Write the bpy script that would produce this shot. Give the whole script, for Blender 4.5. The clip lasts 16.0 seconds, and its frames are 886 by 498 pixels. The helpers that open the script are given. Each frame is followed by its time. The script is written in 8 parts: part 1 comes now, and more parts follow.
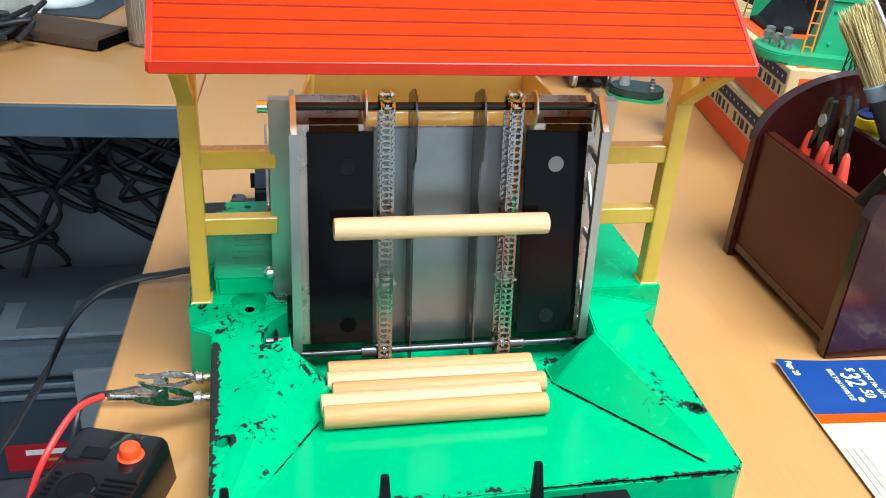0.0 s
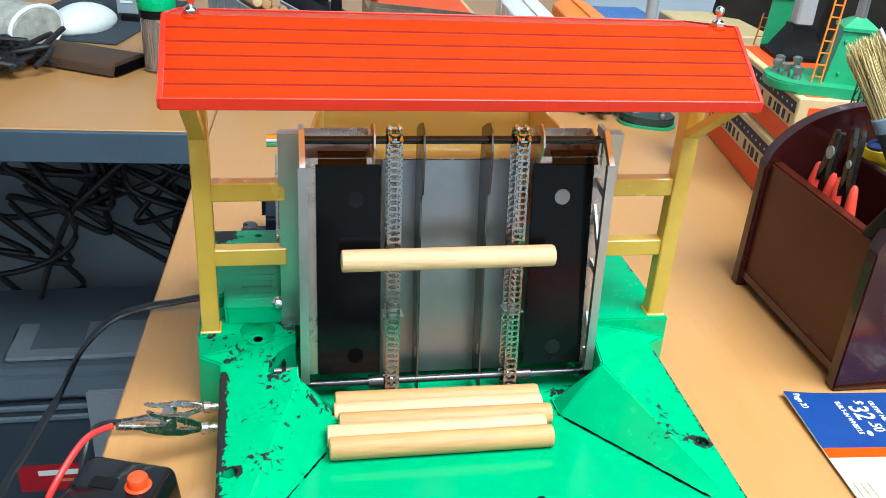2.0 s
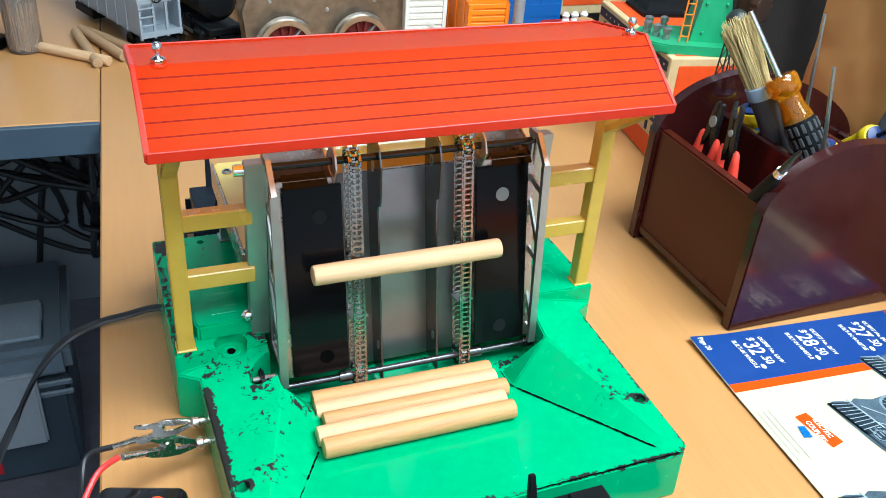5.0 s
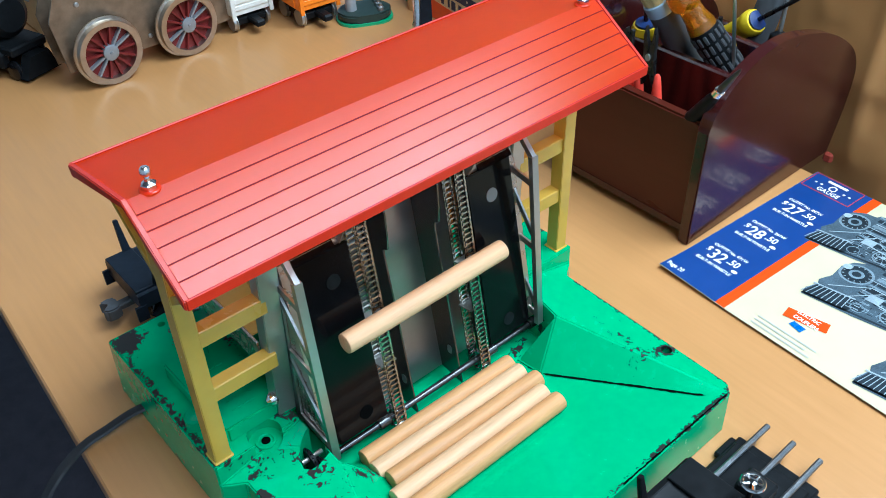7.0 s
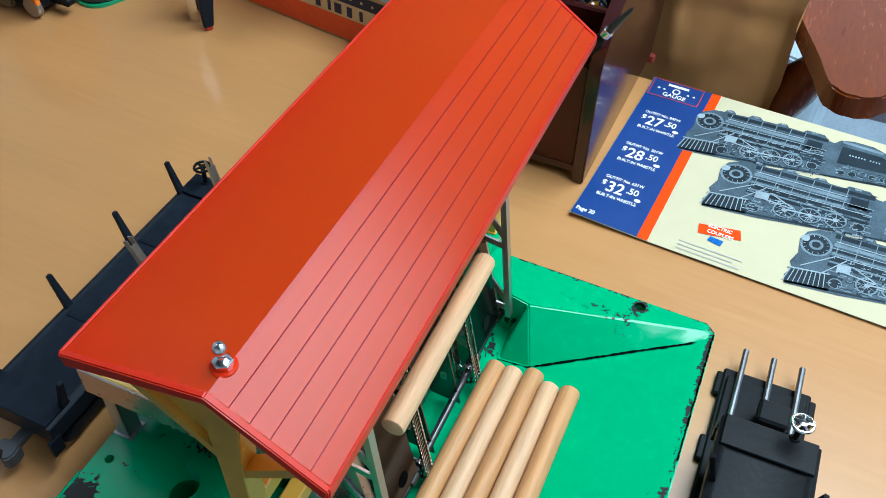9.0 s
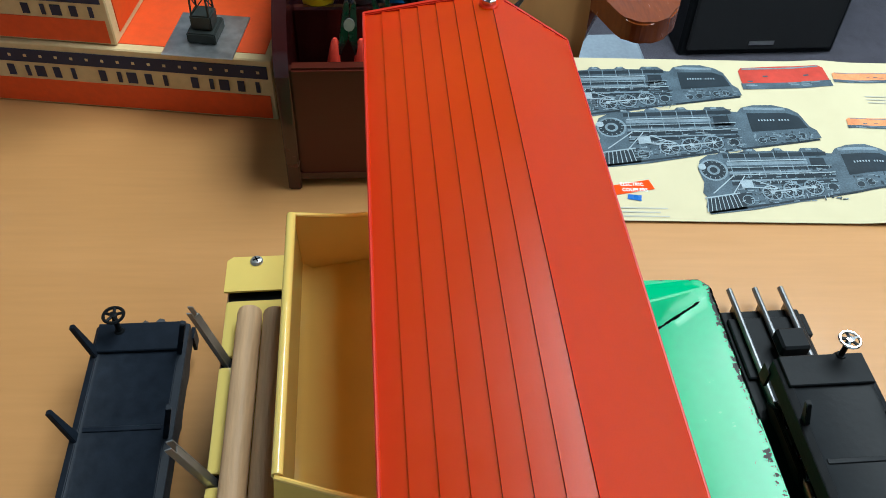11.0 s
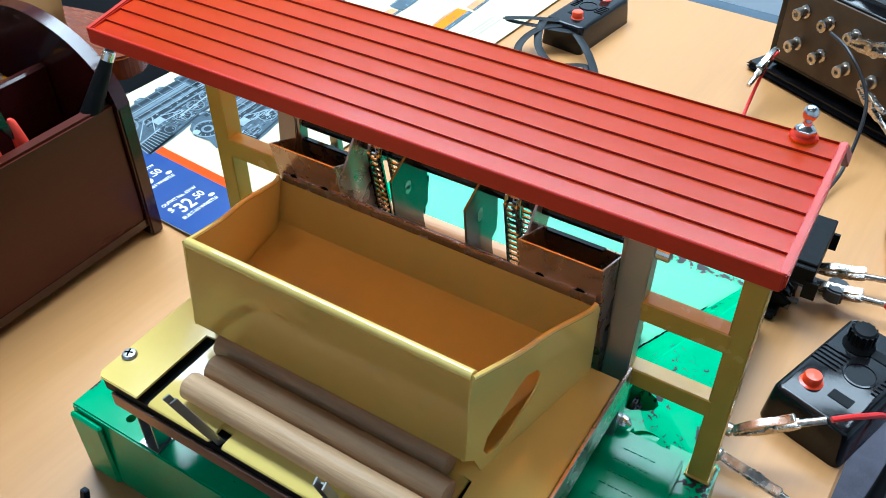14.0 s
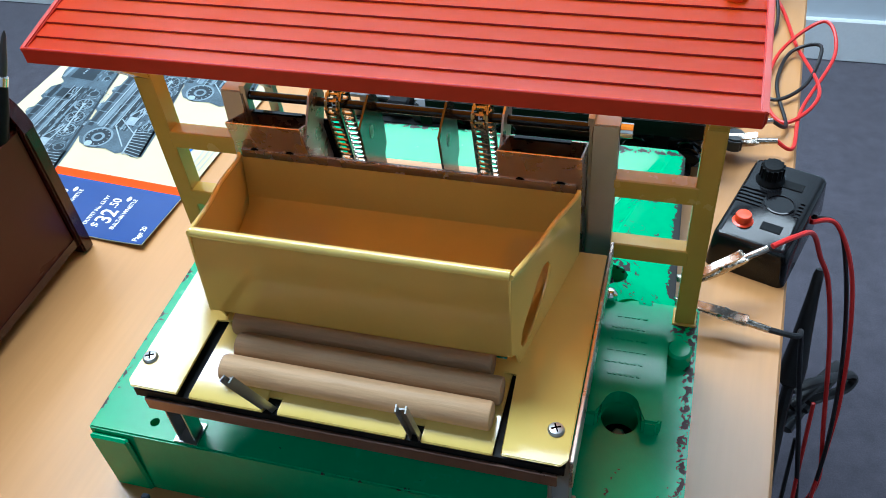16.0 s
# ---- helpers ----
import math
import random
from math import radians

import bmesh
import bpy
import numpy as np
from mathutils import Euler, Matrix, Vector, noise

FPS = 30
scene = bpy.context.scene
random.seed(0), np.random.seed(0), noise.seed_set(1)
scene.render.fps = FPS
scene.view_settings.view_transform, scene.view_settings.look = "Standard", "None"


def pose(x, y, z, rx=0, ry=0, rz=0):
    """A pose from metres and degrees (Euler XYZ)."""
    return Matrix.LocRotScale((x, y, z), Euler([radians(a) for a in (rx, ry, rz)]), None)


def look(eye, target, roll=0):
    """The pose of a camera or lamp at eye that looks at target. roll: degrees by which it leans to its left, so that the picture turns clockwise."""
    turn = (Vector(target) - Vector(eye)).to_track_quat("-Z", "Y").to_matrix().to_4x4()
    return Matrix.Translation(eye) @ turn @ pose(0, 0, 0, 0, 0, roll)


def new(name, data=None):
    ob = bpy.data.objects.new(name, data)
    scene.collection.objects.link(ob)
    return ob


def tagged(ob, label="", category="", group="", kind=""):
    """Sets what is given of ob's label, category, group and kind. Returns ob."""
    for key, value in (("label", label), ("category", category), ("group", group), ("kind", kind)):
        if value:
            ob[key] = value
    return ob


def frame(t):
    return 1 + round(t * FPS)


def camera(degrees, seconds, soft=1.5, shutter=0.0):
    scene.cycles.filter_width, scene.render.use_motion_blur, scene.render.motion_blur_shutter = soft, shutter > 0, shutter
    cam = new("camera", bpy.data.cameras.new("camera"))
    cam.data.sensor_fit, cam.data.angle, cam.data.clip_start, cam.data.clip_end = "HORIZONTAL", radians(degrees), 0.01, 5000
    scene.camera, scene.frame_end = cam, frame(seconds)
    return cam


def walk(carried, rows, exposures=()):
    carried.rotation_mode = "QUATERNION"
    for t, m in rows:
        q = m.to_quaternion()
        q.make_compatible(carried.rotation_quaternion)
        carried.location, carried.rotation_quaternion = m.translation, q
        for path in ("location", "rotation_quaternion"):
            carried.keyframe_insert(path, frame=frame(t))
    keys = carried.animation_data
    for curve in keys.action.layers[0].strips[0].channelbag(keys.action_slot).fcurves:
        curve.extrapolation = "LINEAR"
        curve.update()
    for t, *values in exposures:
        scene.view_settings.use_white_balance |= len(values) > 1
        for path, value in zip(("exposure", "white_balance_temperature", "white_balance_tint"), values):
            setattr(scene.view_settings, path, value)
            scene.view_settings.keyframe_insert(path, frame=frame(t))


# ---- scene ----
cam = camera(53.78, 16.0, soft=0.9)
PATH = [
    (0.0, (-0.0978, -0.4281, 0.3133), (0.0997, 0.4281, -0.1643), 4.33),
    (0.5, (-0.0977, -0.4268, 0.3188), (0.0942, 0.4336, -0.1531), 4.27),
    (1.0, (-0.0950, -0.4313, 0.3198), (0.0909, 0.4359, -0.1422), 4.18),
    (1.5, (-0.0982, -0.4323, 0.3179), (0.0875, 0.4379, -0.1384), 4.15),
    (2.0, (-0.0946, -0.4290, 0.3213), (0.0879, 0.4405, -0.1376), 4.09),
    (2.5, (-0.0892, -0.4283, 0.3229), (0.0938, 0.4411, -0.1361), 4.16),
    (3.0, (-0.0874, -0.4316, 0.3234), (0.0913, 0.4370, -0.1387), 4.11),
    (3.5, (-0.0955, -0.4327, 0.3232), (0.0914, 0.4386, -0.1306), 4.17),
    (4.0, (-0.1005, -0.4360, 0.3290), (0.0978, 0.4309, -0.1282), 4.04),
    (4.2, (-0.1101, -0.4338, 0.3392), (0.1261, 0.4130, -0.1375), 3.94),
    (6.3, (-0.2276, -0.3717, 0.4165), (0.1956, 0.3235, -0.1645), 1.96),
    (6.5, (-0.2307, -0.3470, 0.4182), (0.2180, 0.3182, -0.1785), 0.43),
    (7.0, (-0.2350, -0.3060, 0.4269), (0.2702, 0.2865, -0.2005), -1.57),
    (7.5, (-0.2505, -0.2786, 0.4333), (0.2708, 0.2760, -0.2153), -1.42),
    (8.0, (-0.2619, -0.1922, 0.4394), (0.3182, 0.2430, -0.2491), -1.22),
    (8.5, (-0.2628, -0.1429, 0.4463), (0.3649, 0.1788, -0.2626), -0.21),
    (8.7, (-0.2608, -0.1389, 0.4464), (0.3728, 0.1644, -0.2652), 0.19),
    (10.8, (-0.2463, 0.0357, 0.4662), (0.4233, -0.0146, -0.2749), 5.38),
    (11.0, (-0.2227, 0.0545, 0.4401), (0.4566, -0.0211, -0.2898), 2.45),
    (11.5, (-0.1925, 0.1199, 0.4407), (0.4632, -0.1362, -0.2696), 3.65),
    (12.0, (-0.1935, 0.1619, 0.4290), (0.4144, -0.2403, -0.2556), 6.42),
    (12.5, (-0.1865, 0.1823, 0.4170), (0.3921, -0.2765, -0.2573), 7.08),
    (13.0, (-0.1755, 0.2133, 0.4038), (0.3763, -0.3121, -0.2439), 4.60),
    (13.5, (-0.1670, 0.2454, 0.3826), (0.3258, -0.3496, -0.2523), 1.54),
    (14.0, (-0.1615, 0.2625, 0.3794), (0.2442, -0.3800, -0.2707), -0.22),
    (14.5, (-0.1502, 0.2844, 0.3869), (0.1611, -0.3911, -0.2816), -2.15),
    (15.0, (-0.1263, 0.3063, 0.3859), (0.1344, -0.3755, -0.2976), -3.83),
    (15.5, (-0.1191, 0.3113, 0.3894), (0.1327, -0.3607, -0.3070), -5.91),
    (16.0, (-0.1178, 0.3088, 0.3905), (0.1211, -0.3652, -0.3085), -6.34),
]
EXPOSURES = [(0.0, 0.15, 6000, 4), (4.2, 0.13, 6000, 4), (7.0, -0.23, 5300, 3), (8.5, -0.47, 5400, 2), (11.0, -0.62, 6050, 4), (12.5, -0.46, 5550, 2), (14.5, -0.04, 5300, 2), (16.0, -0.20, 5500, 4)]
walk(cam, [(t, look(eye, target, roll)) for t, eye, target, roll in PATH], EXPOSURES)

# ---- world, lights, exposure ----
world = bpy.data.worlds.new("room_air")
world.use_nodes = True
world.node_tree.nodes["Background"].inputs[0].default_value = (0.80, 0.90, 1.0, 1)
world.node_tree.nodes["Background"].inputs[1].default_value = 0.12
scene.world = world


def area_lamp(name, eye, target, sx, sy, watts, colour):
    data = bpy.data.lights.new(name, "AREA")
    data.shape, data.size, data.size_y, data.energy, data.color = "RECTANGLE", sx, sy, watts, colour
    ob = new(name, data)
    ob.matrix_world = look(eye, target)
    return ob


CEIL = 1.66
area_lamp("ceiling_panel_light", (0.62, -0.42, CEIL - 0.056), (0.62, -0.42, 0), 1.15, 0.50, 48, (0.90, 0.97, 1.0))
area_lamp("ceiling_panel_light", (0.30, -1.02, CEIL - 0.056), (0.30, -1.02, 0), 2.0, 0.5, 46, (0.90, 0.97, 1.0))


# weak fill lamp added to brighten the rear sides, no known source
area_lamp("rear_fill_lamp", (0.00, 1.05, CEIL - 0.056), (0.00, 1.05, 0), 1.2, 0.25, 2.5, (0.95, 0.98, 1.0))


# ---- materials ----
def rgb(h):
    """sRGB hex to linear."""
    c = [int(h[i:i + 2], 16) / 255 for i in (0, 2, 4)]
    return tuple(v / 12.92 if v <= 0.04045 else ((v + 0.055) / 1.055) ** 2.4 for v in c)


def mat(name, col, rough=0.5, metal=0.0, var=0.12, scale=60.0, bump=0.05, bscale=400.0, coat=0.0, stretch=(1, 1, 1),
        chips=None, chip_col=(0.012, 0.011, 0.010), chip_scale=110.0, sheen=0.0, trans=0.0, ior=1.45, rvar=0.1, wear=False, spec=0.5, thin=0.0, thin_col=(1, 1, 1)):
    """A surface with two scales of variation, fine relief and, if asked for, chipped paint."""
    m = bpy.data.materials.new(name)
    m.use_nodes = True
    nt = m.node_tree
    n, l = nt.nodes, nt.links
    b = n["Principled BSDF"]
    tc = n.new("ShaderNodeTexCoord")
    mp = n.new("ShaderNodeMapping")
    mp.inputs["Scale"].default_value = stretch
    l.new(tc.outputs["Object"], mp.inputs["Vector"])
    big = n.new("ShaderNodeTexNoise")
    big.inputs["Scale"].default_value, big.inputs["Detail"].default_value = scale * 0.25, 3
    small = n.new("ShaderNodeTexNoise")
    small.inputs["Scale"].default_value, small.inputs["Detail"].default_value = scale * 2.5, 5
    l.new(mp.outputs[0], big.inputs["Vector"])
    l.new(mp.outputs[0], small.inputs["Vector"])
    add = n.new("ShaderNodeMath")
    add.operation = "ADD"
    l.new(big.outputs["Fac"], add.inputs[0])
    l.new(small.outputs["Fac"], add.inputs[1])
    ramp = n.new("ShaderNodeMapRange")
    ramp.inputs["From Min"].default_value, ramp.inputs["From Max"].default_value = 0.7, 1.3
    ramp.inputs["To Min"].default_value, ramp.inputs["To Max"].default_value = 1 - var, 1 + var
    l.new(add.outputs[0], ramp.inputs["Value"])
    mul = n.new("ShaderNodeVectorMath")
    mul.operation = "SCALE"
    mul.inputs[0].default_value = col
    l.new(ramp.outputs[0], mul.inputs["Scale"])
    out_col = mul.outputs[0]
    rr = n.new("ShaderNodeMapRange")
    rr.inputs["From Min"].default_value, rr.inputs["From Max"].default_value = 0.7, 1.3
    rr.inputs["To Min"].default_value, rr.inputs["To Max"].default_value = max(0.02, rough - rvar * 0.6), min(1, rough + rvar * 0.6)
    l.new(add.outputs[0], rr.inputs["Value"])
    out_rough = rr.outputs[0]
    if chips:
        v = n.new("ShaderNodeTexNoise")
        v.inputs["Scale"].default_value, v.inputs["Detail"].default_value, v.inputs["Distortion"].default_value = chip_scale, 6, 0.8
        w = n.new("ShaderNodeTexNoise")
        w.inputs["Scale"].default_value, w.inputs["Detail"].default_value = chip_scale * 0.14, 2
        l.new(tc.outputs["Object"], v.inputs["Vector"])
        l.new(tc.outputs["Object"], w.inputs["Vector"])
        s = n.new("ShaderNodeMath")
        s.operation = "MULTIPLY_ADD"
        s.inputs[1].default_value = 0.55
        l.new(w.outputs["Fac"], s.inputs[0])
        l.new(v.outputs["Fac"], s.inputs[2])
        g = n.new("ShaderNodeMath")
        g.operation = "GREATER_THAN"
        g.inputs[1].default_value = chips
        s_out = s.outputs[0]
        if wear:
            at = n.new("ShaderNodeAttribute")
            at.attribute_name = "wear"
            wa = n.new("ShaderNodeMath")
            wa.operation = "MULTIPLY_ADD"
            wa.inputs[1].default_value = 0.50
            l.new(at.outputs["Fac"], wa.inputs[0])
            l.new(s_out, wa.inputs[2])
            s_out = wa.outputs[0]
        l.new(s_out, g.inputs[0])
        rmix = n.new("ShaderNodeMix")
        l.new(g.outputs[0], rmix.inputs["Factor"])
        l.new(out_rough, rmix.inputs["A"])
        rmix.inputs["B"].default_value = 0.6
        out_rough = rmix.outputs["Result"]
        mx = n.new("ShaderNodeMix")
        mx.data_type = "RGBA"
        l.new(g.outputs[0], mx.inputs["Factor"])
        l.new(out_col, mx.inputs["A"])
        mx.inputs["B"].default_value = (*chip_col, 1)
        out_col = mx.outputs["Result"]
    l.new(out_col, b.inputs["Base Color"])
    l.new(out_rough, b.inputs["Roughness"])
    b.inputs["Metallic"].default_value = metal
    b.inputs["Specular IOR Level"].default_value = spec
    b.inputs["Coat Weight"].default_value = coat
    b.inputs["Coat Roughness"].default_value = 0.10
    b.inputs["Transmission Weight"].default_value = trans
    b.inputs["IOR"].default_value = ior
    b.inputs["Sheen Weight"].default_value = sheen
    if bump:
        bt = n.new("ShaderNodeTexNoise")
        bt.inputs["Scale"].default_value, bt.inputs["Detail"].default_value = bscale, 4
        l.new(mp.outputs[0], bt.inputs["Vector"])
        bp = n.new("ShaderNodeBump")
        bp.inputs["Strength"].default_value, bp.inputs["Distance"].default_value = bump, 0.001
        l.new(bt.outputs["Fac"], bp.inputs["Height"])
        l.new(bp.outputs[0], b.inputs["Normal"])
    if thin:
        # thin moulding that lets some light through
        tl = n.new("ShaderNodeBsdfTranslucent")
        tl.inputs["Color"].default_value = (*thin_col, 1)
        mixer = n.new("ShaderNodeMixShader")
        mixer.inputs["Fac"].default_value = thin
        l.new(b.outputs[0], mixer.inputs[1])
        l.new(tl.outputs[0], mixer.inputs[2])
        l.new(mixer.outputs[0], n["Material Output"].inputs["Surface"])
    return m


GREEN = mat("green_enamel", rgb("0aa067"), 0.22, var=0.06, bump=0.05, bscale=90, chips=1.075, chip_scale=330, coat=0.05, wear=True, spec=0.40)
GREEN_PLAIN = mat("green_tower_enamel", rgb("2f9463"), 0.35, var=0.08, bump=0.05)
RED = mat("red_moulding", rgb("ea340e"), 0.22, var=0.04, bump=0.05, bscale=900, chips=1.42, chip_scale=420, chip_col=(0.22, 0.02, 0.01), rvar=0.05, spec=0.82, thin=0.62, thin_col=(1.0, 0.29, 0.025))
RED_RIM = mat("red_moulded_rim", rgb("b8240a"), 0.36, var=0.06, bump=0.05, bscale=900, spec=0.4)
RED_DARK = mat("shaded_red_riser", rgb("9c1c0c"), 0.5, var=0.1)
CREAM = mat("yellow_enamel", rgb("e2c76c"), 0.11, var=0.03, scale=25, bump=0.02, bscale=60, chips=1.28, chip_scale=420, chip_col=(0.05, 0.03, 0.015), ior=1.6, rvar=0.05, spec=0.6)
POST = mat("ochre_enamel", rgb("bf9a3a"), 0.24, var=0.06, scale=40, bump=0.05, bscale=90, chips=1.22, chip_scale=300, chip_col=(0.10, 0.04, 0.015), ior=1.55)
STEEL = mat("dull_plated_steel", (0.42, 0.425, 0.42), 0.36, 0.92, var=0.08, scale=40, bump=0.04)
STEEL_GREY = mat("grey_sheet_steel", (0.34, 0.345, 0.345), 0.26, 0.9, var=0.08, scale=30, bump=0.03)
STEEL_WARM = mat("dull_sheet_steel", (0.48, 0.385, 0.33), 0.28, 0.85, var=0.1, scale=50, bump=0.05)
CHROME = mat("nickel", (0.74, 0.73, 0.71), 0.16, 1.0, var=0.12, scale=90, bump=0.03)
CHAIN = mat("chain_wire", (0.40, 0.385, 0.345), 0.22, 1.0, var=0.30, bump=0.05)
BLACK_PANEL = mat("black_gloss_panel", (0.003, 0.003, 0.0035), 0.12, var=0.2, bump=0.02, chips=1.30, chip_scale=520, chip_col=(0.4, 0.4, 0.38), spec=0.17, rvar=0.05)
BLACK = mat("black_moulding", (0.007, 0.008, 0.009), 0.42, var=0.25, bump=0.15, bscale=250, spec=0.12)
BLACK_GLOSS = mat("black_gloss_moulding", (0.006, 0.006, 0.007), 0.14, var=0.2, bump=0.02, spec=0.4)
BLACK_BLUE = mat("blue_black_moulding", (0.010, 0.014, 0.021), 0.42, var=0.25, bump=0.12, bscale=250, spec=0.12)
# near-black stands for the shade inside holes; worn creases use it too
HOLE = mat("dark_hole", (0.002, 0.002, 0.002), 0.9, var=0.1, spec=0.02)
RUBBER = mat("black_cable_sleeve", (0.012, 0.012, 0.014), 0.45, var=0.15)
WIRE_RED = mat("red_cable_sleeve", rgb("d42f2c"), 0.35, var=0.08)
BUTTON = mat("orange_button", rgb("f2481c"), 0.32, var=0.05, coat=0.3)
MAROON = mat("maroon_stained_wood", rgb("361211"), 0.22, var=0.12, scale=24, bump=0.03, bscale=120, stretch=(1, 1, 3), coat=0.4)
BROWN_PANEL = mat("brown_stained_panel", rgb("47190f"), 0.32, var=0.08, scale=14, bump=0.02, stretch=(1, 0.4, 3), spec=0.35)
TABLE = mat("wood_laminate", rgb("b4824e"), 0.34, var=0.06, scale=18, bump=0.02, bscale=300, stretch=(5, 0.35, 1), coat=0.1)
EDGE = mat("blue_grey_edge_band", rgb("3d4b57"), 0.5, var=0.08)
LOG_A = mat("pale_dowel", rgb("cba57c"), 0.55, var=0.16, scale=60, bump=0.25, bscale=300, stretch=(0.25, 3, 3))
LOG_B = mat("tan_dowel", rgb("ba8a58"), 0.55, var=0.18, scale=60, bump=0.25, bscale=300, stretch=(0.25, 3, 3))
LOG_C = mat("brown_dowel", rgb("a98662"), 0.6, var=0.18, scale=60, bump=0.3, bscale=300, stretch=(0.25, 3, 3))
PAPER = mat("cream_paper", rgb("c2b896"), 0.55, var=0.03, scale=20, bump=0.02, spec=0.12)
INK_BLUE = mat("blue_ink", rgb("173a78"), 0.35, var=0.06, bump=0.02, coat=0.1)
INK_ORANGE = mat("orange_ink", rgb("ee4404"), 0.6, var=0.06, bump=0.02, spec=0.08)
INK_AMBER = mat("amber_ink", rgb("f0780a"), 0.6, var=0.10, scale=200, bump=0.02, spec=0.08)
INK_RED = mat("red_ink", rgb("b23a2c"), 0.45, var=0.2, bump=0.0, chips=1.06, chip_scale=900, chip_col=(0.6, 0.4, 0.32), spec=0.3)
INK_SALMON = mat("salmon_ink", rgb("d98a5a"), 0.4, var=0.25, scale=300, bump=0.0, spec=0.3)
INK_WHITE = mat("white_print", rgb("f4f2ea"), 0.4, var=0.02, bump=0.0)
INK_GREY = mat("grey_print", rgb("a9a89c"), 0.5, var=0.1, bump=0.0)
INK_DARK = mat("slate_print", rgb("46555f"), 0.4, var=0.4, scale=300, bump=0.0, spec=0.3)
INK_BLACK = mat("blue_black_print", rgb("1a262e"), 0.4, var=0.3, scale=200, bump=0.0, spec=0.3)
INK_MID = mat("blue_grey_print", rgb("6f7f88"), 0.4, var=0.3, scale=260, bump=0.0, spec=0.3)
INK_LIGHT = mat("pale_slate_print", rgb("94a2a9"), 0.4, var=0.2, scale=320, bump=0.0, spec=0.3)
CARTON_ORANGE = mat("orange_carton", rgb("dc4d12"), 0.6, var=0.1, bump=0.1)
CARTON_CREAM = mat("cream_carton", rgb("cdb383"), 0.65, var=0.1, bump=0.1)
CARTON_BLUE = mat("navy_carton_print", rgb("222640"), 0.6, var=0.1)
WALL = mat("painted_wall", rgb("c9d2da"), 0.8, var=0.03, scale=8, bump=0.1)
CEILING = mat("ceiling_paint", (0.20, 0.20, 0.20), 0.9, var=0.03, scale=8, bump=0.1)
TRIM = mat("white_trim", rgb("dfe3e6"), 0.5, var=0.03)
CARPET = mat("grey_carpet", rgb("4f4c56"), 0.95, var=0.25, scale=160, bump=0.6, bscale=900, sheen=0.2)


# ---- building helpers ----
def thing(name, label, category, group="", at=(0, 0, 0), turn=(0, 0, 0), kind=""):
    ob = new(name)
    ob.empty_display_size = 0.02
    ob.matrix_world = pose(*at, *turn)
    return tagged(ob, label, category, group, kind)


def part(name, bm, material, parent=None, label="", smooth=35):
    """Links a bmesh as one mesh object under a thing or a part."""
    me = bpy.data.meshes.new(name)
    bmesh.ops.recalc_face_normals(bm, faces=bm.faces[:])
    bm.to_mesh(me)
    bm.free()
    me.materials.append(material)
    if smooth:
        sharp_smooth(me, smooth)
    ob = new(name, me)
    if parent:
        ob.parent = parent
    return tagged(ob, label)


def sharp_smooth(me, degrees):
    bm = bmesh.new()
    bm.from_mesh(me)
    lim = radians(degrees)
    for f in bm.faces:
        f.smooth = True
    for e in bm.edges:
        e.smooth = len(e.link_faces) == 2 and e.calc_face_angle(4) < lim
    bm.to_mesh(me)
    bm.free()


def box(bm, x0, x1, y0, y1, z0, z1, bevel=0.0, seg=1, m=None):
    r = bmesh.ops.create_cube(bm, size=1)["verts"]
    bmesh.ops.scale(bm, verts=r, vec=(x1 - x0, y1 - y0, z1 - z0))
    bmesh.ops.translate(bm, verts=r, vec=((x0 + x1) / 2, (y0 + y1) / 2, (z0 + z1) / 2))
    if m:
        bmesh.ops.transform(bm, verts=r, matrix=m)
    if bevel:
        es = list({e for v in r for e in v.link_edges})
        bmesh.ops.bevel(bm, geom=es, offset=bevel, segments=seg, affect="EDGES", clamp_overlap=True)
    return bm


def B(*a, **k):
    return box(bmesh.new(), *a, **k)


def prism(bm, pts, axis, a, b, bevel=0.0):
    """A flat outline, given in the two other axes, drawn out along axis from a to b."""
    def at(p, h):
        return {0: (h, p[0], p[1]), 1: (p[0], h, p[1]), 2: (p[0], p[1], h)}[axis]
    lo = [bm.verts.new(at(p, a)) for p in pts]
    hi = [bm.verts.new(at(p, b)) for p in pts]
    fs = [bm.faces.new(lo), bm.faces.new(hi[::-1])]
    n = len(pts)
    for i in range(n):
        fs.append(bm.faces.new((lo[i], hi[i], hi[(i + 1) % n], lo[(i + 1) % n])))
    if bevel:
        es = list({e for f in fs for e in f.edges})
        bmesh.ops.bevel(bm, geom=es, offset=bevel, segments=2, affect="EDGES", clamp_overlap=True)
    return bm


def rod(bm, p, q, r0, r1=None, seg=16, cap=True):
    p, q = Vector(p), Vector(q)
    r1 = r0 if r1 is None else r1
    m = Matrix.Translation((p + q) / 2) @ (q - p).to_track_quat("Z", "Y").to_matrix().to_4x4()
    bmesh.ops.create_cone(bm, cap_ends=cap, segments=seg, radius1=r0, radius2=r1, depth=(q - p).length, matrix=m)
    return bm


def bar(bm, p, q, w, h, up=(0, 0, 1)):
    """A square bar from p to q, w across and h along up."""
    p, q, up = Vector(p), Vector(q), Vector(up)
    d = (q - p).normalized()
    s = d.cross(up).normalized()
    u = s.cross(d)
    vs = []
    for e in (p, q):
        for a, b in ((-1, -1), (1, -1), (1, 1), (-1, 1)):
            vs.append(bm.verts.new(e + s * (a * w / 2) + u * (b * h / 2)))
    for f in ((0, 1, 2, 3), (7, 6, 5, 4), (0, 4, 5, 1), (1, 5, 6, 2), (2, 6, 7, 3), (3, 7, 4, 0)):
        bm.faces.new([vs[i] for i in f])
    return bm


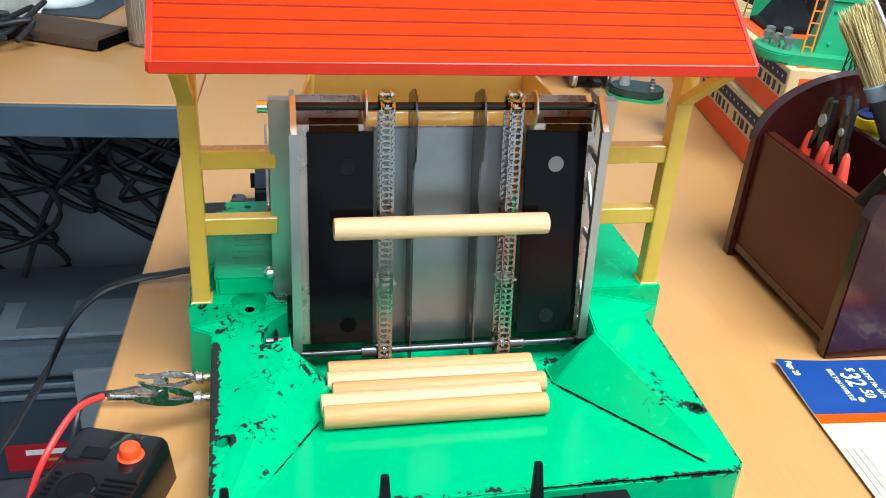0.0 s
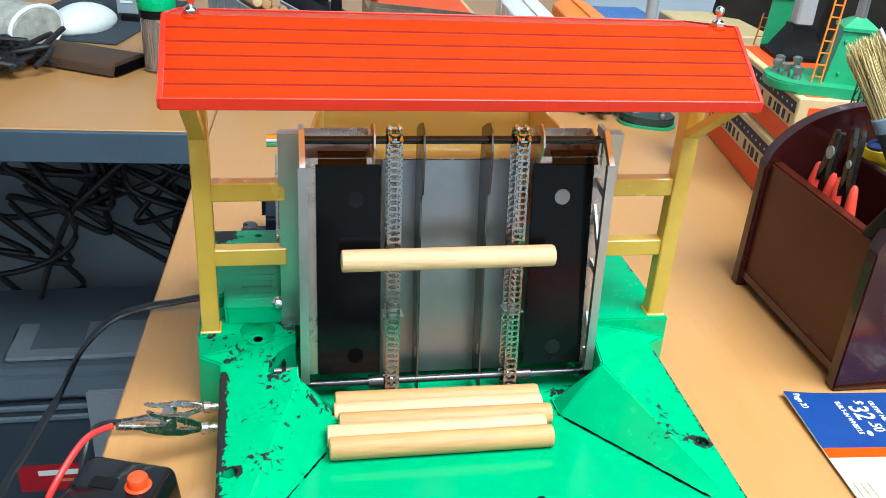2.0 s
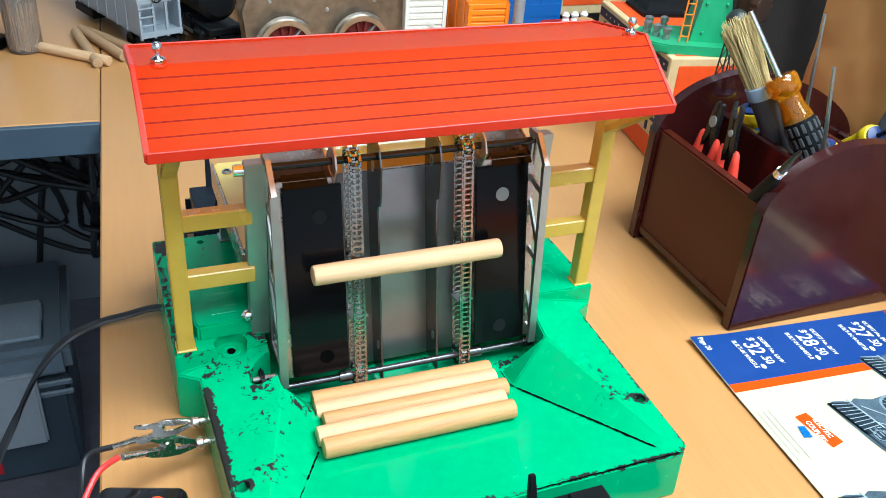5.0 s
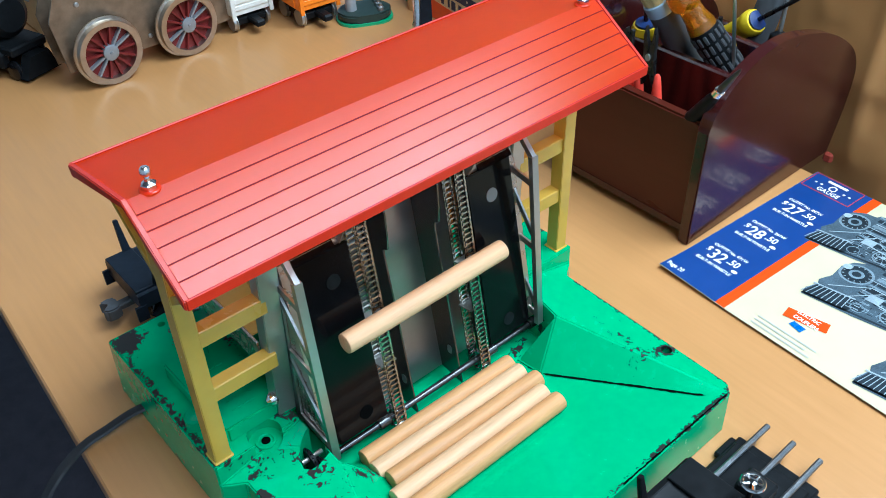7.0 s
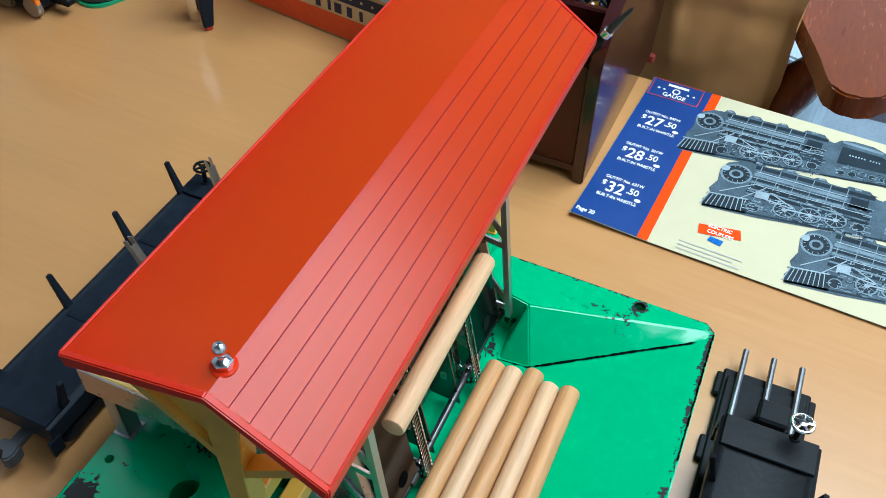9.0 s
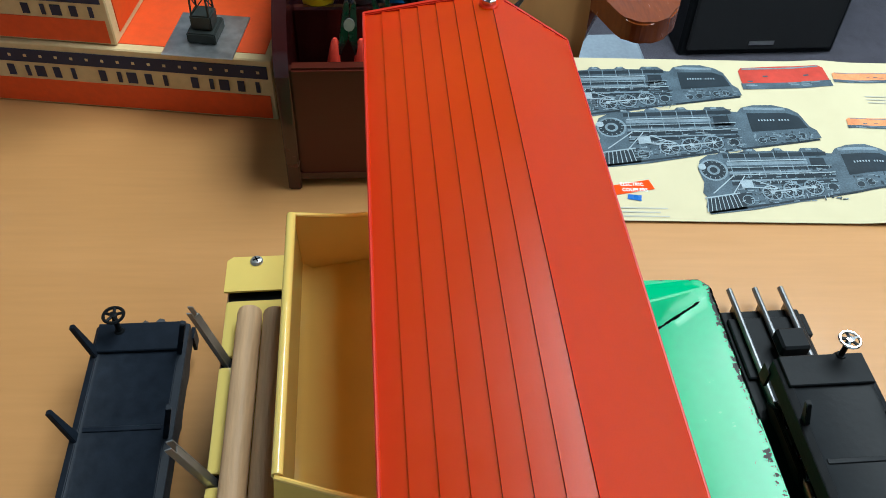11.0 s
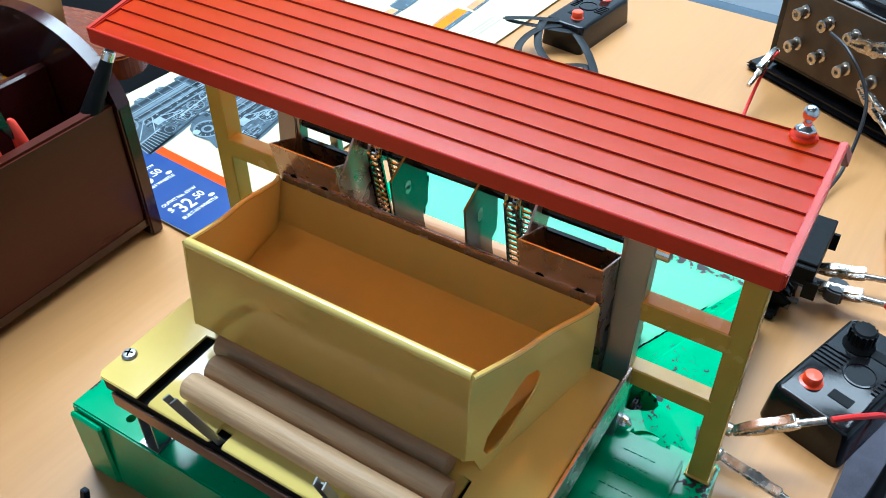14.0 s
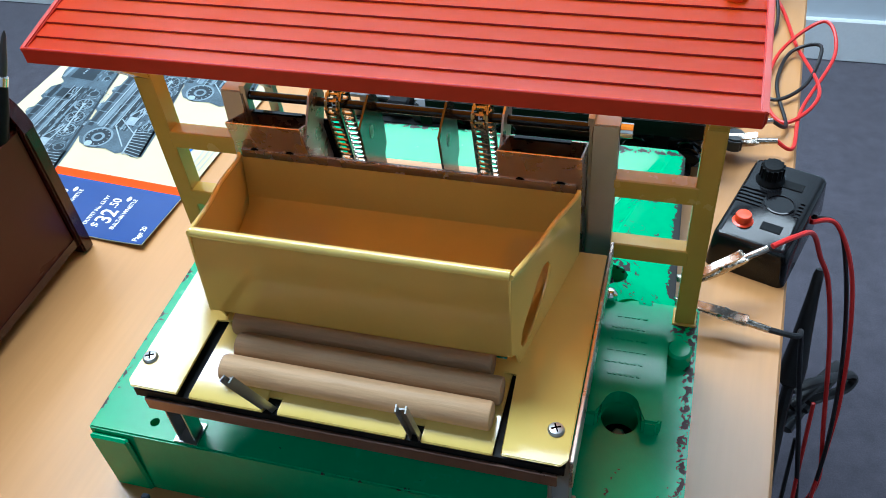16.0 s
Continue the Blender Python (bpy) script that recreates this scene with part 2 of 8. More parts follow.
def lathe(bm, prof, at=(0, 0, 0), m=None, seg=24):
    """Rings of (radius, height) round the z axis."""
    rings = []
    m = m or Matrix.Translation(at)
    for r, z in prof:
        rings.append([bm.verts.new(m @ Vector((r * math.cos(2 * math.pi * i / seg), r * math.sin(2 * math.pi * i / seg), z))) for i in range(seg)])
    for a, b in zip(rings, rings[1:]):
        for i in range(seg):
            bm.faces.new((a[i], a[(i + 1) % seg], b[(i + 1) % seg], b[i]))
    bm.faces.new(rings[0][::-1])
    bm.faces.new(rings[-1])
    return bm


def spline(pts, steps=8, closed=False):
    """Catmull-Rom through the points."""
    P = [Vector(p) for p in pts]
    out = []
    n = len(P)
    for i in range(n if closed else n - 1):
        a, b, c, d = (P[(i - 1) % n], P[i], P[(i + 1) % n], P[(i + 2) % n]) if closed else (P[max(i - 1, 0)], P[i], P[i + 1], P[min(i + 2, n - 1)])
        for k in range(steps):
            t = k / steps
            out.append(0.5 * (2 * b + (c - a) * t + (2 * a - 5 * b + 4 * c - d) * t * t + (3 * b - a - 3 * c + d) * t ** 3))
    if not closed:
        out.append(P[-1])
    return out


def tube(bm, pts, r, seg=8, flat=1.0, up=(0, 0, 1)):
    """A cable through the points; flat < 1 makes a ribbon."""
    rings = []
    for i, p in enumerate(pts):
        d = (pts[min(i + 1, len(pts) - 1)] - pts[max(i - 1, 0)]).normalized()
        u = Vector(up)
        s = d.cross(u)
        s = s.normalized() if s.length > 1e-4 else d.orthogonal().normalized()
        u = s.cross(d)
        rings.append([bm.verts.new(p + s * (r * math.cos(2 * math.pi * k / seg)) + u * (r * flat * math.sin(2 * math.pi * k / seg))) for k in range(seg)])
    for a, b in zip(rings, rings[1:]):
        for k in range(seg):
            bm.faces.new((a[k], a[(k + 1) % seg], b[(k + 1) % seg], b[k]))
    bm.faces.new(rings[0][::-1])
    bm.faces.new(rings[-1])
    return bm


def shell(bm, rows, thick=0.0):
    """A sheet from rows of points, all of one length."""
    g = [[bm.verts.new(p) for p in r] for r in rows]
    fs = []
    for a, b in zip(g, g[1:]):
        for i in range(len(a) - 1):
            fs.append(bm.faces.new((a[i], a[i + 1], b[i + 1], b[i])))
    if thick:
        bmesh.ops.solidify(bm, geom=fs, thickness=thick)
    return bm


def disc(bm, c, r, axis=2, seg=20, h=0.0004):
    d = [0, 0, 0]
    d[axis] = h / 2
    return rod(bm, Vector(c) - Vector(d), Vector(c) + Vector(d), r, seg=seg)


def text_mesh(body, size, m, material, parent, name="lettering", label="", align="CENTER", depth=0.0):
    cu = bpy.data.curves.new("lettering", "FONT")
    cu.body, cu.size, cu.align_x, cu.align_y, cu.extrude = body, size, align, "CENTER", depth
    cu.offset = size * 0.014
    tmp = bpy.data.objects.new("lettering_tmp", cu)
    scene.collection.objects.link(tmp)
    dg = bpy.context.evaluated_depsgraph_get()
    me = bpy.data.meshes.new_from_object(tmp.evaluated_get(dg))
    bpy.data.objects.remove(tmp)
    bpy.data.curves.remove(cu)
    me.transform(m)
    me.materials.clear()
    me.materials.append(material)
    ob = new(name, me)
    ob.parent = parent
    return tagged(ob, label)


# ---- room ----
FLOOR_Z = -0.74
XW0, XW1, YW0, YW1 = -1.9, 2.4, -1.53, 1.75
floor = part("floor", B(XW0 - 0.1, XW1 + 0.1, YW0 - 0.1, YW1 + 0.1, FLOOR_Z - 0.05, FLOOR_Z), CARPET)
tagged(floor, "dark grey-purple carpet floor under the tables", "floor", kind="structure")
for nm, a in (("wall_south", (XW0, XW1, YW0 - 0.1, YW0)), ("wall_north", (XW0, XW1, YW1, YW1 + 0.1)), ("wall_west", (XW0 - 0.1, XW0, YW0 - 0.1, YW1 + 0.1)), ("wall_east", (XW1, XW1 + 0.1, YW0 - 0.1, YW1 + 0.1))):
    tagged(part(nm, B(*a, FLOOR_Z, CEIL), WALL), "plain pale blue-grey painted room wall", "wall", kind="structure")
tagged(part("ceiling", B(XW0 - 0.1, XW1 + 0.1, YW0 - 0.1, YW1 + 0.1, CEIL, CEIL + 0.08), CEILING), "plain grey ceiling", "ceiling", kind="structure")
tagged(part("baseboard", B(XW0, XW1, YW0, YW0 + 0.014, FLOOR_Z, FLOOR_Z + 0.10, bevel=0.003), TRIM), "white painted baseboard along the wall", "baseboard", kind="structure")


def ceiling_light(at, sx, sy):
    t = thing("ceiling_light", "assumed white ceiling light fixture with a long opal cover, out of view", "ceiling light", "ceiling lights", at=at)
    bm = B(-sx / 2 - 0.03, sx / 2 + 0.03, -sy / 2 - 0.03, sy / 2 + 0.03, -0.05, 0.0, bevel=0.006)
    part("housing", bm, TRIM, t)
    return t


ceiling_light((0.62, -0.42, CEIL), 1.15, 0.50)
ceiling_light((0.30, -1.02, CEIL), 2.0, 0.5)
# unseen fixture made up to go with the rear fill lamp
ceiling_light((0.00, 1.05, CEIL), 1.2, 0.25)

# the table stands turned a little against the toy
TURN_TABLE = -3.12
table = thing("table", "long table with orange-tan wood laminate top", "table", at=(-0.1885, 0, 0), turn=(0, 0, TURN_TABLE))
part("tabletop", B(0, 0.600, -0.552, 1.35, -0.028, 0, bevel=0.0015), TABLE, table)
bm = bmesh.new()
prism(bm, [(-0.552, -0.0005), (-0.575, -0.003), (-0.590, -0.011), (-0.594, -0.022), (-0.594, -0.030), (-0.552, -0.030)], 0, 0, 0.600)
part("edge_band", bm, EDGE, table, "blue-grey rounded edge band")
for lx in (0.05, 0.565):
    for ly in (-0.5, 1.28):
        part("leg", B(lx - 0.025, lx + 0.025, ly - 0.025, ly + 0.025, FLOOR_Z, -0.028, bevel=0.004), EDGE, table)
desk = thing("desk", "side desk with tan laminate top and blue-grey edge", "desk", at=(-0.1885, 0, 0), turn=(0, 0, TURN_TABLE))
part("desktop", B(-1.25, -0.0008, 0.452, 1.35, -0.030, 0, bevel=0.0015), TABLE, desk)
part("edge_band", B(-1.25, -0.0008, 0.445, 0.452, -0.034, -0.0008, bevel=0.001), EDGE, desk, "blue-grey edge band")
part("modesty_panel", B(-1.25, -0.001, 1.05, 1.07, -0.62, -0.03), mat("grey_panel", rgb("8b9196"), 0.6, var=0.06, scale=10), desk, "grey modesty panel")
for lx in (-1.2, -0.06):
    part("leg", B(lx - 0.025, lx + 0.025, 1.1, 1.15, FLOOR_Z, -0.030, bevel=0.004), EDGE, desk)

# ---- the log loader ----
DIVIDER = mat("dark_divider_steel", (0.10, 0.10, 0.10), 0.22, 0.85, var=0.1, scale=40, bump=0.03)
RAIL_BROWN = mat("copper_brown_steel", (0.26, 0.155, 0.115), 0.30, 0.75, var=0.15, scale=40, bump=0.04)
DISC_GREY = mat("dull_disc_steel", (0.16, 0.16, 0.155), 0.5, 0.3, var=0.1)
X0 = -0.0015
loader = thing("log_loader", "vintage tin toy log loader, green base, red roof, on the table", "toy loader")


ARCH = [(-0.0875, -0.0335), (-0.0955, -0.0345), (-0.1005, -0.0335), (-0.1030, -0.0300), (-0.1022, -0.0255), (-0.0990, -0.0205), (-0.0945, -0.0165), (-0.0905, -0.0140), (-0.0875, -0.0130)]


def carve(bm):
    """Cuts the pockets, the motor opening and the screw holes into the base."""
    tool = bmesh.new()
    prism(tool, ARCH[::-1], 2, 0.012, 0.060)
    for x, y, r, z in ((-0.1085, -0.0010, 0.0098, 0.0395), (-0.1100, 0.0700, 0.0085, 0.0250), (X0 - 0.1190, -0.1040, 0.0036, 0.0200), (X0 + 0.1195, -0.1040, 0.0036, 0.0200), (X0 - 0.1080, 0.1180, 0.0024, 0.0300), (X0 + 0.1080, 0.1180, 0.0024, 0.0300)):
        rod(tool, (x, y, z), (x, y, 0.070), r, seg=28)
    bmesh.ops.recalc_face_normals(tool, faces=tool.faces[:])
    bmesh.ops.recalc_face_normals(bm, faces=bm.faces[:])
    obs = []
    for b in (bm, tool):
        me = bpy.data.meshes.new("carve_tmp")
        b.to_mesh(me)
        b.free()
        ob = bpy.data.objects.new("carve_tmp", me)
        scene.collection.objects.link(ob)
        obs.append(ob)
    md = obs[0].modifiers.new("carve", "BOOLEAN")
    md.operation, md.solver, md.object = "DIFFERENCE", "EXACT", obs[1]
    dg = bpy.context.evaluated_depsgraph_get()
    me = bpy.data.meshes.new_from_object(obs[0].evaluated_get(dg))
    out = bmesh.new()
    out.from_mesh(me)
    for ob in obs:
        data = ob.data
        bpy.data.objects.remove(ob)
        bpy.data.meshes.remove(data)
    bpy.data.meshes.remove(me)
    return out


def base_mesh():
    bm = bmesh.new()
    V = {}

    def v(k, x, y, z):
        for s, t in ((1, "r"), (-1, "l")):
            V[k + t] = bm.verts.new((X0 + s * x, y, z))

    def f(*ks):
        for t, rev in (("r", False), ("l", True)):
            q = [V[k[:-1] + ("l" if t == "r" else "r")] if k.endswith("~") else V[k + t] for k in ks]
            bm.faces.new(q[::-1] if rev else q)

    def mid(*ks):
        bm.faces.new([V[k] for k in ks])
    v("a", 0.1245, -0.1455, 0.0325), v("a2", 0.1185, -0.1515, 0.0325), v("b", 0.1280, -0.0127, 0.0325), v("c", 0.0865, -0.0215, 0.0450), v("d", 0.0850, -0.0420, 0.0410)
    v("e", 0.1165, -0.1450, 0.0325), v("f", 0.1080, -0.1440, 0.0315), v("g", 0.0600, -0.0535, 0.0145), v("h", 0.0620, -0.0330, 0.0095)
    v("i", 0.0860, -0.0300, 0.0105), v("j", 0.0860, 0.0300, 0.0105), v("k", 0.0860, 0.0300, 0.0465), v("m", 0.0860, -0.0050, 0.0465)
    v("n", 0.1400, -0.0050, 0.0465), v("o", 0.1400, 0.1270, 0.0465), v("p", 0.1400, -0.0050, 0.0325), v("q", 0.0860, -0.0050, 0.0450)
    v("A", 0.1255, -0.1460, 0), v("A2", 0.1190, -0.1525, 0), v("B", 0.1290, -0.0127, 0), v("P", 0.1410, -0.0050, 0), v("O", 0.1410, 0.1290, 0)
    v("w", 0.0860, -0.0050, 0.0105)
    f("a", "b", "c", "d", "e"), f("a", "e", "a2"), f("e", "f", "a2"), f("d", "g", "f", "e"), f("d", "h", "g"), f("d", "i", "h")
    f("c", "i", "d"), f("c", "w", "i"), f("c", "q", "w"), f("q", "m", "k", "j", "w")
    f("b", "p", "q", "c"), f("p", "n", "m", "q")
    f("n", "o", "k", "m")
    mid("a2r", "fr", "fl", "a2l"), mid("fr", "gr", "gl", "fl"), mid("gr", "hr", "hl", "gl")
    mid("hr", "ir", "wr", "jr", "jl", "wl", "il", "hl"), mid("jr", "kr", "kl", "jl"), mid("kr", "or", "ol", "kl")
    f("a", "A", "B", "b"), f("a2", "A2", "A", "a"), f("b", "B", "P", "p"), f("p", "P", "O", "o", "n")
    mid("a2r", "a2l", "A2l", "A2r"), mid("or", "Or", "Ol", "ol")
    bm.faces.new([V[k] for k in ("A2r", "Ar", "Br", "Pr", "Or", "Ol", "Pl", "Bl", "Al", "A2l")])
    bmesh.ops.remove_doubles(bm, verts=bm.verts[:], dist=1e-5)
    bmesh.ops.recalc_face_normals(bm, faces=bm.faces[:])
    es = [e for e in bm.edges if len(e.link_faces) == 2 and e.calc_face_angle(0) > radians(22)]
    bmesh.ops.bevel(bm, geom=es, offset=0.0011, segments=2, affect="EDGES", clamp_overlap=True)
    bm = carve(bm)
    for size in (0.05, 0.025, 0.012, 0.006, 0.0035):
        bmesh.ops.triangulate(bm, faces=[f for f in bm.faces if len(f.verts) > 4])
        bmesh.ops.subdivide_edges(bm, edges=[e for e in bm.edges if e.calc_length() > size], cuts=1)
    bmesh.ops.triangulate(bm, faces=bm.faces[:])
    return bm


# chipped enamel, plus painted dark for the screw holes: from, to, reach, strength
WEAR_AND_HOLE_SHADE = (((-0.1270, -0.024, 0.0325), (-0.1263, -0.100, 0.0325), 0.0045, 1.25), ((-0.1263, -0.100, 0.0325), (-0.1255, -0.146, 0.0325), 0.0035, 0.7), ((-0.1255, -0.147, 0.0325), (0.1225, -0.150, 0.0325), 0.0034, 0.85),
        ((0.1260, -0.022, 0.0325), (0.1245, -0.146, 0.0325), 0.0038, 0.80), ((-0.1390, -0.004, 0.0475), (-0.1390, 0.127, 0.0475), 0.0046, 0.80), ((-0.1350, 0.114, 0.0500), (-0.1290, 0.122, 0.0500), 0.0120, 1.1),
        ((-0.1415, 0.128, 0.0465), (0.1385, 0.128, 0.0465), 0.0028, 0.42), ((0.1385, -0.004, 0.0465), (0.1385, 0.127, 0.0465), 0.0035, 0.55), ((-0.1330, -0.004, 0.0465), (-0.1330, 0.010, 0.0465), 0.0080, 0.70),
        ((-0.0990, -0.034, 0.0430), (-0.1040, -0.022, 0.0430), 0.0090, 0.60), ((-0.1130, -0.021, 0.0400), (-0.1250, -0.012, 0.0340), 0.0060, 0.55), ((-0.0890, 0.000, 0.0460), (-0.0950, 0.004, 0.0465), 0.0075, 0.90),
        ((-0.1190, -0.104, 0.0335), (-0.1240, -0.104, 0.0335), 0.0065, 0.62), ((0.1120, -0.102, 0.0330), (0.1210, -0.106, 0.0335), 0.0062, 0.72), ((0.0880, -0.032, 0.0200), (0.0870, -0.020, 0.0300), 0.0085, 0.78),
        ((0.0640, -0.0270, 0.0100), (0.0780, -0.0210, 0.0105), 0.0060, 0.65), ((-0.0810, -0.0480, 0.0350), (-0.0790, -0.0520, 0.0280), 0.0060, 0.80), ((-0.0740, -0.0470, 0.0250), (-0.0650, -0.0500, 0.0160), 0.0065, 0.72),
        ((-0.1000, -0.0740, 0.0360), (-0.0960, -0.0750, 0.0350), 0.0050, 0.70), ((-0.0860, 0.0400, 0.0465), (-0.0860, 0.110, 0.0465), 0.0060, 0.45), ((-0.1120, 0.0960, 0.0465), (-0.1080, 0.112, 0.0465), 0.0040, 0.60),
        ((-0.1415, -0.004, 0.0465), (-0.1250, -0.006, 0.0465), 0.0045, 0.60), ((-0.1050, -0.0500, 0.0380), (-0.1080, -0.1150, 0.0340), 0.0300, 0.27), ((-0.1120, -0.0150, 0.0420), (-0.0950, -0.0420, 0.0400), 0.0220, 0.40), ((-0.1195, -0.1040, 0.0330), (-0.1185, -0.1040, 0.0330), 0.0058, 1.5), ((0.1175, -0.1040, 0.0330), (0.1185, -0.1040, 0.0330), 0.0056, 1.5),
        ((0.1100, -0.0500, 0.0360), (0.1050, -0.1000, 0.0340), 0.0200, 0.30), ((-0.1210, -0.0760, 0.0335), (-0.1280, -0.0780, 0.0330), 0.0022, 0.95), ((0.1385, -0.005, 0.0465), (0.1270, -0.005, 0.0400), 0.0040, 0.55))


def add_wear(me):
    co = np.empty(len(me.vertices) * 3, dtype=np.float32)
    me.vertices.foreach_get("co", co)
    co = co.reshape(-1, 3)
    best = np.zeros(len(co), dtype=np.float32)
    for p, q, reach, strength in WEAR_AND_HOLE_SHADE:
        p, q = np.array(p), np.array(q)
        d = q - p
        t = np.clip(((co - p) @ d) / (d @ d), 0, 1)
        gap = np.linalg.norm(co - (p + t[:, None] * d), axis=1)
        best = np.maximum(best, strength * np.clip(1.15 - gap / reach, 0, 1))
    me.attributes.new("wear", "FLOAT", "POINT").data.foreach_set("value", best)


base = part("base", base_mesh(), GREEN, loader, "green enamelled base with black chipped edges", smooth=14)
add_wear(base.data)


def worn_line(pts, width, seed):
    """A jagged line of bare metal along a crease of the base."""
    rnd = random.Random(seed)
    P = [Vector(p) for p in pts]
    rows = []
    for a, b in zip(P, P[1:]):
        n = max(2, int((b - a).length / 0.0016))
        side = (b - a).cross(Vector((0, 0, 1))).normalized()
        for k in range(n):
            c = a.lerp(b, k / n) + side * rnd.uniform(-0.00018, 0.00018)
            w = width * rnd.uniform(0.45, 1.1)
            rows.append([c - side * w, c + Vector((0, 0, 0.0002)), c + side * w])
    rows.append([P[-1], P[-1] + Vector((0.0001, 0, 0.0001)), P[-1] + Vector((0.0002, 0, 0))])
    bm = bmesh.new()
    shell(bm, rows)
    part("worn_crease", bm, HOLE, base, "black worn crease", smooth=0)


H, G, F = Vector((0.0605, -0.0330, 0.0100)), Vector((0.0585, -0.0535, 0.0150)), Vector((0.1065, -0.1440, 0.0320))
worn_line([H, G, G.lerp(F, 0.98)], 0.00105, 2)
GL, FL = Vector((-0.0615, -0.0535, 0.0150)), Vector((-0.1095, -0.1440, 0.0320))
worn_line([GL.lerp(FL, 0.27), GL.lerp(FL, 0.52)], 0.0007, 3)
worn_line([GL.lerp(FL, 0.57), GL.lerp(FL, 0.76)], 0.00045, 4)
worn_line([(0.0200, -0.1505, 0.0330), (0.0700, -0.1506, 0.0330), (0.1150, -0.1506, 0.0330)], 0.0006, 5)
# corner pilasters on the rear face and the raised gear cover
for s in (-1, 1):
    part("corner_rib", B(X0 + s * 0.1285 - 0.0105, X0 + s * 0.1285 + 0.0105, 0.1275, 0.1305, 0, 0.0440, bevel=0.0012), GREEN, base)
bm = bmesh.new()
notch = [(-0.1100 + 0.0095 * math.cos(radians(a)), 0.0700 + 0.0095 * math.sin(radians(a))) for a in range(170, 371, 20)]
prism(bm, [(-0.1260, 0.006), (-0.1275, 0.009), (-0.1285, 0.0745), (-0.1270, 0.0765), (-0.1200, 0.0765)] + notch + [(-0.1000, 0.0765), (-0.0930, 0.0765), (-0.0915, 0.0745), (-0.0905, 0.006)], 2, 0.0455, 0.0565, bevel=0.0014)
cover = part("gear_cover", bm, GREEN, base, "raised green gear cover")
rnd = random.Random(12)
for k in range(6):
    y, x = 0.016 + k * 0.0072, -0.1180 + rnd.uniform(0, 0.003)
    while x < -0.1010:
        L = rnd.uniform(0.0012, 0.0030)
        part("embossed_bar", B(x, x + L, y, y + 0.0011, 0.0560, 0.0569, bevel=0.0002), GREEN, cover)
        x += L + rnd.uniform(0.0007, 0.0014)
# black insert in place of the shade down the hole
part("screw_well_shade", B(-0.120, -0.100, 0.060, 0.080, 0.0255, 0.030), HOLE, base, "black slab standing in for the shade in the screw hole")
bm = bmesh.new()
lathe(bm, [(0.0028, 0.0), (0.0034, 0.001), (0.0034, 0.004), (0.0020, 0.005)], at=(-0.1100, 0.0700, 0.0300), seg=6)
part("well_screw", bm, STEEL, base)
bm = bmesh.new()
lathe(bm, [(0.0062, 0.0), (0.0060, 0.0012), (0.0044, 0.0014), (0.0038, 0.0006), (0.0, 0.0005)], at=(-0.1085, -0.0010, 0.0394))
boss = part("ring_boss", bm, GREEN, base)
bm = bmesh.new()
disc(bm, (-0.1085, -0.0010, 0.0401), 0.0026)
part("boss_hole", bm, HOLE, boss)
bm = bmesh.new()
lathe(bm, [(0.0062, 0.0), (0.0062, 0.0085), (0.0050, 0.0100), (0.0, 0.0102)], at=(-0.1330, 0.0300, 0.0450))
part("cover_lug", bm, GREEN, base)
# black slabs paint the dark at the bottom of the mounting holes
for s in (-1, 1):
    part("screw_well_shade", B(X0 + s * 0.1192 - 0.006, X0 + s * 0.1192 + 0.006, -0.110, -0.098, 0.0205, 0.0245), HOLE, base, "black slab standing in for the shade in the mounting screw hole")
# gears in the arched motor opening
# black slab put in for the shade inside the opening
part("motor_well_shade", B(-0.106, -0.0866, -0.037, -0.010, 0.0125, 0.0200), HOLE, base, "black slab standing in for the shade in the motor opening")
for y, r, x in ((-0.0225, 0.0075, -0.0945), (-0.0300, 0.0055, -0.0915)):
    bm = bmesh.new()
    rod(bm, (x - 0.0012, y, 0.030), (x + 0.0012, y, 0.030), r, seg=18)
    for k in range(18):
        a = 2 * math.pi * k / 18
        c = Vector((0, math.cos(a), math.sin(a)))
        rod(bm, Vector((x, y, 0.030)) + c * r * 0.95, Vector((x, y, 0.030)) + c * (r + 0.0012), 0.0007, 0.0004, seg=5)
    part("gear", bm, BLACK, base, "dark steel gear")
bm = bmesh.new()
rod(bm, (-0.1000, -0.0225, 0.033), (-0.0866, -0.0225, 0.033), 0.0016, seg=10)
part("gear_axle", bm, STEEL, base)


# roof of lapped boards, the rear slope flatter than the front one
RX0, RX1 = -0.1468, 0.1446
RIDGE, FRONT, REAR = (-0.0030, 0.2235), (-0.0435, 0.1956), (0.0565, 0.2126)


def slope_boards(n, a, b, low, high):
    """Outline of the lapped boards from the ridge a down to the eave b: each begins low and ends high."""
    pts = []
    for k in range(n):
        for t, dz in ((k / n, low), ((k + 1) / n, high)):
            pts.append((a[0] + (b[0] - a[0]) * t, a[1] + (b[1] - a[1]) * t + dz))
    return pts


under = [(REAR[0] - 0.0012, REAR[1] - 0.0068), (REAR[0] - 0.0022, REAR[1] - 0.0040), (RIDGE[0], RIDGE[1] - 0.0022), (FRONT[0] + 0.0018, FRONT[1] - 0.0042), (FRONT[0], FRONT[1] - 0.0046)]
bm = bmesh.new()
prism(bm, slope_boards(6, RIDGE, FRONT, 0, 0.0008)[::-1] + slope_boards(7, RIDGE, REAR, -0.0009, 0) + under, 0, RX0 + 0.0028, RX1 - 0.0028)
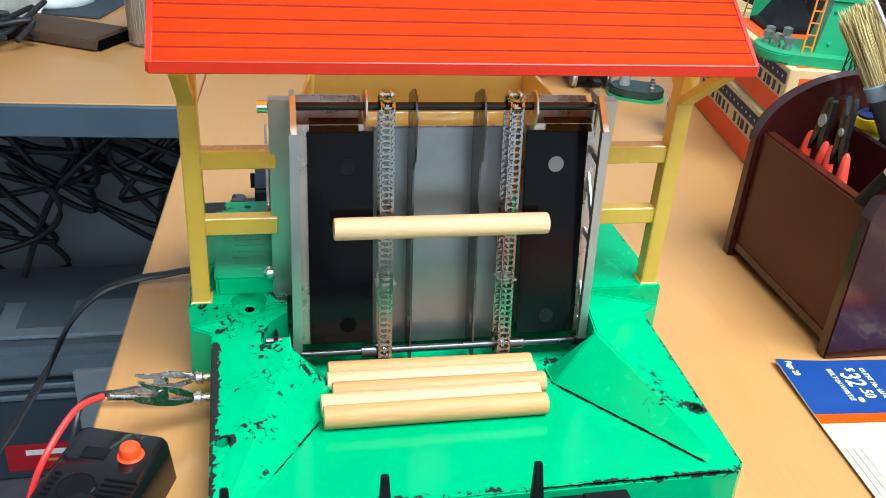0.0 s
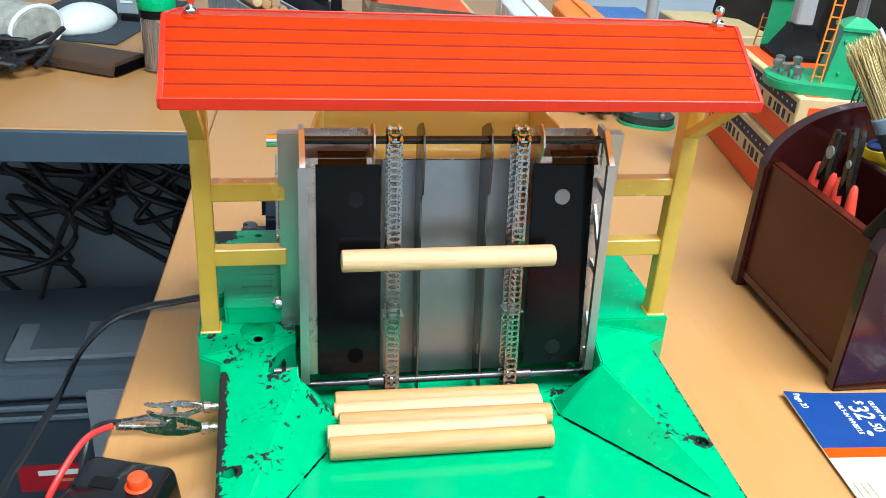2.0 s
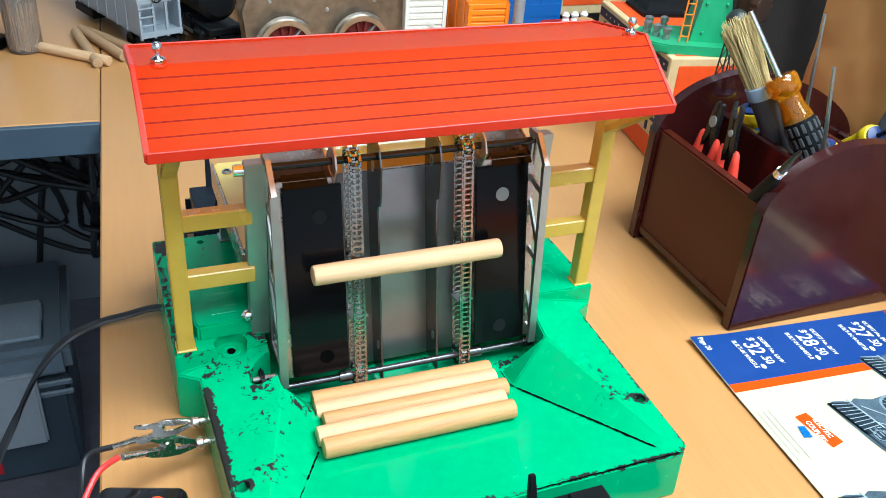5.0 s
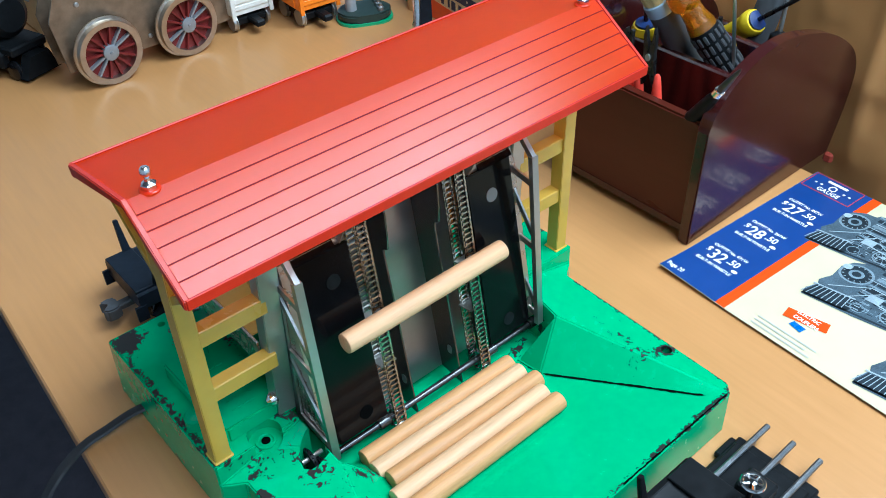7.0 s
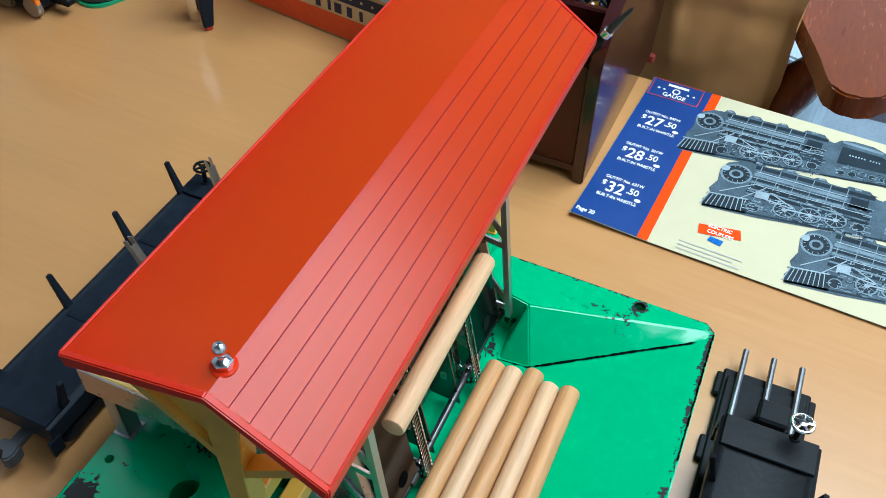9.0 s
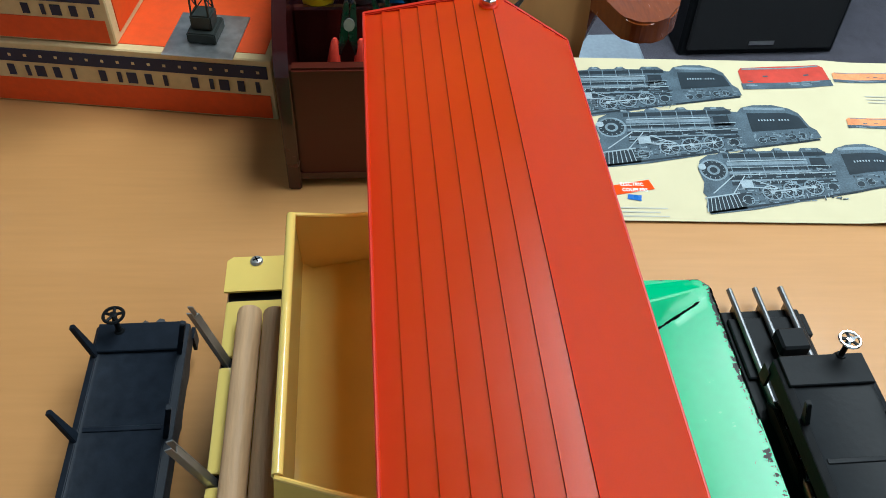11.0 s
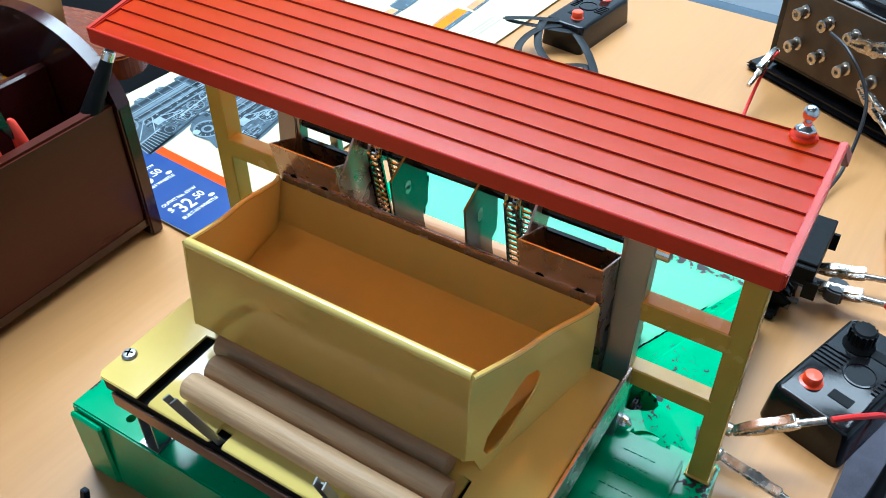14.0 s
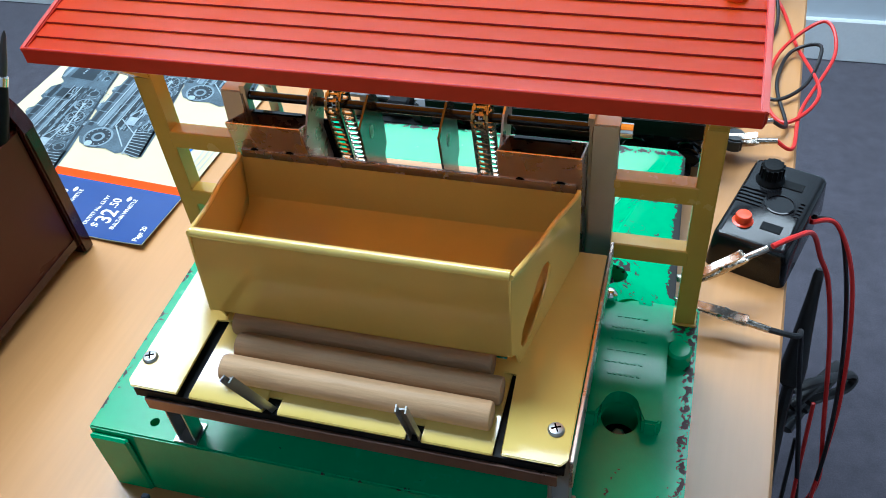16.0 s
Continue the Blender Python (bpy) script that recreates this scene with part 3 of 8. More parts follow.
# a thin open shell: the rims give it its depth
bmesh.ops.recalc_face_normals(bm, faces=bm.faces[:])
bmesh.ops.delete(bm, geom=[f for f in bm.faces if f.normal.z < -0.3 or abs(f.normal.x) > 0.9], context="FACES")
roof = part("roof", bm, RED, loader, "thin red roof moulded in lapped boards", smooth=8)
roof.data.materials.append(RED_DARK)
# the risers between boards carry their shade as a darker red
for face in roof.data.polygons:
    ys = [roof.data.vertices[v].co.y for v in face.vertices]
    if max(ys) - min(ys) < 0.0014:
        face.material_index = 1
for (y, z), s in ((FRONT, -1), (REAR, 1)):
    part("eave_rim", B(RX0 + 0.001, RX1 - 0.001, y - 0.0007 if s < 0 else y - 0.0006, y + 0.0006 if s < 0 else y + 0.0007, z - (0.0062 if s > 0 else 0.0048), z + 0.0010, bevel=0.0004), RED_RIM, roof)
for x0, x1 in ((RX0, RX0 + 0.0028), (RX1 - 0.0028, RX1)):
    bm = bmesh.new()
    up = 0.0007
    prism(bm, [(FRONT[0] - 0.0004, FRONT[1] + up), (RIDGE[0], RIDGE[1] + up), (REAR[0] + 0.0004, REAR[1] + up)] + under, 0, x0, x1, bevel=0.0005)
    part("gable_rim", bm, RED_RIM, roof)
for s in (-1, 1):
    fx = s * 0.1331
    prof = [(0.0046, 0.0), (0.0047, 0.0008), (0.0042, 0.0012)]
    fin = bmesh.new()
    lathe(fin, prof, at=(fx, -0.0015, RIDGE[1] - 0.0010))
    washer = part("finial", fin, RED, roof, "nickel finial on the ridge")
    nut = bmesh.new()
    lathe(nut, [(0.0050, 0.0008), (0.0054, 0.0014), (0.0054, 0.0040), (0.0046, 0.0048), (0.0022, 0.0060), (0.0020, 0.0078)], m=pose(fx, -0.0015, RIDGE[1] - 0.0010) @ Matrix.Diagonal((0.66, 0.66, 0.80, 1)), seg=6)
    part("nut", nut, CHROME, washer)
    ball = bmesh.new()
    lathe(ball, [(0.0018, 0.0070), (0.0020, 0.0082), (0.0032, 0.0094), (0.0038, 0.0112), (0.0034, 0.0130), (0.0022, 0.0142), (0.0006, 0.0146)], m=pose(fx, -0.0015, RIDGE[1] - 0.0010) @ Matrix.Diagonal((0.66, 0.66, 0.80, 1)), seg=20)
    part("ball", ball, CHROME, washer)

# yellow end frames: post, two rungs, roof struts
for s in (-1, 1):
    px0, px1 = (X0 - 0.1375, X0 - 0.1280) if s < 0 else (X0 + 0.1280, X0 + 0.1375)
    xm = (px0 + px1) / 2
    bm = bmesh.new()
    prism(bm, [(-0.0020, 0.0445), (-0.0020, 0.1650), (-0.0060, 0.1960), (0.0100, 0.2120), (0.0075, 0.1650), (0.0075, 0.0445)], 0, px0, px1, bevel=0.0006)
    post = part("post", bm, POST, loader, "ochre yellow enamelled post")
    part("foot_plate", B(px0 - 0.001, px1 + 0.001, -0.0030, 0.0085, 0.0455, 0.0475, bevel=0.0005), POST, post)
    for z0, z1 in ((0.1260, 0.1365), (0.0875, 0.0975)):
        xa, xb = sorted((xm - s * 0.003, X0 + s * 0.0900))
        part("rung", B(xa, xb, -0.0005, 0.0078, z0, z1, bevel=0.0006), POST, loader, "ochre yellow cross rung")
    bm = bmesh.new()
    bar(bm, (xm, -0.001, 0.1630), (xm, -0.0385, 0.1905), 0.0075, 0.0042, (0, 1, 0.5))
    part("front_strut", bm, POST, post)
    bm = bmesh.new()
    bar(bm, (xm, 0.005, 0.1680), (xm, 0.0480, 0.2065), 0.0075, 0.0042, (0, -1, 0.5))
    prism(bm, [(0.006, 0.172), (0.045, 0.2050), (0.006, 0.2120)], 0, xm - 0.0006, xm + 0.0006)
    part("rear_strut", bm, POST, post)
    part("roof_ledge", B(px0 - 0.0005, px1 + 0.0005, 0.0350, 0.0520, 0.2050, 0.2072, bevel=0.0004), POST, post)


# steel elevator frame, leaning back
def lean(z):
    return -0.0255 + 0.2 * (z - 0.02)


SHAFT_UP, SHAFT_LOW = (0.0020, 0.1595), (-0.0225, 0.0225)
for s in (-1, 1):
    cx0, cx1 = sorted((X0 + s * 0.0825, X0 + s * 0.0935))
    bm = bmesh.new()
    prism(bm, [(0.0040, 0.0450), (-0.0020, 0.1640), (0.0060, 0.1640), (0.0145, 0.0450)], 0, cx0, cx1, bevel=0.0005)
    part("column", bm, STEEL, loader, "dull grey steel column")
    xs = X0 + s * 0.0815
    side = bmesh.new()
    front = [(-0.0310, 0.0300), (-0.0190, 0.1520)]
    bar(side, (xs, -0.0310, 0.0300), (xs, -0.0185, 0.1525), 0.0048, 0.0034, (0, 1, 0))
    bar(side, (xs, -0.0185, 0.1515), (xs, -0.0040, 0.1665), 0.0030, 0.0036, (0, 1, 0))
    bar(side, (xs, -0.0050, 0.1650), (xs, 0.0060, 0.1650), 0.0026, 0.0040, (0, 0, 1))
    for z0, z1, y1 in ((0.1330, 0.1330, 0.002), (0.0880, 0.0880, 0.002), (0.0360, 0.0360, 0.004)):
        yf = -0.0310 + (z0 - 0.03) * 0.0985
        bar(side, (xs, yf, z0), (xs, y1, z1 + 0.004), 0.0014, 0.0042, (0, 0, 1))
    for z0, z1 in ((0.1300, 0.0930), (0.0850, 0.0400)):
        bar(side, (xs, 0.002, z0), (xs, -0.0310 + (z1 - 0.03) * 0.0985, z1), 0.0014, 0.0034, (0, 1, 0))
    bar(side, (xs, 0.003, 0.0350), (xs, 0.003, 0.1650), 0.0014, 0.0050, (0, 1, 0))
    part("side_truss", side, STEEL, loader, "pierced grey steel side truss")

bm = bmesh.new()
rod(bm, (X0 - 0.0965, *SHAFT_UP), (X0 + 0.0890, *SHAFT_UP), 0.0022)
part("upper_shaft", bm, BLACK_GLOSS, loader, "dark steel shaft")
bm = bmesh.new()
rod(bm, (X0 - 0.0990, *SHAFT_UP), (X0 - 0.0938, *SHAFT_UP), 0.0034)
part("shaft_end", bm, CHROME, loader)
bm = bmesh.new()
rod(bm, (X0 - 0.0830, *SHAFT_LOW), (X0 + 0.0860, *SHAFT_LOW), 0.0021)
lower = part("lower_shaft", bm, mat("dark_shaft_steel", (0.09, 0.09, 0.092), 0.28, 0.9, var=0.2), loader)
for x in (-0.0430, 0.0435, 0.0830):
    bm = bmesh.new()
    rod(bm, (x - 0.0042, *SHAFT_LOW), (x + 0.0042, *SHAFT_LOW), 0.0036)
    part("collar", bm, DIVIDER, lower)
bm = bmesh.new()
rod(bm, (-0.0965, 0.0060, 0.0597), (-0.0800, 0.0060, 0.0597), 0.0022)
lathe(bm, [(0.0010, -0.0038), (0.0034, -0.002), (0.0040, 0.0), (0.0034, 0.002), (0.0010, 0.0038)], m=pose(-0.0965, 0.0060, 0.0597, 0, 90, 0))
part("pivot_pin", bm, CHROME, loader)

# sheet-steel boxes with black covers, dividers, back plate
for s, xa, xb in ((-1, -0.0820, -0.0455), (1, 0.0455, 0.0825)):
    bm = bmesh.new()
    t = 0.0008
    def quad(z0, z1, d0, d1):
        return [(lean(z0) + d0, z0), (lean(z1) + d0, z1), (lean(z1) + d1, z1), (lean(z0) + d1, z0)]
    prism(bm, quad(0.030, 0.1585, 0.0205, 0.0205 + t), 0, xa, xb)
    sbox = part("side_box", bm, STEEL_WARM, loader, "open-topped dull steel side box", smooth=0)
    for x in (xa, xb - t):
        bm = bmesh.new()
        prism(bm, [(lean(0.030), 0.030), (lean(0.150), 0.150), (lean(0.1585) + 0.0205, 0.1585), (lean(0.030) + 0.0205, 0.030)], 0, x, x + t)
        part("side_panel", bm, STEEL_WARM, sbox, smooth=0)
    bm = bmesh.new()
    prism(bm, quad(0.030, 0.1500, 0.0, t), 0, xa + t, xb - t)
    part("front_panel", bm, STEEL_WARM, sbox, smooth=0)
    inner = xb if s < 0 else xa
    bm = bmesh.new()
    y = SHAFT_UP[0]
    prism(bm, [(lean(0.145), 0.145), (y - 0.009, 0.158), (y - 0.006, 0.1655), (y, 0.1685), (y + 0.006, 0.1665), (y + 0.012, 0.158), (lean(0.15) + 0.0205, 0.1500), (lean(0.145) + 0.0205, 0.145)], 0, inner - 0.0005, inner + 0.0005)
    part("bearing_ear", bm, STEEL_WARM, sbox)
    bm = bmesh.new()
    prism(bm, [(lean(0.1470) - 0.0024, 0.1468), (lean(0.1500) + 0.0016, 0.1515), (lean(0.1500) + 0.0045, 0.1522), (lean(0.1500) + 0.0045, 0.1512), (lean(0.1500) + 0.0022, 0.1505), (lean(0.1470) - 0.0012, 0.1458)], 0, xa + 0.0075, xb - 0.0035)
    part("cap", bm, BLACK_PANEL, sbox, "sloped black cap", smooth=0)
    ca, cb = (-0.0758, -0.0415) if s < 0 else (0.0420, 0.0770)
    bm = bmesh.new()
    prism(bm, quad(0.0306, 0.1470, -0.0022, -0.0004), 0, ca, cb, bevel=0.0005)
    cov = part("black_cover", bm, BLACK_PANEL, sbox, "glossy black cover plate")
    for z, mt in ((0.1290, BLACK if s < 0 else DISC_GREY), (0.0415, HOLE if s < 0 else BLACK)):
        xm = -0.0550 if s < 0 else 0.0595
        bm = bmesh.new()
        a = Vector((xm, lean(z) - 0.0026, z))
        rod(bm, a, a + Vector((0, 0.0006, -0.00012)), 0.0044, seg=20)
        part("cover_hole", bm, mt, cov)
    for dx in (-0.009, 0.009):
        xm = (xa + xb) / 2 + dx
        bm = bmesh.new()
        disc(bm, (xm, lean(0.141) + 0.0216, 0.1405), 0.0022, axis=1, h=0.0008)
        part("rivet_hole", bm, HOLE, sbox)
bm = bmesh.new()
prism(bm, [(lean(0.016) + 0.0200, 0.016), (lean(0.141) + 0.0200, 0.141), (lean(0.141) + 0.0208, 0.141), (lean(0.016) + 0.0208, 0.016)], 0, -0.0385, 0.0410)
part("back_plate", bm, mat("brushed_plate_steel", (0.27, 0.275, 0.275), 0.34, 0.9, var=0.08, scale=40, bump=0.03), loader, "brushed grey steel back plate")
part("plate_flange", B(-0.0795, 0.0800, lean(0.141) + 0.0212, lean(0.141) + 0.0222, 0.1330, 0.1415), STEEL_WARM, loader)
for x in (-0.0192, 0.0175):
    bm = bmesh.new()
    y = SHAFT_UP[0]
    prism(bm, [(lean(0.014) + 0.0015, 0.014), (lean(0.126) + 0.0010, 0.126), (lean(0.129) + 0.0002, 0.129), (lean(0.1315) - 0.0040, 0.1315), (lean(0.140) - 0.0060, 0.140), (y - 0.0085, 0.1560), (y - 0.0035, 0.1655), (y + 0.003, 0.1680), (y + 0.009, 0.1655), (0.0208, 0.1600), (lean(0.142) + 0.0198, 0.142), (lean(0.016) + 0.0198, 0.016)], 0, x - 0.0005, x + 0.0005)
    dv = part("divider", bm, DIVIDER, loader, "dark grey steel divider plate", smooth=0)
    for z in (0.150, 0.036):
        bm = bmesh.new()
        for q in (-0.0012, 0.0012):
            disc(bm, (x, lean(z) + 0.008, z + q), 0.0022, axis=0, h=0.0014, seg=14)
        part("oval_hole", bm, STEEL, dv)

# sprockets and ladder chains
PITCH = 0.0034


def chain_path(n=400):
    d = Vector((SHAFT_LOW[0] - SHAFT_UP[0], SHAFT_LOW[1] - SHAFT_UP[1]))
    L, ang = d.length, math.atan2(d.y, d.x)
    r = 0.0062
    nrm = Vector((-math.sin(ang), math.cos(ang)))
    up, lo = Vector(SHAFT_UP), Vector(SHAFT_LOW)
    pts = []
    for k in range(41):
        pts.append(up + nrm * -r + (d * (k / 40)))
    for k in range(1, 13):
        a = ang - math.pi / 2 + math.pi * k / 12
        pts.append(lo + r * Vector((math.cos(a), math.sin(a))))
    for k in range(1, 41):
        pts.append(lo + nrm * r - d * (k / 40))
    for k in range(1, 12):
        a = ang + math.pi / 2 + math.pi * k / 12
        pts.append(up + r * Vector((math.cos(a), math.sin(a))))
    return pts


ring_pts = chain_path()
seglen = [(ring_pts[(i + 1) % len(ring_pts)] - p).length for i, p in enumerate(ring_pts)]
total = sum(seglen)
nlinks = int(total / PITCH)
link_mesh = None
CHAIN_X = (-0.0345, 0.0345)


def along(dist):
    dist %= total
    for i, sl in enumerate(seglen):
        if dist <= sl:
            p, q = ring_pts[i], ring_pts[(i + 1) % len(ring_pts)]
            return p + (q - p) * (dist / sl), (q - p).normalized()
        dist -= sl
    return ring_pts[0], (ring_pts[1] - ring_pts[0]).normalized()


bm = bmesh.new()
w, th = 0.0033, 0.0010
box(bm, -w, w, -th / 2, th / 2, -th / 2, th / 2)
for q in (-1, 1):
    box(bm, q * w - th / 2, q * w + th / 2, -th / 2, th / 2, -th / 2, PITCH + 0.0003)
    box(bm, q * (w - 0.0008) - 0.0005, q * (w - 0.0008) + 0.0005, -0.0011, 0.0011, PITCH * 0.55, PITCH + 0.0006)
link_mesh = bpy.data.meshes.new("link")
bm.to_mesh(link_mesh)
bm.free()
link_mesh.materials.append(CHAIN)


def link_at(x, dist):
    p, d = along(dist)
    yv = Vector((0, d.x, d.y))
    nv = Vector((1, 0, 0)).cross(yv)
    return Matrix(((1, 0, 0, x), (0, -nv.y, yv.y, p.x), (0, -nv.z, yv.z, p.y), (0, 0, 0, 1)))


for x in CHAIN_X:
    for (y, z) in (SHAFT_UP, SHAFT_LOW):
        bm = bmesh.new()
        rod(bm, (x - 0.0009, y, z), (x + 0.0009, y, z), 0.0048, seg=16)
        for k in range(10):
            a = 2 * math.pi * k / 10
            c, e = Vector((0, math.cos(a), math.sin(a))), Vector((x, y, z))
            rod(bm, e + c * 0.0040, e + c * 0.0068, 0.0010, 0.0004, seg=6)
        part("sprocket", bm, STEEL_GREY, loader, "toothed steel sprocket")
    chain = new("chain", link_mesh)
    chain.matrix_world = link_at(x, 0)
    chain.parent = loader
    tagged(chain, "nickel ladder chain over two sprockets")
    bpy.context.view_layer.update()
    back = chain.matrix_world.inverted()
    for k in range(1, nlinks):
        ob = new("link", link_mesh)
        ob.parent = chain
        ob.matrix_basis = back @ link_at(x, k * total / nlinks)
    for dist in (0.066, 0.20):
        bm = bmesh.new()
        box(bm, -0.0050, 0.0060, -0.0110, 0.0, -0.0008, 0.0002, m=back @ link_at(x, dist))
        part("flight", bm, STEEL, chain, "flat steel flight")

# rear deck, rollers' tray, stakes
DZ = 0.0995


def rounded(x0, x1, y0, y1, r, n=5):
    pts = []
    for cx, cy, a0 in ((x1 - r, y1 - r, 0), (x0 + r, y1 - r, 90), (x0 + r, y0 + r, 180), (x1 - r, y0 + r, 270)):
        for k in range(n + 1):
            a = radians(a0 + 90 * k / n)
            pts.append((cx + r * math.cos(a), cy + r * math.sin(a)))
    return pts


deck = bmesh.new()
prism(deck, [(0.0945, 0.0180), (0.0945, 0.1295), (0.0920, 0.1325), (0.0700, 0.1325), (0.0712, 0.0905), (0.0620, 0.0905), (0.0620, 0.0180)], 2, DZ - 0.0012, DZ, bevel=0.0004)
prism(deck, [(-0.0948, 0.0180), (-0.0948, 0.1295), (-0.0922, 0.1325), (-0.0692, 0.1325), (-0.0680, 0.0935), (-0.0620, 0.0935), (-0.0620, 0.0180)], 2, DZ - 0.0012, DZ, bevel=0.0004)
box(deck, -0.0622, 0.0622, 0.0180, 0.0850, DZ - 0.0012, DZ)
deck = part("deck", deck, CREAM, loader, "pale yellow enamelled deck plate")
for xa, xb in ((0.0320, 0.0662), (-0.0300, 0.0255), (-0.0655, -0.0365)):
    bm = bmesh.new()
    prism(bm, [(0.0850, DZ - 0.0022), (0.1295, DZ - 0.0026), (0.1312, DZ - 0.0034), (0.1312, DZ - 0.0046), (0.0850, DZ - 0.0038)], 0, xa, xb, bevel=0.0003)
    part("platform_leaf", bm, CREAM, deck)
part("platform_bridge", B(-0.0653, 0.0660, 0.0850, 0.1235, DZ - 0.0044, DZ - 0.0030), CREAM, deck)
part("dark_bed", B(-0.0935, 0.0935, 0.0850, 0.1306, DZ - 0.0100, DZ - 0.0052), BLACK, deck, "black bed under the deck")
part("rear_rail", B(-0.0910, 0.0890, 0.1308, 0.1322, DZ - 0.0165, DZ - 0.0090, bevel=0.0003), RAIL_BROWN, deck, "brown tinted steel rail")
for x in (-0.0962,):
    part("side_rail", B(x - 0.0008, x + 0.0008, 0.0100, 0.1310, DZ - 0.0170, DZ + 0.0012, bevel=0.0003), STEEL_WARM, deck, "steel side rail")
for x in (-0.0905, 0.0860):
    bm = bmesh.new()
    box(bm, x - 0.0045, x + 0.0045, 0.1160, 0.1166, 0.0460, DZ - 0.010)
    box(bm, x - 0.0045, x - 0.0037, 0.1160, 0.1240, 0.0460, DZ - 0.010)
    box(bm, x + 0.0037, x + 0.0045, 0.1160, 0.1240, 0.0460, DZ - 0.010)
    box(bm, x - 0.0060, x + 0.0060, 0.1140, 0.1260, 0.0460, 0.0475)
    part("deck_leg", bm, STEEL, loader, "steel channel leg")
for x in (-0.0880, 0.0905):
    bm = bmesh.new()
    lathe(bm, [(0.0033, 0.0), (0.0034, 0.0006), (0.0027, 0.0016), (0.0010, 0.0020)], at=(x, 0.1172, DZ))
    scr = part("screw", bm, STEEL, deck, "cross-head steel screw")
    for a in (0, 90):
        part("slot", B(-0.0019, 0.0019, -0.0003, 0.0003, 0.0016, 0.0022, m=pose(x, 0.1172, DZ, 0, 0, a + 25)), HOLE, scr)

tray = bmesh.new()
TB = (0.0225, 0.1385)
rowsx = (-0.066, 0.066)
shell(tray, [[(-0.0800, TB[0], TB[1]), (0.0795, TB[0], TB[1])], [(-0.0790, 0.0290, 0.1195), (0.0780, 0.0290, 0.1195)], [(-0.0770, 0.0330, 0.1175), (0.0765, 0.0330, 0.1175)],
             [(-0.0675, 0.0860, 0.1200), (0.0660, 0.0860, 0.1200)], [(-0.0668, 0.0905, 0.1240), (0.0655, 0.0905, 0.1240)], [(-0.0660, 0.0915, 0.1560), (0.0648, 0.0915, 0.1560)]], 0.0009)
tray = part("tray", tray, CREAM, loader, "yellow enamelled chute tray with rolled lip", smooth=40)
bm = bmesh.new()
tube(bm, [Vector((-0.0662, 0.0928, 0.1572)), Vector((0.0650, 0.0928, 0.1572))], 0.0022, seg=12)
part("rolled_lip", bm, CREAM, tray)
bm = bmesh.new()
shell(bm, [[(-0.0662, 0.0938, 0.1565), (0.0650, 0.0938, 0.1565)], [(-0.0670, 0.0985, 0.1175), (0.0660, 0.0985, 0.1175)], [(-0.0672, 0.0975, 0.1150), (0.0662, 0.0975, 0.1150)]], 0.0009)
part("outer_wall", bm, CREAM, tray)
for s in (-1, 1):
    xk = -1 if s < 0 else 0.985

    def sx(y):
        return xk * (0.0815 - (y - 0.022) * 0.205)
    outline = [(0.0200, DZ), (0.0200, 0.1370), (0.0230, 0.1405), (0.0285, 0.1400), (0.0520, 0.1470), (0.0700, 0.1500), (0.0940, 0.1570), (0.0985, 0.1160), (0.0920, 0.1100), (0.0880, DZ)]
    hole = [(0.0545, 0.1262), (0.0580, 0.1318), (0.0640, 0.1335), (0.0690, 0.1310), (0.0850, 0.1175), (0.0870, 0.1110), (0.0850, 0.1065), (0.0790, 0.1050), (0.0730, 0.1075), (0.0585, 0.1190)]
    bm = bmesh.new()
    es = []
    for ring in ((outline, hole) if s < 0 else (outline,)):
        vs = [bm.verts.new((sx(y), y, z)) for y, z in ring]
        es += [bm.edges.new((vs[k], vs[(k + 1) % len(vs)])) for k in range(len(vs))]
    bmesh.ops.triangle_fill(bm, edges=es, use_beauty=True)
    bmesh.ops.solidify(bm, geom=bm.faces[:], thickness=0.0009)
    wall = part("side_wall", bm, CREAM, tray, smooth=0)
    bm = bmesh.new()
    tube(bm, spline([(sx(y), y, z + 0.0004) for y, z in outline[2:7]], 6), 0.0011, seg=8)
    part("wall_rim", bm, CREAM, wall)
for x, tip in ((0.0295, (0.0350, 0.1400, 0.1290)), (-0.0335, (-0.0350, 0.1400, 0.1300))):
    bm = bmesh.new()
    foot, tip = Vector((x, 0.1275, DZ - 0.008)), Vector(tip)
    for s in (-1, 1):
        bar(bm, foot + Vector((s * 0.0019, 0, 0)), tip + Vector((s * 0.0019, 0, 0)), 0.0006, 0.0030, (0, 0, 1))
    bar(bm, foot + Vector((0, -0.0012, 0.0003)), foot.lerp(tip, 0.90) + Vector((0, -0.0012, 0.0003)), 0.0038, 0.0006, (0, 0, 1))
    bar(bm, (x, 0.1180, DZ - 0.010), (x, 0.1290, DZ - 0.008), 0.0045, 0.0026, (0, 0, 1))
    part("stake", bm, STEEL, loader, "forked steel channel stake")

# ---- dowel logs ----
LOG_L, LOG_R = 0.117, 0.0060


def log_bm(r=LOG_R, L=LOG_L):
    bm = bmesh.new()
    lathe(bm, [(r - 0.0012, -L / 2), (r - 0.0003, -L / 2 + 0.0004), (r, -L / 2 + 0.0016), (r, 0), (r, L / 2 - 0.0016), (r - 0.0003, L / 2 - 0.0004), (r - 0.0012, L / 2)], m=pose(0, 0, 0, 0, 90, 0), seg=28)
    return bm


def log(x, y, z, yaw, material, label, tilt=0, spin=0):
    ob = part("wooden_log", log_bm(), material)
    ob.matrix_world = pose(x, y, z, spin, tilt, yaw)
    return tagged(ob, label, "wooden dowel", "dowel logs")


def ramp(y):
    return 0.0145 + (-y - 0.0535) * (0.0315 - 0.0145) / (0.144 - 0.0535)


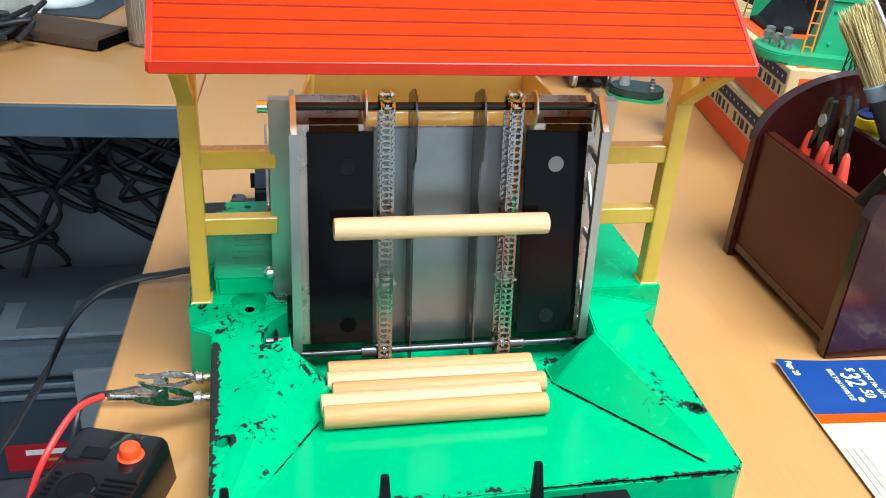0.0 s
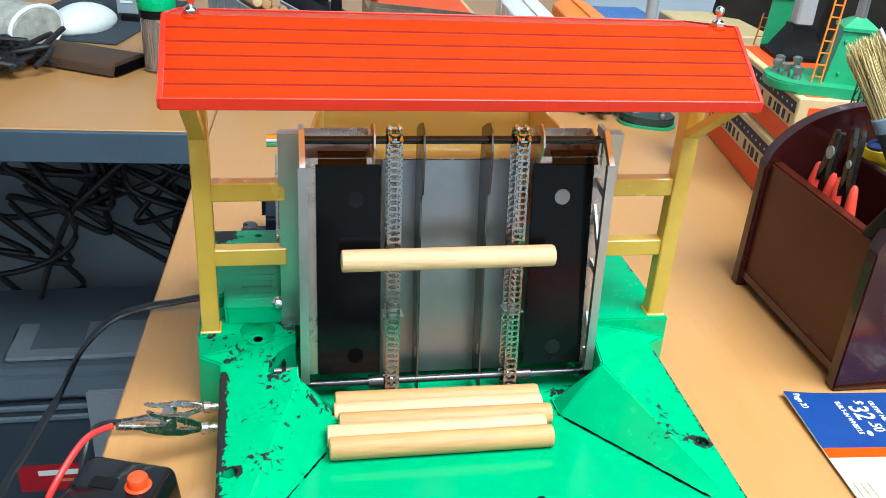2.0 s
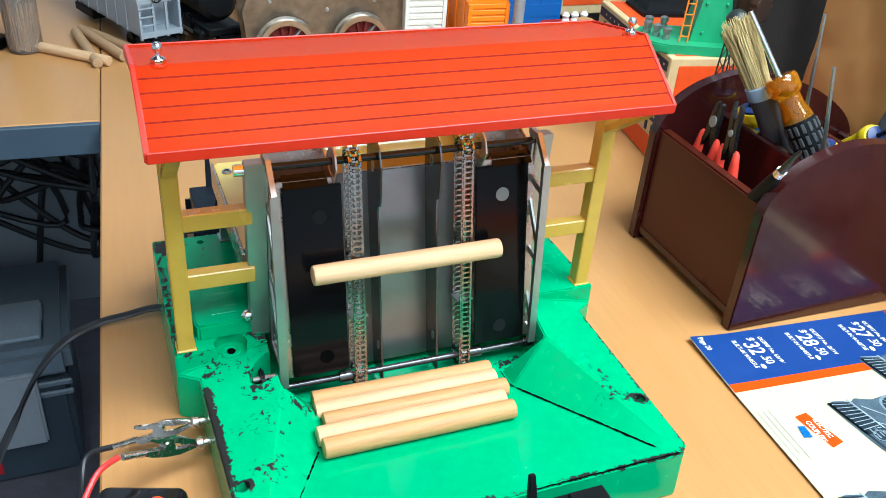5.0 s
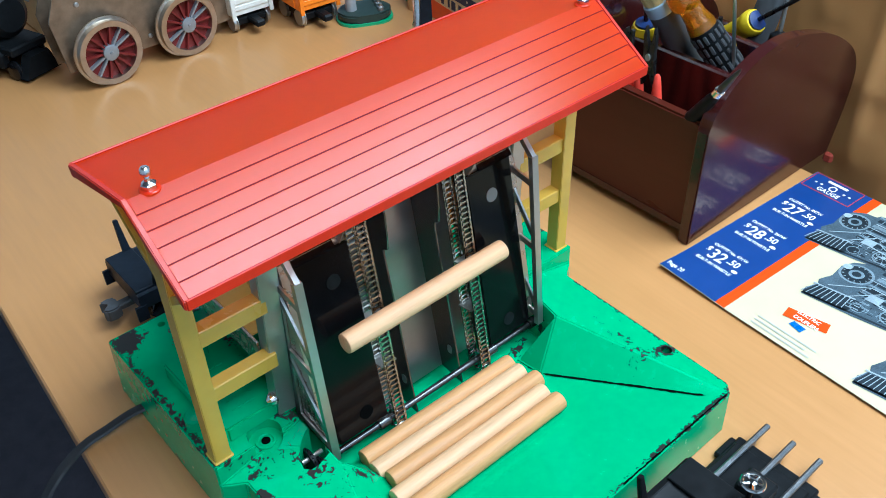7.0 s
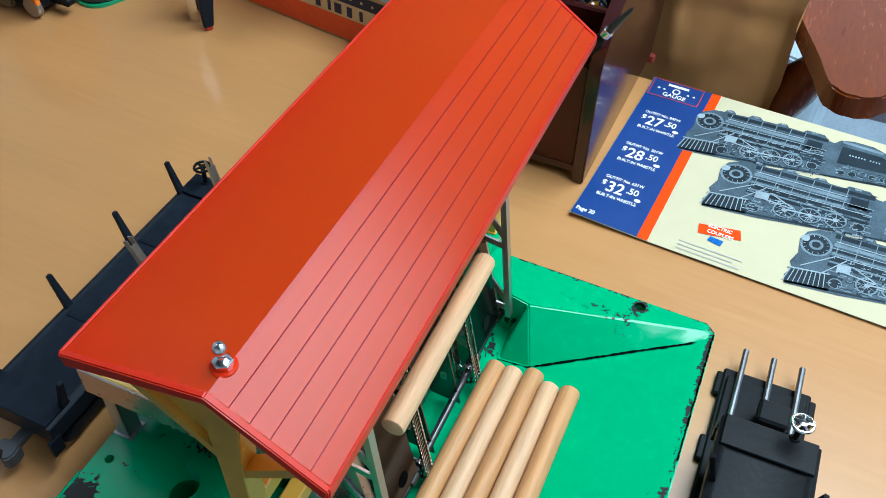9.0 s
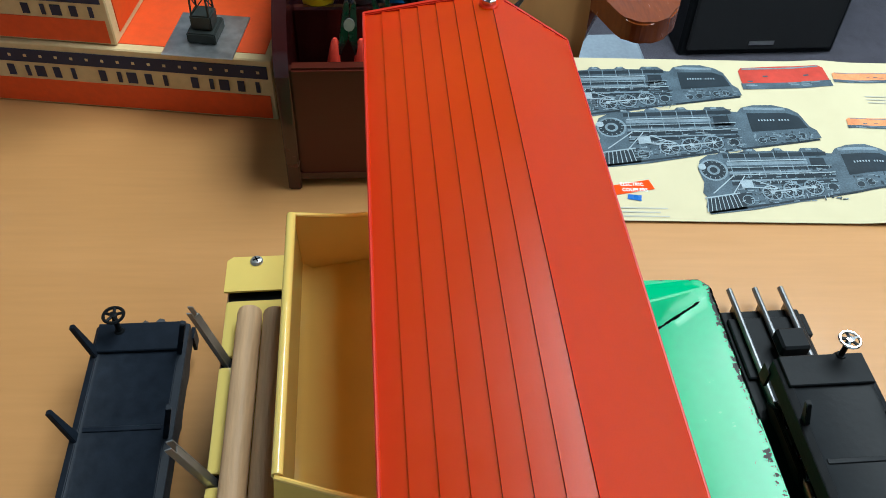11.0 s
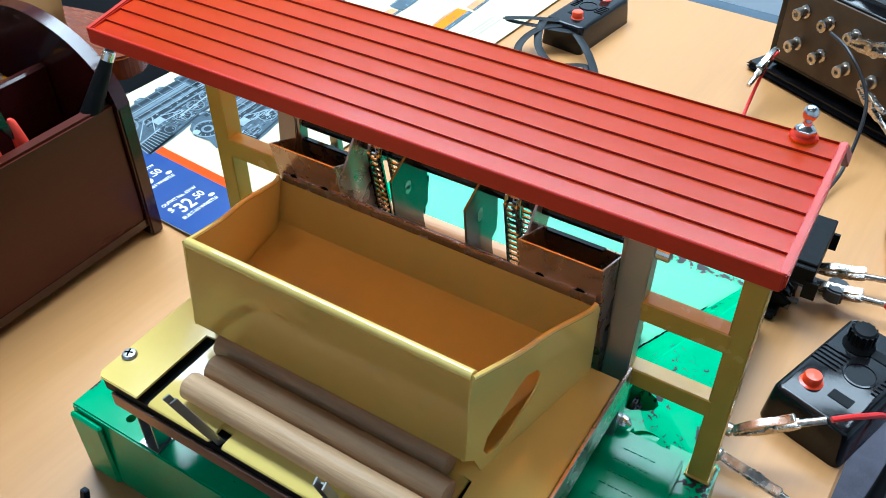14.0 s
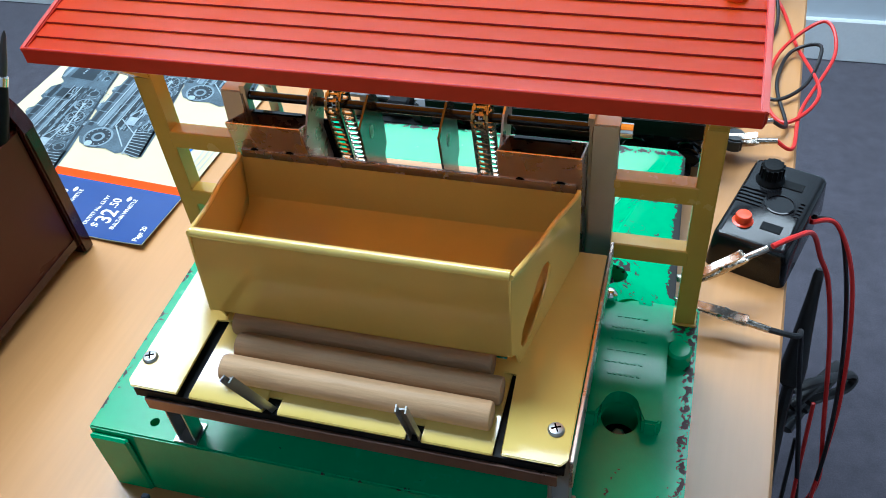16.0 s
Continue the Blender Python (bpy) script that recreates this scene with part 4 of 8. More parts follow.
# on the ramp in front of the chains
for k, (x, y, yaw, mt, lab) in enumerate((
        (-0.0085, -0.0345, -1.2, LOG_B, "tan wooden dowel lying on the green ramp"), (-0.0100, -0.0466, -0.6, LOG_A, "pale wooden dowel lying on the green ramp"),
        (-0.0080, -0.0588, -0.9, LOG_B, "tan wooden dowel lying on the green ramp"), (-0.0150, -0.0710, -0.4, LOG_A, "pale wooden dowel lying on the green ramp"),
        (-0.0145, -0.0832, -0.3, LOG_B, "tan wooden dowel lying on the green ramp"))):
    log(x, y, ramp(y) + LOG_R * 1.03, yaw, mt, lab, spin=40 * k)
p, d = along(0.066)
log(-0.0050, p.x - 0.0068, p.y + 0.0055, 0.3, LOG_A, "pale wooden dowel carried up by the chains")
for x, y, mt, lab in ((-0.0045, 0.1180, LOG_A, "pale wooden dowel against the steel stakes on the deck"), (-0.0060, 0.1055, LOG_C, "brown wooden dowel on the yellow deck"), (0.0005, 0.0930, LOG_C, "brown wooden dowel half under the yellow tray"), (0.0030, 0.0806, LOG_C, "brown wooden dowel under the yellow tray"), (0.0010, 0.0682, LOG_C, "brown wooden dowel under the yellow tray")):
    log(x, y, (DZ - 0.0024 if y > 0.085 else DZ + 0.0003) + LOG_R, -0.4, mt, lab)

# ---- caddy ----
caddy = thing("tool_caddy", "maroon wooden tool caddy with rounded ends", "tool box", at=(0.2490, -0.0290, 0), turn=(0, 0, -0.9))
CURVE = [(0, 0.098), (0.006, 0.114), (0.022, 0.130), (0.045, 0.141), (0.075, 0.146), (0.110, 0.141), (0.150, 0.128), (0.185, 0.108), (0.203, 0.090), (0.210, 0.070), (0.208, 0.040)]
END = [(0, 0)] + [(p.x, p.z) for p in spline([Vector((x, 0, z)) for x, z in CURVE], 5)] + [(0.200, 0.0)]
for y in (0.0, 0.136):
    bm = bmesh.new()
    prism(bm, END, 1, y, y + 0.0095, bevel=0.0025)
    part("end_panel", bm, MAROON, caddy, "rounded maroon end panel")
part("front_panel", B(0.0038, 0.0135, 0.0093, 0.1362, 0.006, 0.103, bevel=0.0016, seg=2), BROWN_PANEL, caddy, "brown front panel")
part("middle_panel", B(0.0600, 0.0670, 0.0095, 0.136, 0.010, 0.1135, bevel=0.0015), MAROON, caddy)
part("rear_panel", B(0.192, 0.199, 0.0095, 0.136, 0.010, 0.085, bevel=0.0015), MAROON, caddy)
part("second_divider", B(0.138, 0.145, 0.0095, 0.136, 0.010, 0.103, bevel=0.0015), MAROON, caddy)
part("bottom_board", B(0.003, 0.199, 0.0095, 0.136, 0.008, 0.014), MAROON, caddy)

ORANGE_GRIP = mat("orange_red_grip", rgb("ee4a38"), 0.4, var=0.06, coat=0.2)
TOOL_STEEL = mat("dark_tool_steel", (0.07, 0.07, 0.072), 0.30, 0.9, var=0.2)
BRISTLE = mat("straw_bristle", rgb("c9b27c"), 0.7, var=0.3, scale=300, stretch=(6, 6, 0.5))
AMBER = mat("amber_plastic", rgb("f0960c"), 0.12, var=0.06, trans=0.80, coat=0.2)
BLUE_GREY = mat("pale_blue_collar", rgb("93a8bd"), 0.35, var=0.05)
GREY_RUBBER = mat("grey_rubber", (0.05, 0.052, 0.056), 0.55, var=0.15, bump=0.2)
YELLOW_PL = mat("yellow_plastic", rgb("f0cf1c"), 0.35, var=0.05)
BLUE_PL = mat("blue_plastic", rgb("1d5fa8"), 0.30, var=0.05)
TEAL_PL = mat("teal_plastic", rgb("1a5f92"), 0.35, var=0.05)
NAVY_PL = mat("navy_plastic", rgb("1d3468"), 0.35, var=0.05)


RAIL_BRIGHT = mat("grey_rivet_steel", (0.35, 0.35, 0.34), 0.5, 0.6, var=0.15)


# ---- tools in the caddy ----
def lean_along(t, a, b):
    """Stands a thing at a with its z axis toward b."""
    a, b = Vector(a), Vector(b)
    t.matrix_world = Matrix.Translation(a) @ (b - a).to_track_quat("Z", "Y").to_matrix().to_4x4()
    return (b - a).length


def plier(x, y, yaw, lean_x, side, label, big=False):
    t = thing("pliers", label, "pliers", "pliers in the caddy", at=(x, y, 0.0145), turn=(lean_x, side, yaw))
    t.scale = (0.78, 0.84, 0.99)
    for s in (-1, 1):
        bm = bmesh.new()
        lathe(bm, [(0.0052, 0.0), (0.0062, 0.004), (0.0066, 0.060), (0.0060, 0.080), (0.0044, 0.093), (0.0034, 0.099), (0.0016, 0.1012)], m=Matrix.Translation((s * 0.0135, 0, 0)) @ Matrix.Rotation(radians(-s * 1.5), 4, "Y") @ Matrix.Diagonal((1, 0.8, 1, 1)), seg=16)
        part("grip", bm, ORANGE_GRIP, t, "orange-red dipped grip")
        bm = bmesh.new()
        tipw, tiph = (0.0022, 0.1290) if big else (0.0048, 0.1365)
        prism(bm, [(s * 0.0092, 0.088), (s * 0.0070, 0.104), (s * 0.0062, 0.116), (s * (tipw + 0.0026), 0.128), (s * (tipw + 0.0006), tiph), (s * tipw, tiph), (s * (tipw - 0.0012), 0.127), (s * 0.0004, 0.121), (s * 0.0004, 0.102), (s * 0.0056, 0.090)], 1, -0.0021, 0.0021, bevel=0.0006)
        part("jaw", bm, TOOL_STEEL, t, "dark steel jaw")
    bm = bmesh.new()
    disc(bm, (0, 0.0028, 0.113), 0.0046 if big else 0.0028, axis=1, h=0.0016)
    part("rivet", bm, RAIL_BRIGHT, t)
    return t


plier(0.2700, 0.0765, 93, 1, -5, "side cutters with orange-red grips in the caddy", big=True)
plier(0.2700, 0.0350, 88, 1, 5, "long-nose pliers with orange-red grips in the caddy")

# round brush leaning over the middle panel
b = thing("brush", "round bristle brush with dark grey handle", "brush")
lean_along(b, (0.3740, 0.0180, 0.0160), (0.3060, 0.0720, 0.1550))
bm = bmesh.new()
lathe(bm, [(0.0090, 0.0), (0.0104, 0.003), (0.0106, 0.070), (0.0106, 0.118), (0.0108, 0.120), (0.0108, 0.128), (0.0106, 0.130), (0.0106, 0.150)])
part("handle", bm, GREY_RUBBER, b)
bm = bmesh.new()
lathe(bm, [(0.0105, 0.149), (0.0110, 0.1495), (0.0110, 0.1590), (0.0102, 0.1597), (0.0, 0.1597)])
part("ferrule", bm, BLUE_GREY, b, "pale blue ferrule")
bm = bmesh.new()
rnd = random.Random(5)
for k in range(420):
    a, r = rnd.uniform(0, 6.283), 0.0092 * math.sqrt(rnd.random())
    fl = 1.10 + 0.35 * rnd.random()
    d = Vector((rnd.uniform(-0.0012, 0.0012), rnd.uniform(-0.0012, 0.0012), 0))
    rod(bm, Vector((r * math.cos(a), r * math.sin(a), 0.158)), Vector((r * fl * math.cos(a), r * fl * math.sin(a), 0.207 + rnd.uniform(-0.010, 0.007))) + d, 0.00055, 0.0003, seg=4, cap=False)
tagged(part("bristles", bm, BRISTLE, b, "straw-coloured bristles"), kind="stuff")

# stubby amber screwdriver lying against the middle panel
t = thing("screwdriver", "stubby amber screwdriver with a ribbed black grip, leaning in the caddy", "screwdriver", "screwdrivers in the caddy")
lean_along(t, (0.3400, 0.0000, 0.0890), (0.3095, 0.0490, 0.1605))
bm = bmesh.new()
lathe(bm, [(0.0070, -0.004), (0.0105, 0.000), (0.0118, 0.010), (0.0122, 0.030), (0.0122, 0.056), (0.0116, 0.062)], seg=24)
grip = part("grip", bm, BLACK, t, "ribbed black grip")
for k in range(15):
    for j in range(6):
        a = 2 * math.pi * k / 15
        c = Vector((0.0121 * math.cos(a), 0.0121 * math.sin(a), 0.010 + j * 0.0092))
        part("rib", B(-0.0008, 0.0008, -0.0014, 0.0014, -0.0036, 0.0036, bevel=0.0005, m=Matrix.Translation(c) @ pose(0, 0, 0, 0, 0, math.degrees(a))), GREY_RUBBER, grip)
bm = bmesh.new()
lathe(bm, [(0.0114, 0.061), (0.0110, 0.066), (0.0088, 0.074), (0.0086, 0.081), (0.0118, 0.085), (0.0122, 0.088), (0.0122, 0.095), (0.0108, 0.0975), (0.0, 0.0978)], seg=10)
part("handle_end", bm, AMBER, t, "clear amber handle end")
bm = bmesh.new()
rod(bm, (0, 0, 0.097), (0.0, 0.0, 0.150), 0.0022, 0.0020, seg=12)
part("shank", bm, CHROME, t, "bright steel shank")

# blue and yellow handles with round faces
for lab, c0, low, top, L in (("blue plastic screwdriver with a yellow collar standing in the caddy", TEAL_PL, (0.3430, 0.0930, 0.0160), (0.3230, 0.0880, 0.1225), 0.040),
                             ("teal plastic screwdriver with a yellow collar beside the brush", TEAL_PL, (0.3680, 0.0220, 0.0150), (0.3590, 0.0390, 0.1120), 0.020),
                             ("yellow screwdriver with a dark blue end leaning over the rim", YELLOW_PL, (0.4330, 0.0980, 0.0600), (0.4190, 0.0440, 0.1090), 0.075)):
    t = thing("screwdriver", lab, "screwdriver", "screwdrivers in the caddy")
    n = lean_along(t, low, top)
    bm = bmesh.new()
    lathe(bm, [(0.0060, 0.0), (0.0088, 0.004), (0.0098, 0.020), (0.0092, n - 0.030), (0.0098, n - 0.012)], seg=18)
    part("handle", bm, c0, t)
    bm = bmesh.new()
    lathe(bm, [(0.0098, n - 0.013), (0.0112, n - 0.011), (0.0116, n - 0.005), (0.0100, n - 0.001), (0.0085, n - 0.0008)], seg=20)
    part("collar", bm, YELLOW_PL, t, "yellow collar")
    bm = bmesh.new()
    lathe(bm, [(0.0086, n - 0.0015), (0.0084, n + 0.0010), (0.0030, n + 0.0024), (0.0, n + 0.0024)], seg=20)
    part("face", bm, NAVY_PL, t, "dark blue round end")
    bm = bmesh.new()
    rod(bm, (0, 0, n), (0, 0, n + L), 0.0021, 0.0017, seg=10)
    part("shank", bm, TOOL_STEEL, t, "dark steel shank")
# upright thin shanks
for lab, c0, low, top, r in (("thin steel screwdriver with an amber handle standing point up", AMBER, (0.3400, -0.0040, 0.0150), (0.3160, 0.0130, 0.1860), 0.0016),
                             ("thin steel pick standing in the caddy behind the brush", GREY_RUBBER, (0.3680, 0.0600, 0.0150), (0.3480, 0.0660, 0.2050), 0.0015),
                             ("steel rod with a black handle leaning at the rim", BLACK, (0.3980, 0.0100, 0.0150), (0.4220, 0.0240, 0.1700), 0.0020)):
    t = thing("screwdriver", lab, "screwdriver", "screwdrivers in the caddy")
    n = lean_along(t, low, top)
    bm = bmesh.new()
    lathe(bm, [(0.0050, 0.0), (0.0074, 0.004), (0.0078, 0.060), (0.0082, 0.088), (0.0076, 0.093), (0.0030, 0.096)], seg=16)
    part("handle", bm, c0, t)
    bm = bmesh.new()
    rod(bm, (0, 0, 0.094), (0, 0, n), r, r * 0.9, seg=10)
    part("shank", bm, STEEL, t)
# dark punch with a bright collar, leaning out over the end panel
t = thing("punch", "dark steel punch with a bright collar leaning over the end panel", "punch")
n = lean_along(t, (0.2720, 0.0450, 0.0150), (0.2512, -0.0420, 0.1553))
bm = bmesh.new()
lathe(bm, [(0.0040, 0.0), (0.0062, 0.003), (0.0064, n * 0.60), (0.0048, n * 0.75), (0.0036, n * 0.815)], seg=14)
part("handle", bm, BLACK, t)
bm = bmesh.new()
lathe(bm, [(0.0040, n * 0.810), (0.0040, n * 0.815), (0.0040, n * 0.840), (0.0034, n * 0.845)], seg=14)
part("collar", bm, CHROME, t, "bright collar")
bm = bmesh.new()
lathe(bm, [(0.0026, n * 0.842), (0.0030, n * 0.86), (0.0026, n * 0.90), (0.0012, n * 0.985), (0.0, n)], seg=12)
part("point", bm, TOOL_STEEL, t, "dark tapered point")
bm = bmesh.new()
lathe(bm, [(0.010, 0.0), (0.0118, 0.002), (0.0118, 0.118), (0.0105, 0.120)], m=pose(0.424, 0.058, 0.016, 8, 6, 0), seg=18)
tagged(part("grey_tube", bm, GREY_RUBBER), "grey plastic tube standing in the caddy", "tube")

# ---- catalogue ----
CAT_TURN = -4.0
catalogue = thing("catalogue", "open printed toy train catalogue, blue, orange and cream pages", "catalogue", at=(0.2124, -0.0305, 0), turn=(0, 0, CAT_TURN))


def page_z(u, v):
    return 0.0022 + 0.0020 * math.exp(-((v + 0.293) / 0.018) ** 2) + 0.0022 * max(0, 1 - u / 0.025) * max(0, 1 + v / 0.06) + 0.012 * max(0, (-v - 0.50) / 0.1) ** 2


def sheet(bm, u0, u1, v0, v1, dz, nu=4, nv=30):
    shell(bm, [[(u0 + (u1 - u0) * i / nu, v0 + (v1 - v0) * j / nv, page_z(u0 + (u1 - u0) * i / nu, v0 + (v1 - v0) * j / nv) + dz) for i in range(nu + 1)] for j in range(nv + 1)])
    return bm


def S(*a, **k):
    return sheet(bmesh.new(), *a, **k)


part("page", S(0, 0.200, 0, -0.600, 0, nu=12, nv=80), PAPER, catalogue, "cream printed page", smooth=80)
for k in range(3):
    part("leaf", S(0.0006 * k, 0.1995, -0.0004 * k, -0.290, -0.0005 - 0.0005 * k, nu=8, nv=20), PAPER, catalogue, smooth=80)
    part("leaf", S(0.0006 * k, 0.1995, -0.296, -0.598, -0.0005 - 0.0005 * k, nu=8, nv=20), PAPER, catalogue, smooth=80)
part("blue_panel", S(0.0003, 0.1998, -0.0003, -0.0520, 0.00025, nu=12, nv=10), INK_BLUE, catalogue, "blue printed panel", smooth=80)
part("orange_stripe", S(0.0003, 0.1998, -0.0520, -0.0600, 0.00025, nu=12, nv=2), INK_ORANGE, catalogue, "orange stripe", smooth=80)
part("orange_panel", S(0.086, 0.1998, -0.476, -0.5995, 0.00025, nu=6, nv=12), INK_ORANGE, catalogue, "orange printed panel", smooth=80)
part("orange_panel", S(0.0005, 0.052, -0.476, -0.5995, 0.00025, nu=4, nv=12), INK_ORANGE, catalogue, "orange printed panel", smooth=80)
part("orange_panel", S(0.052, 0.086, -0.556, -0.5995, 0.00025, nu=3, nv=6), INK_ORANGE, catalogue, "orange printed panel", smooth=80)


def flat_poly(bm, pts, dz):
    """A printed patch that follows the sheet, cut into narrow strips where it is long."""
    vs = [v for u, v in pts]
    if max(vs) - min(vs) < 0.008:
        bm.faces.new([bm.verts.new((u, v, page_z(u, v) + dz)) for u, v in pts])
        return
    cutter = bmesh.new()
    cutter.faces.new([cutter.verts.new((u, v, 0)) for u, v in pts])
    y = math.ceil(min(vs) / 0.005) * 0.005
    while y < max(vs):
        bmesh.ops.bisect_plane(cutter, geom=cutter.verts[:] + cutter.edges[:] + cutter.faces[:], plane_co=(0, y, 0), plane_no=(0, 1, 0))
        y += 0.005
    twin = {v: bm.verts.new((v.co.x, v.co.y, page_z(v.co.x, v.co.y) + dz)) for v in cutter.verts}
    for f in cutter.faces:
        bm.faces.new([twin[v] for v in f.verts])
    cutter.free()


def circle(s, h, r, n=14):
    return [(s + r * math.cos(2 * math.pi * i / n), h + r * math.sin(2 * math.pi * i / n)) for i in range(n)]


def stroke(p, q, w):
    d = Vector((q[0] - p[0], q[1] - p[1])).normalized()
    n = Vector((-d.y, d.x)) * w / 2
    return [(p[0] + n.x, p[1] + n.y), (q[0] + n.x, q[1] + n.y), (q[0] - n.x, q[1] - n.y), (p[0] - n.x, p[1] - n.y)]


LOCO_BODY = [(-0.002, -0.013), (-0.004, -0.004), (0.000, 0.006), (-0.003, 0.012), (0.001, 0.024), (-0.001, 0.040), (0.003, 0.051), (0.012, 0.057), (0.022, 0.058), (0.024, 0.062), (0.030, 0.063), (0.034, 0.058), (0.046, 0.059), (0.049, 0.063), (0.057, 0.063), (0.060, 0.059), (0.074, 0.059),
             (0.077, 0.062), (0.083, 0.062), (0.086, 0.058), (0.100, 0.057), (0.103, 0.061), (0.120, 0.060), (0.126, 0.053), (0.131, 0.052), (0.136, 0.058), (0.148, 0.061), (0.166, 0.060), (0.180, 0.054), (0.187, 0.047), (0.192, 0.028), (0.197, 0.022), (0.198, 0.012), (0.150, 0.006), (0.090, -0.003), (0.040, -0.010)]
LOCO_WHEELS = ((0.060, 0.008, 0.0100), (0.080, 0.010, 0.0100), (0.100, 0.012, 0.0098), (0.036, 0.001, 0.0060), (0.118, 0.011, 0.0056), (0.144, 0.012, 0.0042), (0.154, 0.013, 0.0042), (0.172, 0.015, 0.0042), (0.182, 0.016, 0.0042))


def loco_print(u0, v0, k, rise, along=0.85):
    """One engraved locomotive picture with its tender."""
    def T(pts):
        return [(u0 + (h + rise * s) * k, v0 - s * k * along) for s, h in pts]

    def line(bm, s0, h0, s1, h1, w, dz):
        flat_poly(bm, T(stroke((s0, h0), (s1, h1), w)), dz)

    def ring(bm, c, r, inner, dz, n=18):
        for a in range(n):
            p0, p1 = 2 * math.pi * a / n, 2 * math.pi * (a + 1) / n
            flat_poly(bm, T([(c[0] + q * math.cos(p), c[1] + q * math.sin(p)) for q, p in ((r, p0), (r, p1), (r * inner, p1), (r * inner, p0))]), dz)

    def spokes(bm, c, r0, r1, n, w, dz):
        for a in range(n):
            g = 2 * math.pi * (a + 0.3) / n
            line(bm, c[0] + r0 * math.cos(g), c[1] + r0 * math.sin(g), c[0] + r1 * math.cos(g), c[1] + r1 * math.sin(g), w, dz)

    def bits(bm, n, s0, s1, h0, h1, w, dz):
        for q in range(n):
            s, h, up = rnd.uniform(s0, s1), rnd.uniform(h0, h1), rnd.random() < 0.35
            L = rnd.uniform(0.0015, 0.0065)
            line(bm, s, h, s + (0.0004 if up else L), h + (L * 0.7 if up else 0.02 * L), rnd.uniform(0.5, 1.3) * w, dz + 0.0000004 * q)
    rnd = random.Random(int(v0 * -1000))
    bm = bmesh.new()
    flat_poly(bm, T(LOCO_BODY), 0.0004)
    loco = part("locomotive_picture", bm, INK_DARK, catalogue, "slate grey locomotive picture", smooth=0)
    bm = bmesh.new()
    flat_poly(bm, T([(0.138, 0.024), (0.139, 0.050), (0.176, 0.048), (0.186, 0.042), (0.190, 0.026)]), 0.00048)
    flat_poly(bm, T(circle(0.013, 0.038, 0.0135, 18)), 0.00048)
    flat_poly(bm, T([(-0.003, -0.012), (0.032, -0.009), (0.036, 0.010), (0.000, 0.004)]), 0.00047)
    flat_poly(bm, T([(0.106, 0.033), (0.107, 0.048), (0.121, 0.047), (0.121, 0.033)]), 0.00047)
    for h, w in ((0.0535, 0.0050), (0.0370, 0.0035), (0.0270, 0.0060), (0.0195, 0.0040)):
        line(bm, 0.026, h + 0.001, 0.125, h - 0.001, w, 0.00047)
    line(bm, -0.002, -0.011, 0.196, 0.010, 0.0022, 0.00047)
    for cx, cy, r in LOCO_WHEELS:
        flat_poly(bm, T(circle(cx, cy, r, 16)), 0.00049)
    bits(bm, 130, 0.026, 0.124, -0.004, 0.034, 0.0014, 0.00052)
    bits(bm, 30, 0.030, 0.122, 0.036, 0.056, 0.0010, 0.00052)
    bits(bm, 20, 0.138, 0.190, 0.008, 0.022, 0.0014, 0.00052)
    tagged(part("dark_engraving", bm, INK_BLACK, loco, "blue-black engraved parts", smooth=0), kind="stuff")
    bm = bmesh.new()
    for h, w in ((0.0435, 0.0040), (0.0325, 0.0022), (0.0230, 0.0018)):
        line(bm, 0.027, h + 0.001, 0.104, h - 0.001, w, 0.00060)
    line(bm, 0.138, 0.0565, 0.176, 0.0530, 0.0036, 0.00060)
    for x in (0.030, 0.046, 0.060, 0.074, 0.088, 0.102):
        line(bm, x, 0.028, x + 0.001, 0.057, 0.0008, 0.00062)
    for x, h in ((0.027, 0.0600), (0.053, 0.0605), (0.080, 0.0600), (0.110, 0.0585)):
        line(bm, x - 0.0025, h, x + 0.0030, h, 0.0024, 0.00063)
    bits(bm, 110, 0.026, 0.124, -0.004, 0.034, 0.0011, 0.00064)
    bits(bm, 24, 0.138, 0.192, 0.010, 0.022, 0.0012, 0.00064)
    for cx, cy, r in LOCO_WHEELS:
        ring(bm, (cx, cy), r * 0.94, 0.84, 0.00072)
    ring(bm, (0.013, 0.038), 0.0135, 0.84, 0.00072)
    ring(bm, (0.013, 0.038), 0.0060, 0.60, 0.00072)
    tagged(part("grey_engraving", bm, INK_MID, loco, "blue-grey engraved tones", smooth=0), kind="stuff")
    bm = bmesh.new()
    line(bm, 0.028, 0.0478, 0.104, 0.0458, 0.0011, 0.00090)
    line(bm, 0.024, 0.0395, 0.126, 0.0370, 0.0006, 0.00090)
    line(bm, 0.030, 0.0305, 0.126, 0.0285, 0.0009, 0.00090)
    line(bm, 0.058, 0.0090, 0.102, 0.0120, 0.0016, 0.00092)
    line(bm, 0.034, 0.0160, 0.066, 0.0120, 0.0013, 0.00094)
    line(bm, 0.046, 0.0240, 0.066, 0.0130, 0.0010, 0.00096)
    line(bm, 0.030, 0.0300, 0.006, 0.0100, 0.0011, 0.00096)
    line(bm, 0.040, 0.0290, 0.022, 0.0060, 0.0010, 0.00096)
    flat_poly(bm, T([(0.034, 0.014), (0.034, 0.023), (0.045, 0.024), (0.045, 0.015)]), 0.00088)
    for q in range(9):
        line(bm, -0.001 + q * 0.0034, 0.004 + q * 0.0006, -0.004 + q * 0.0040, -0.0105 + q * 0.0004, 0.0007, 0.00092 + 0.000001 * q)
    line(bm, -0.003, 0.0050, 0.030, 0.0090, 0.0014, 0.00094)
    for cx, cy, r in LOCO_WHEELS[:3]:
        spokes(bm, (cx, cy), r * 0.20, r * 0.80, 9, 0.00035, 0.00086)
        flat_poly(bm, T(circle(cx, cy, r * 0.22, 10)), 0.00098)
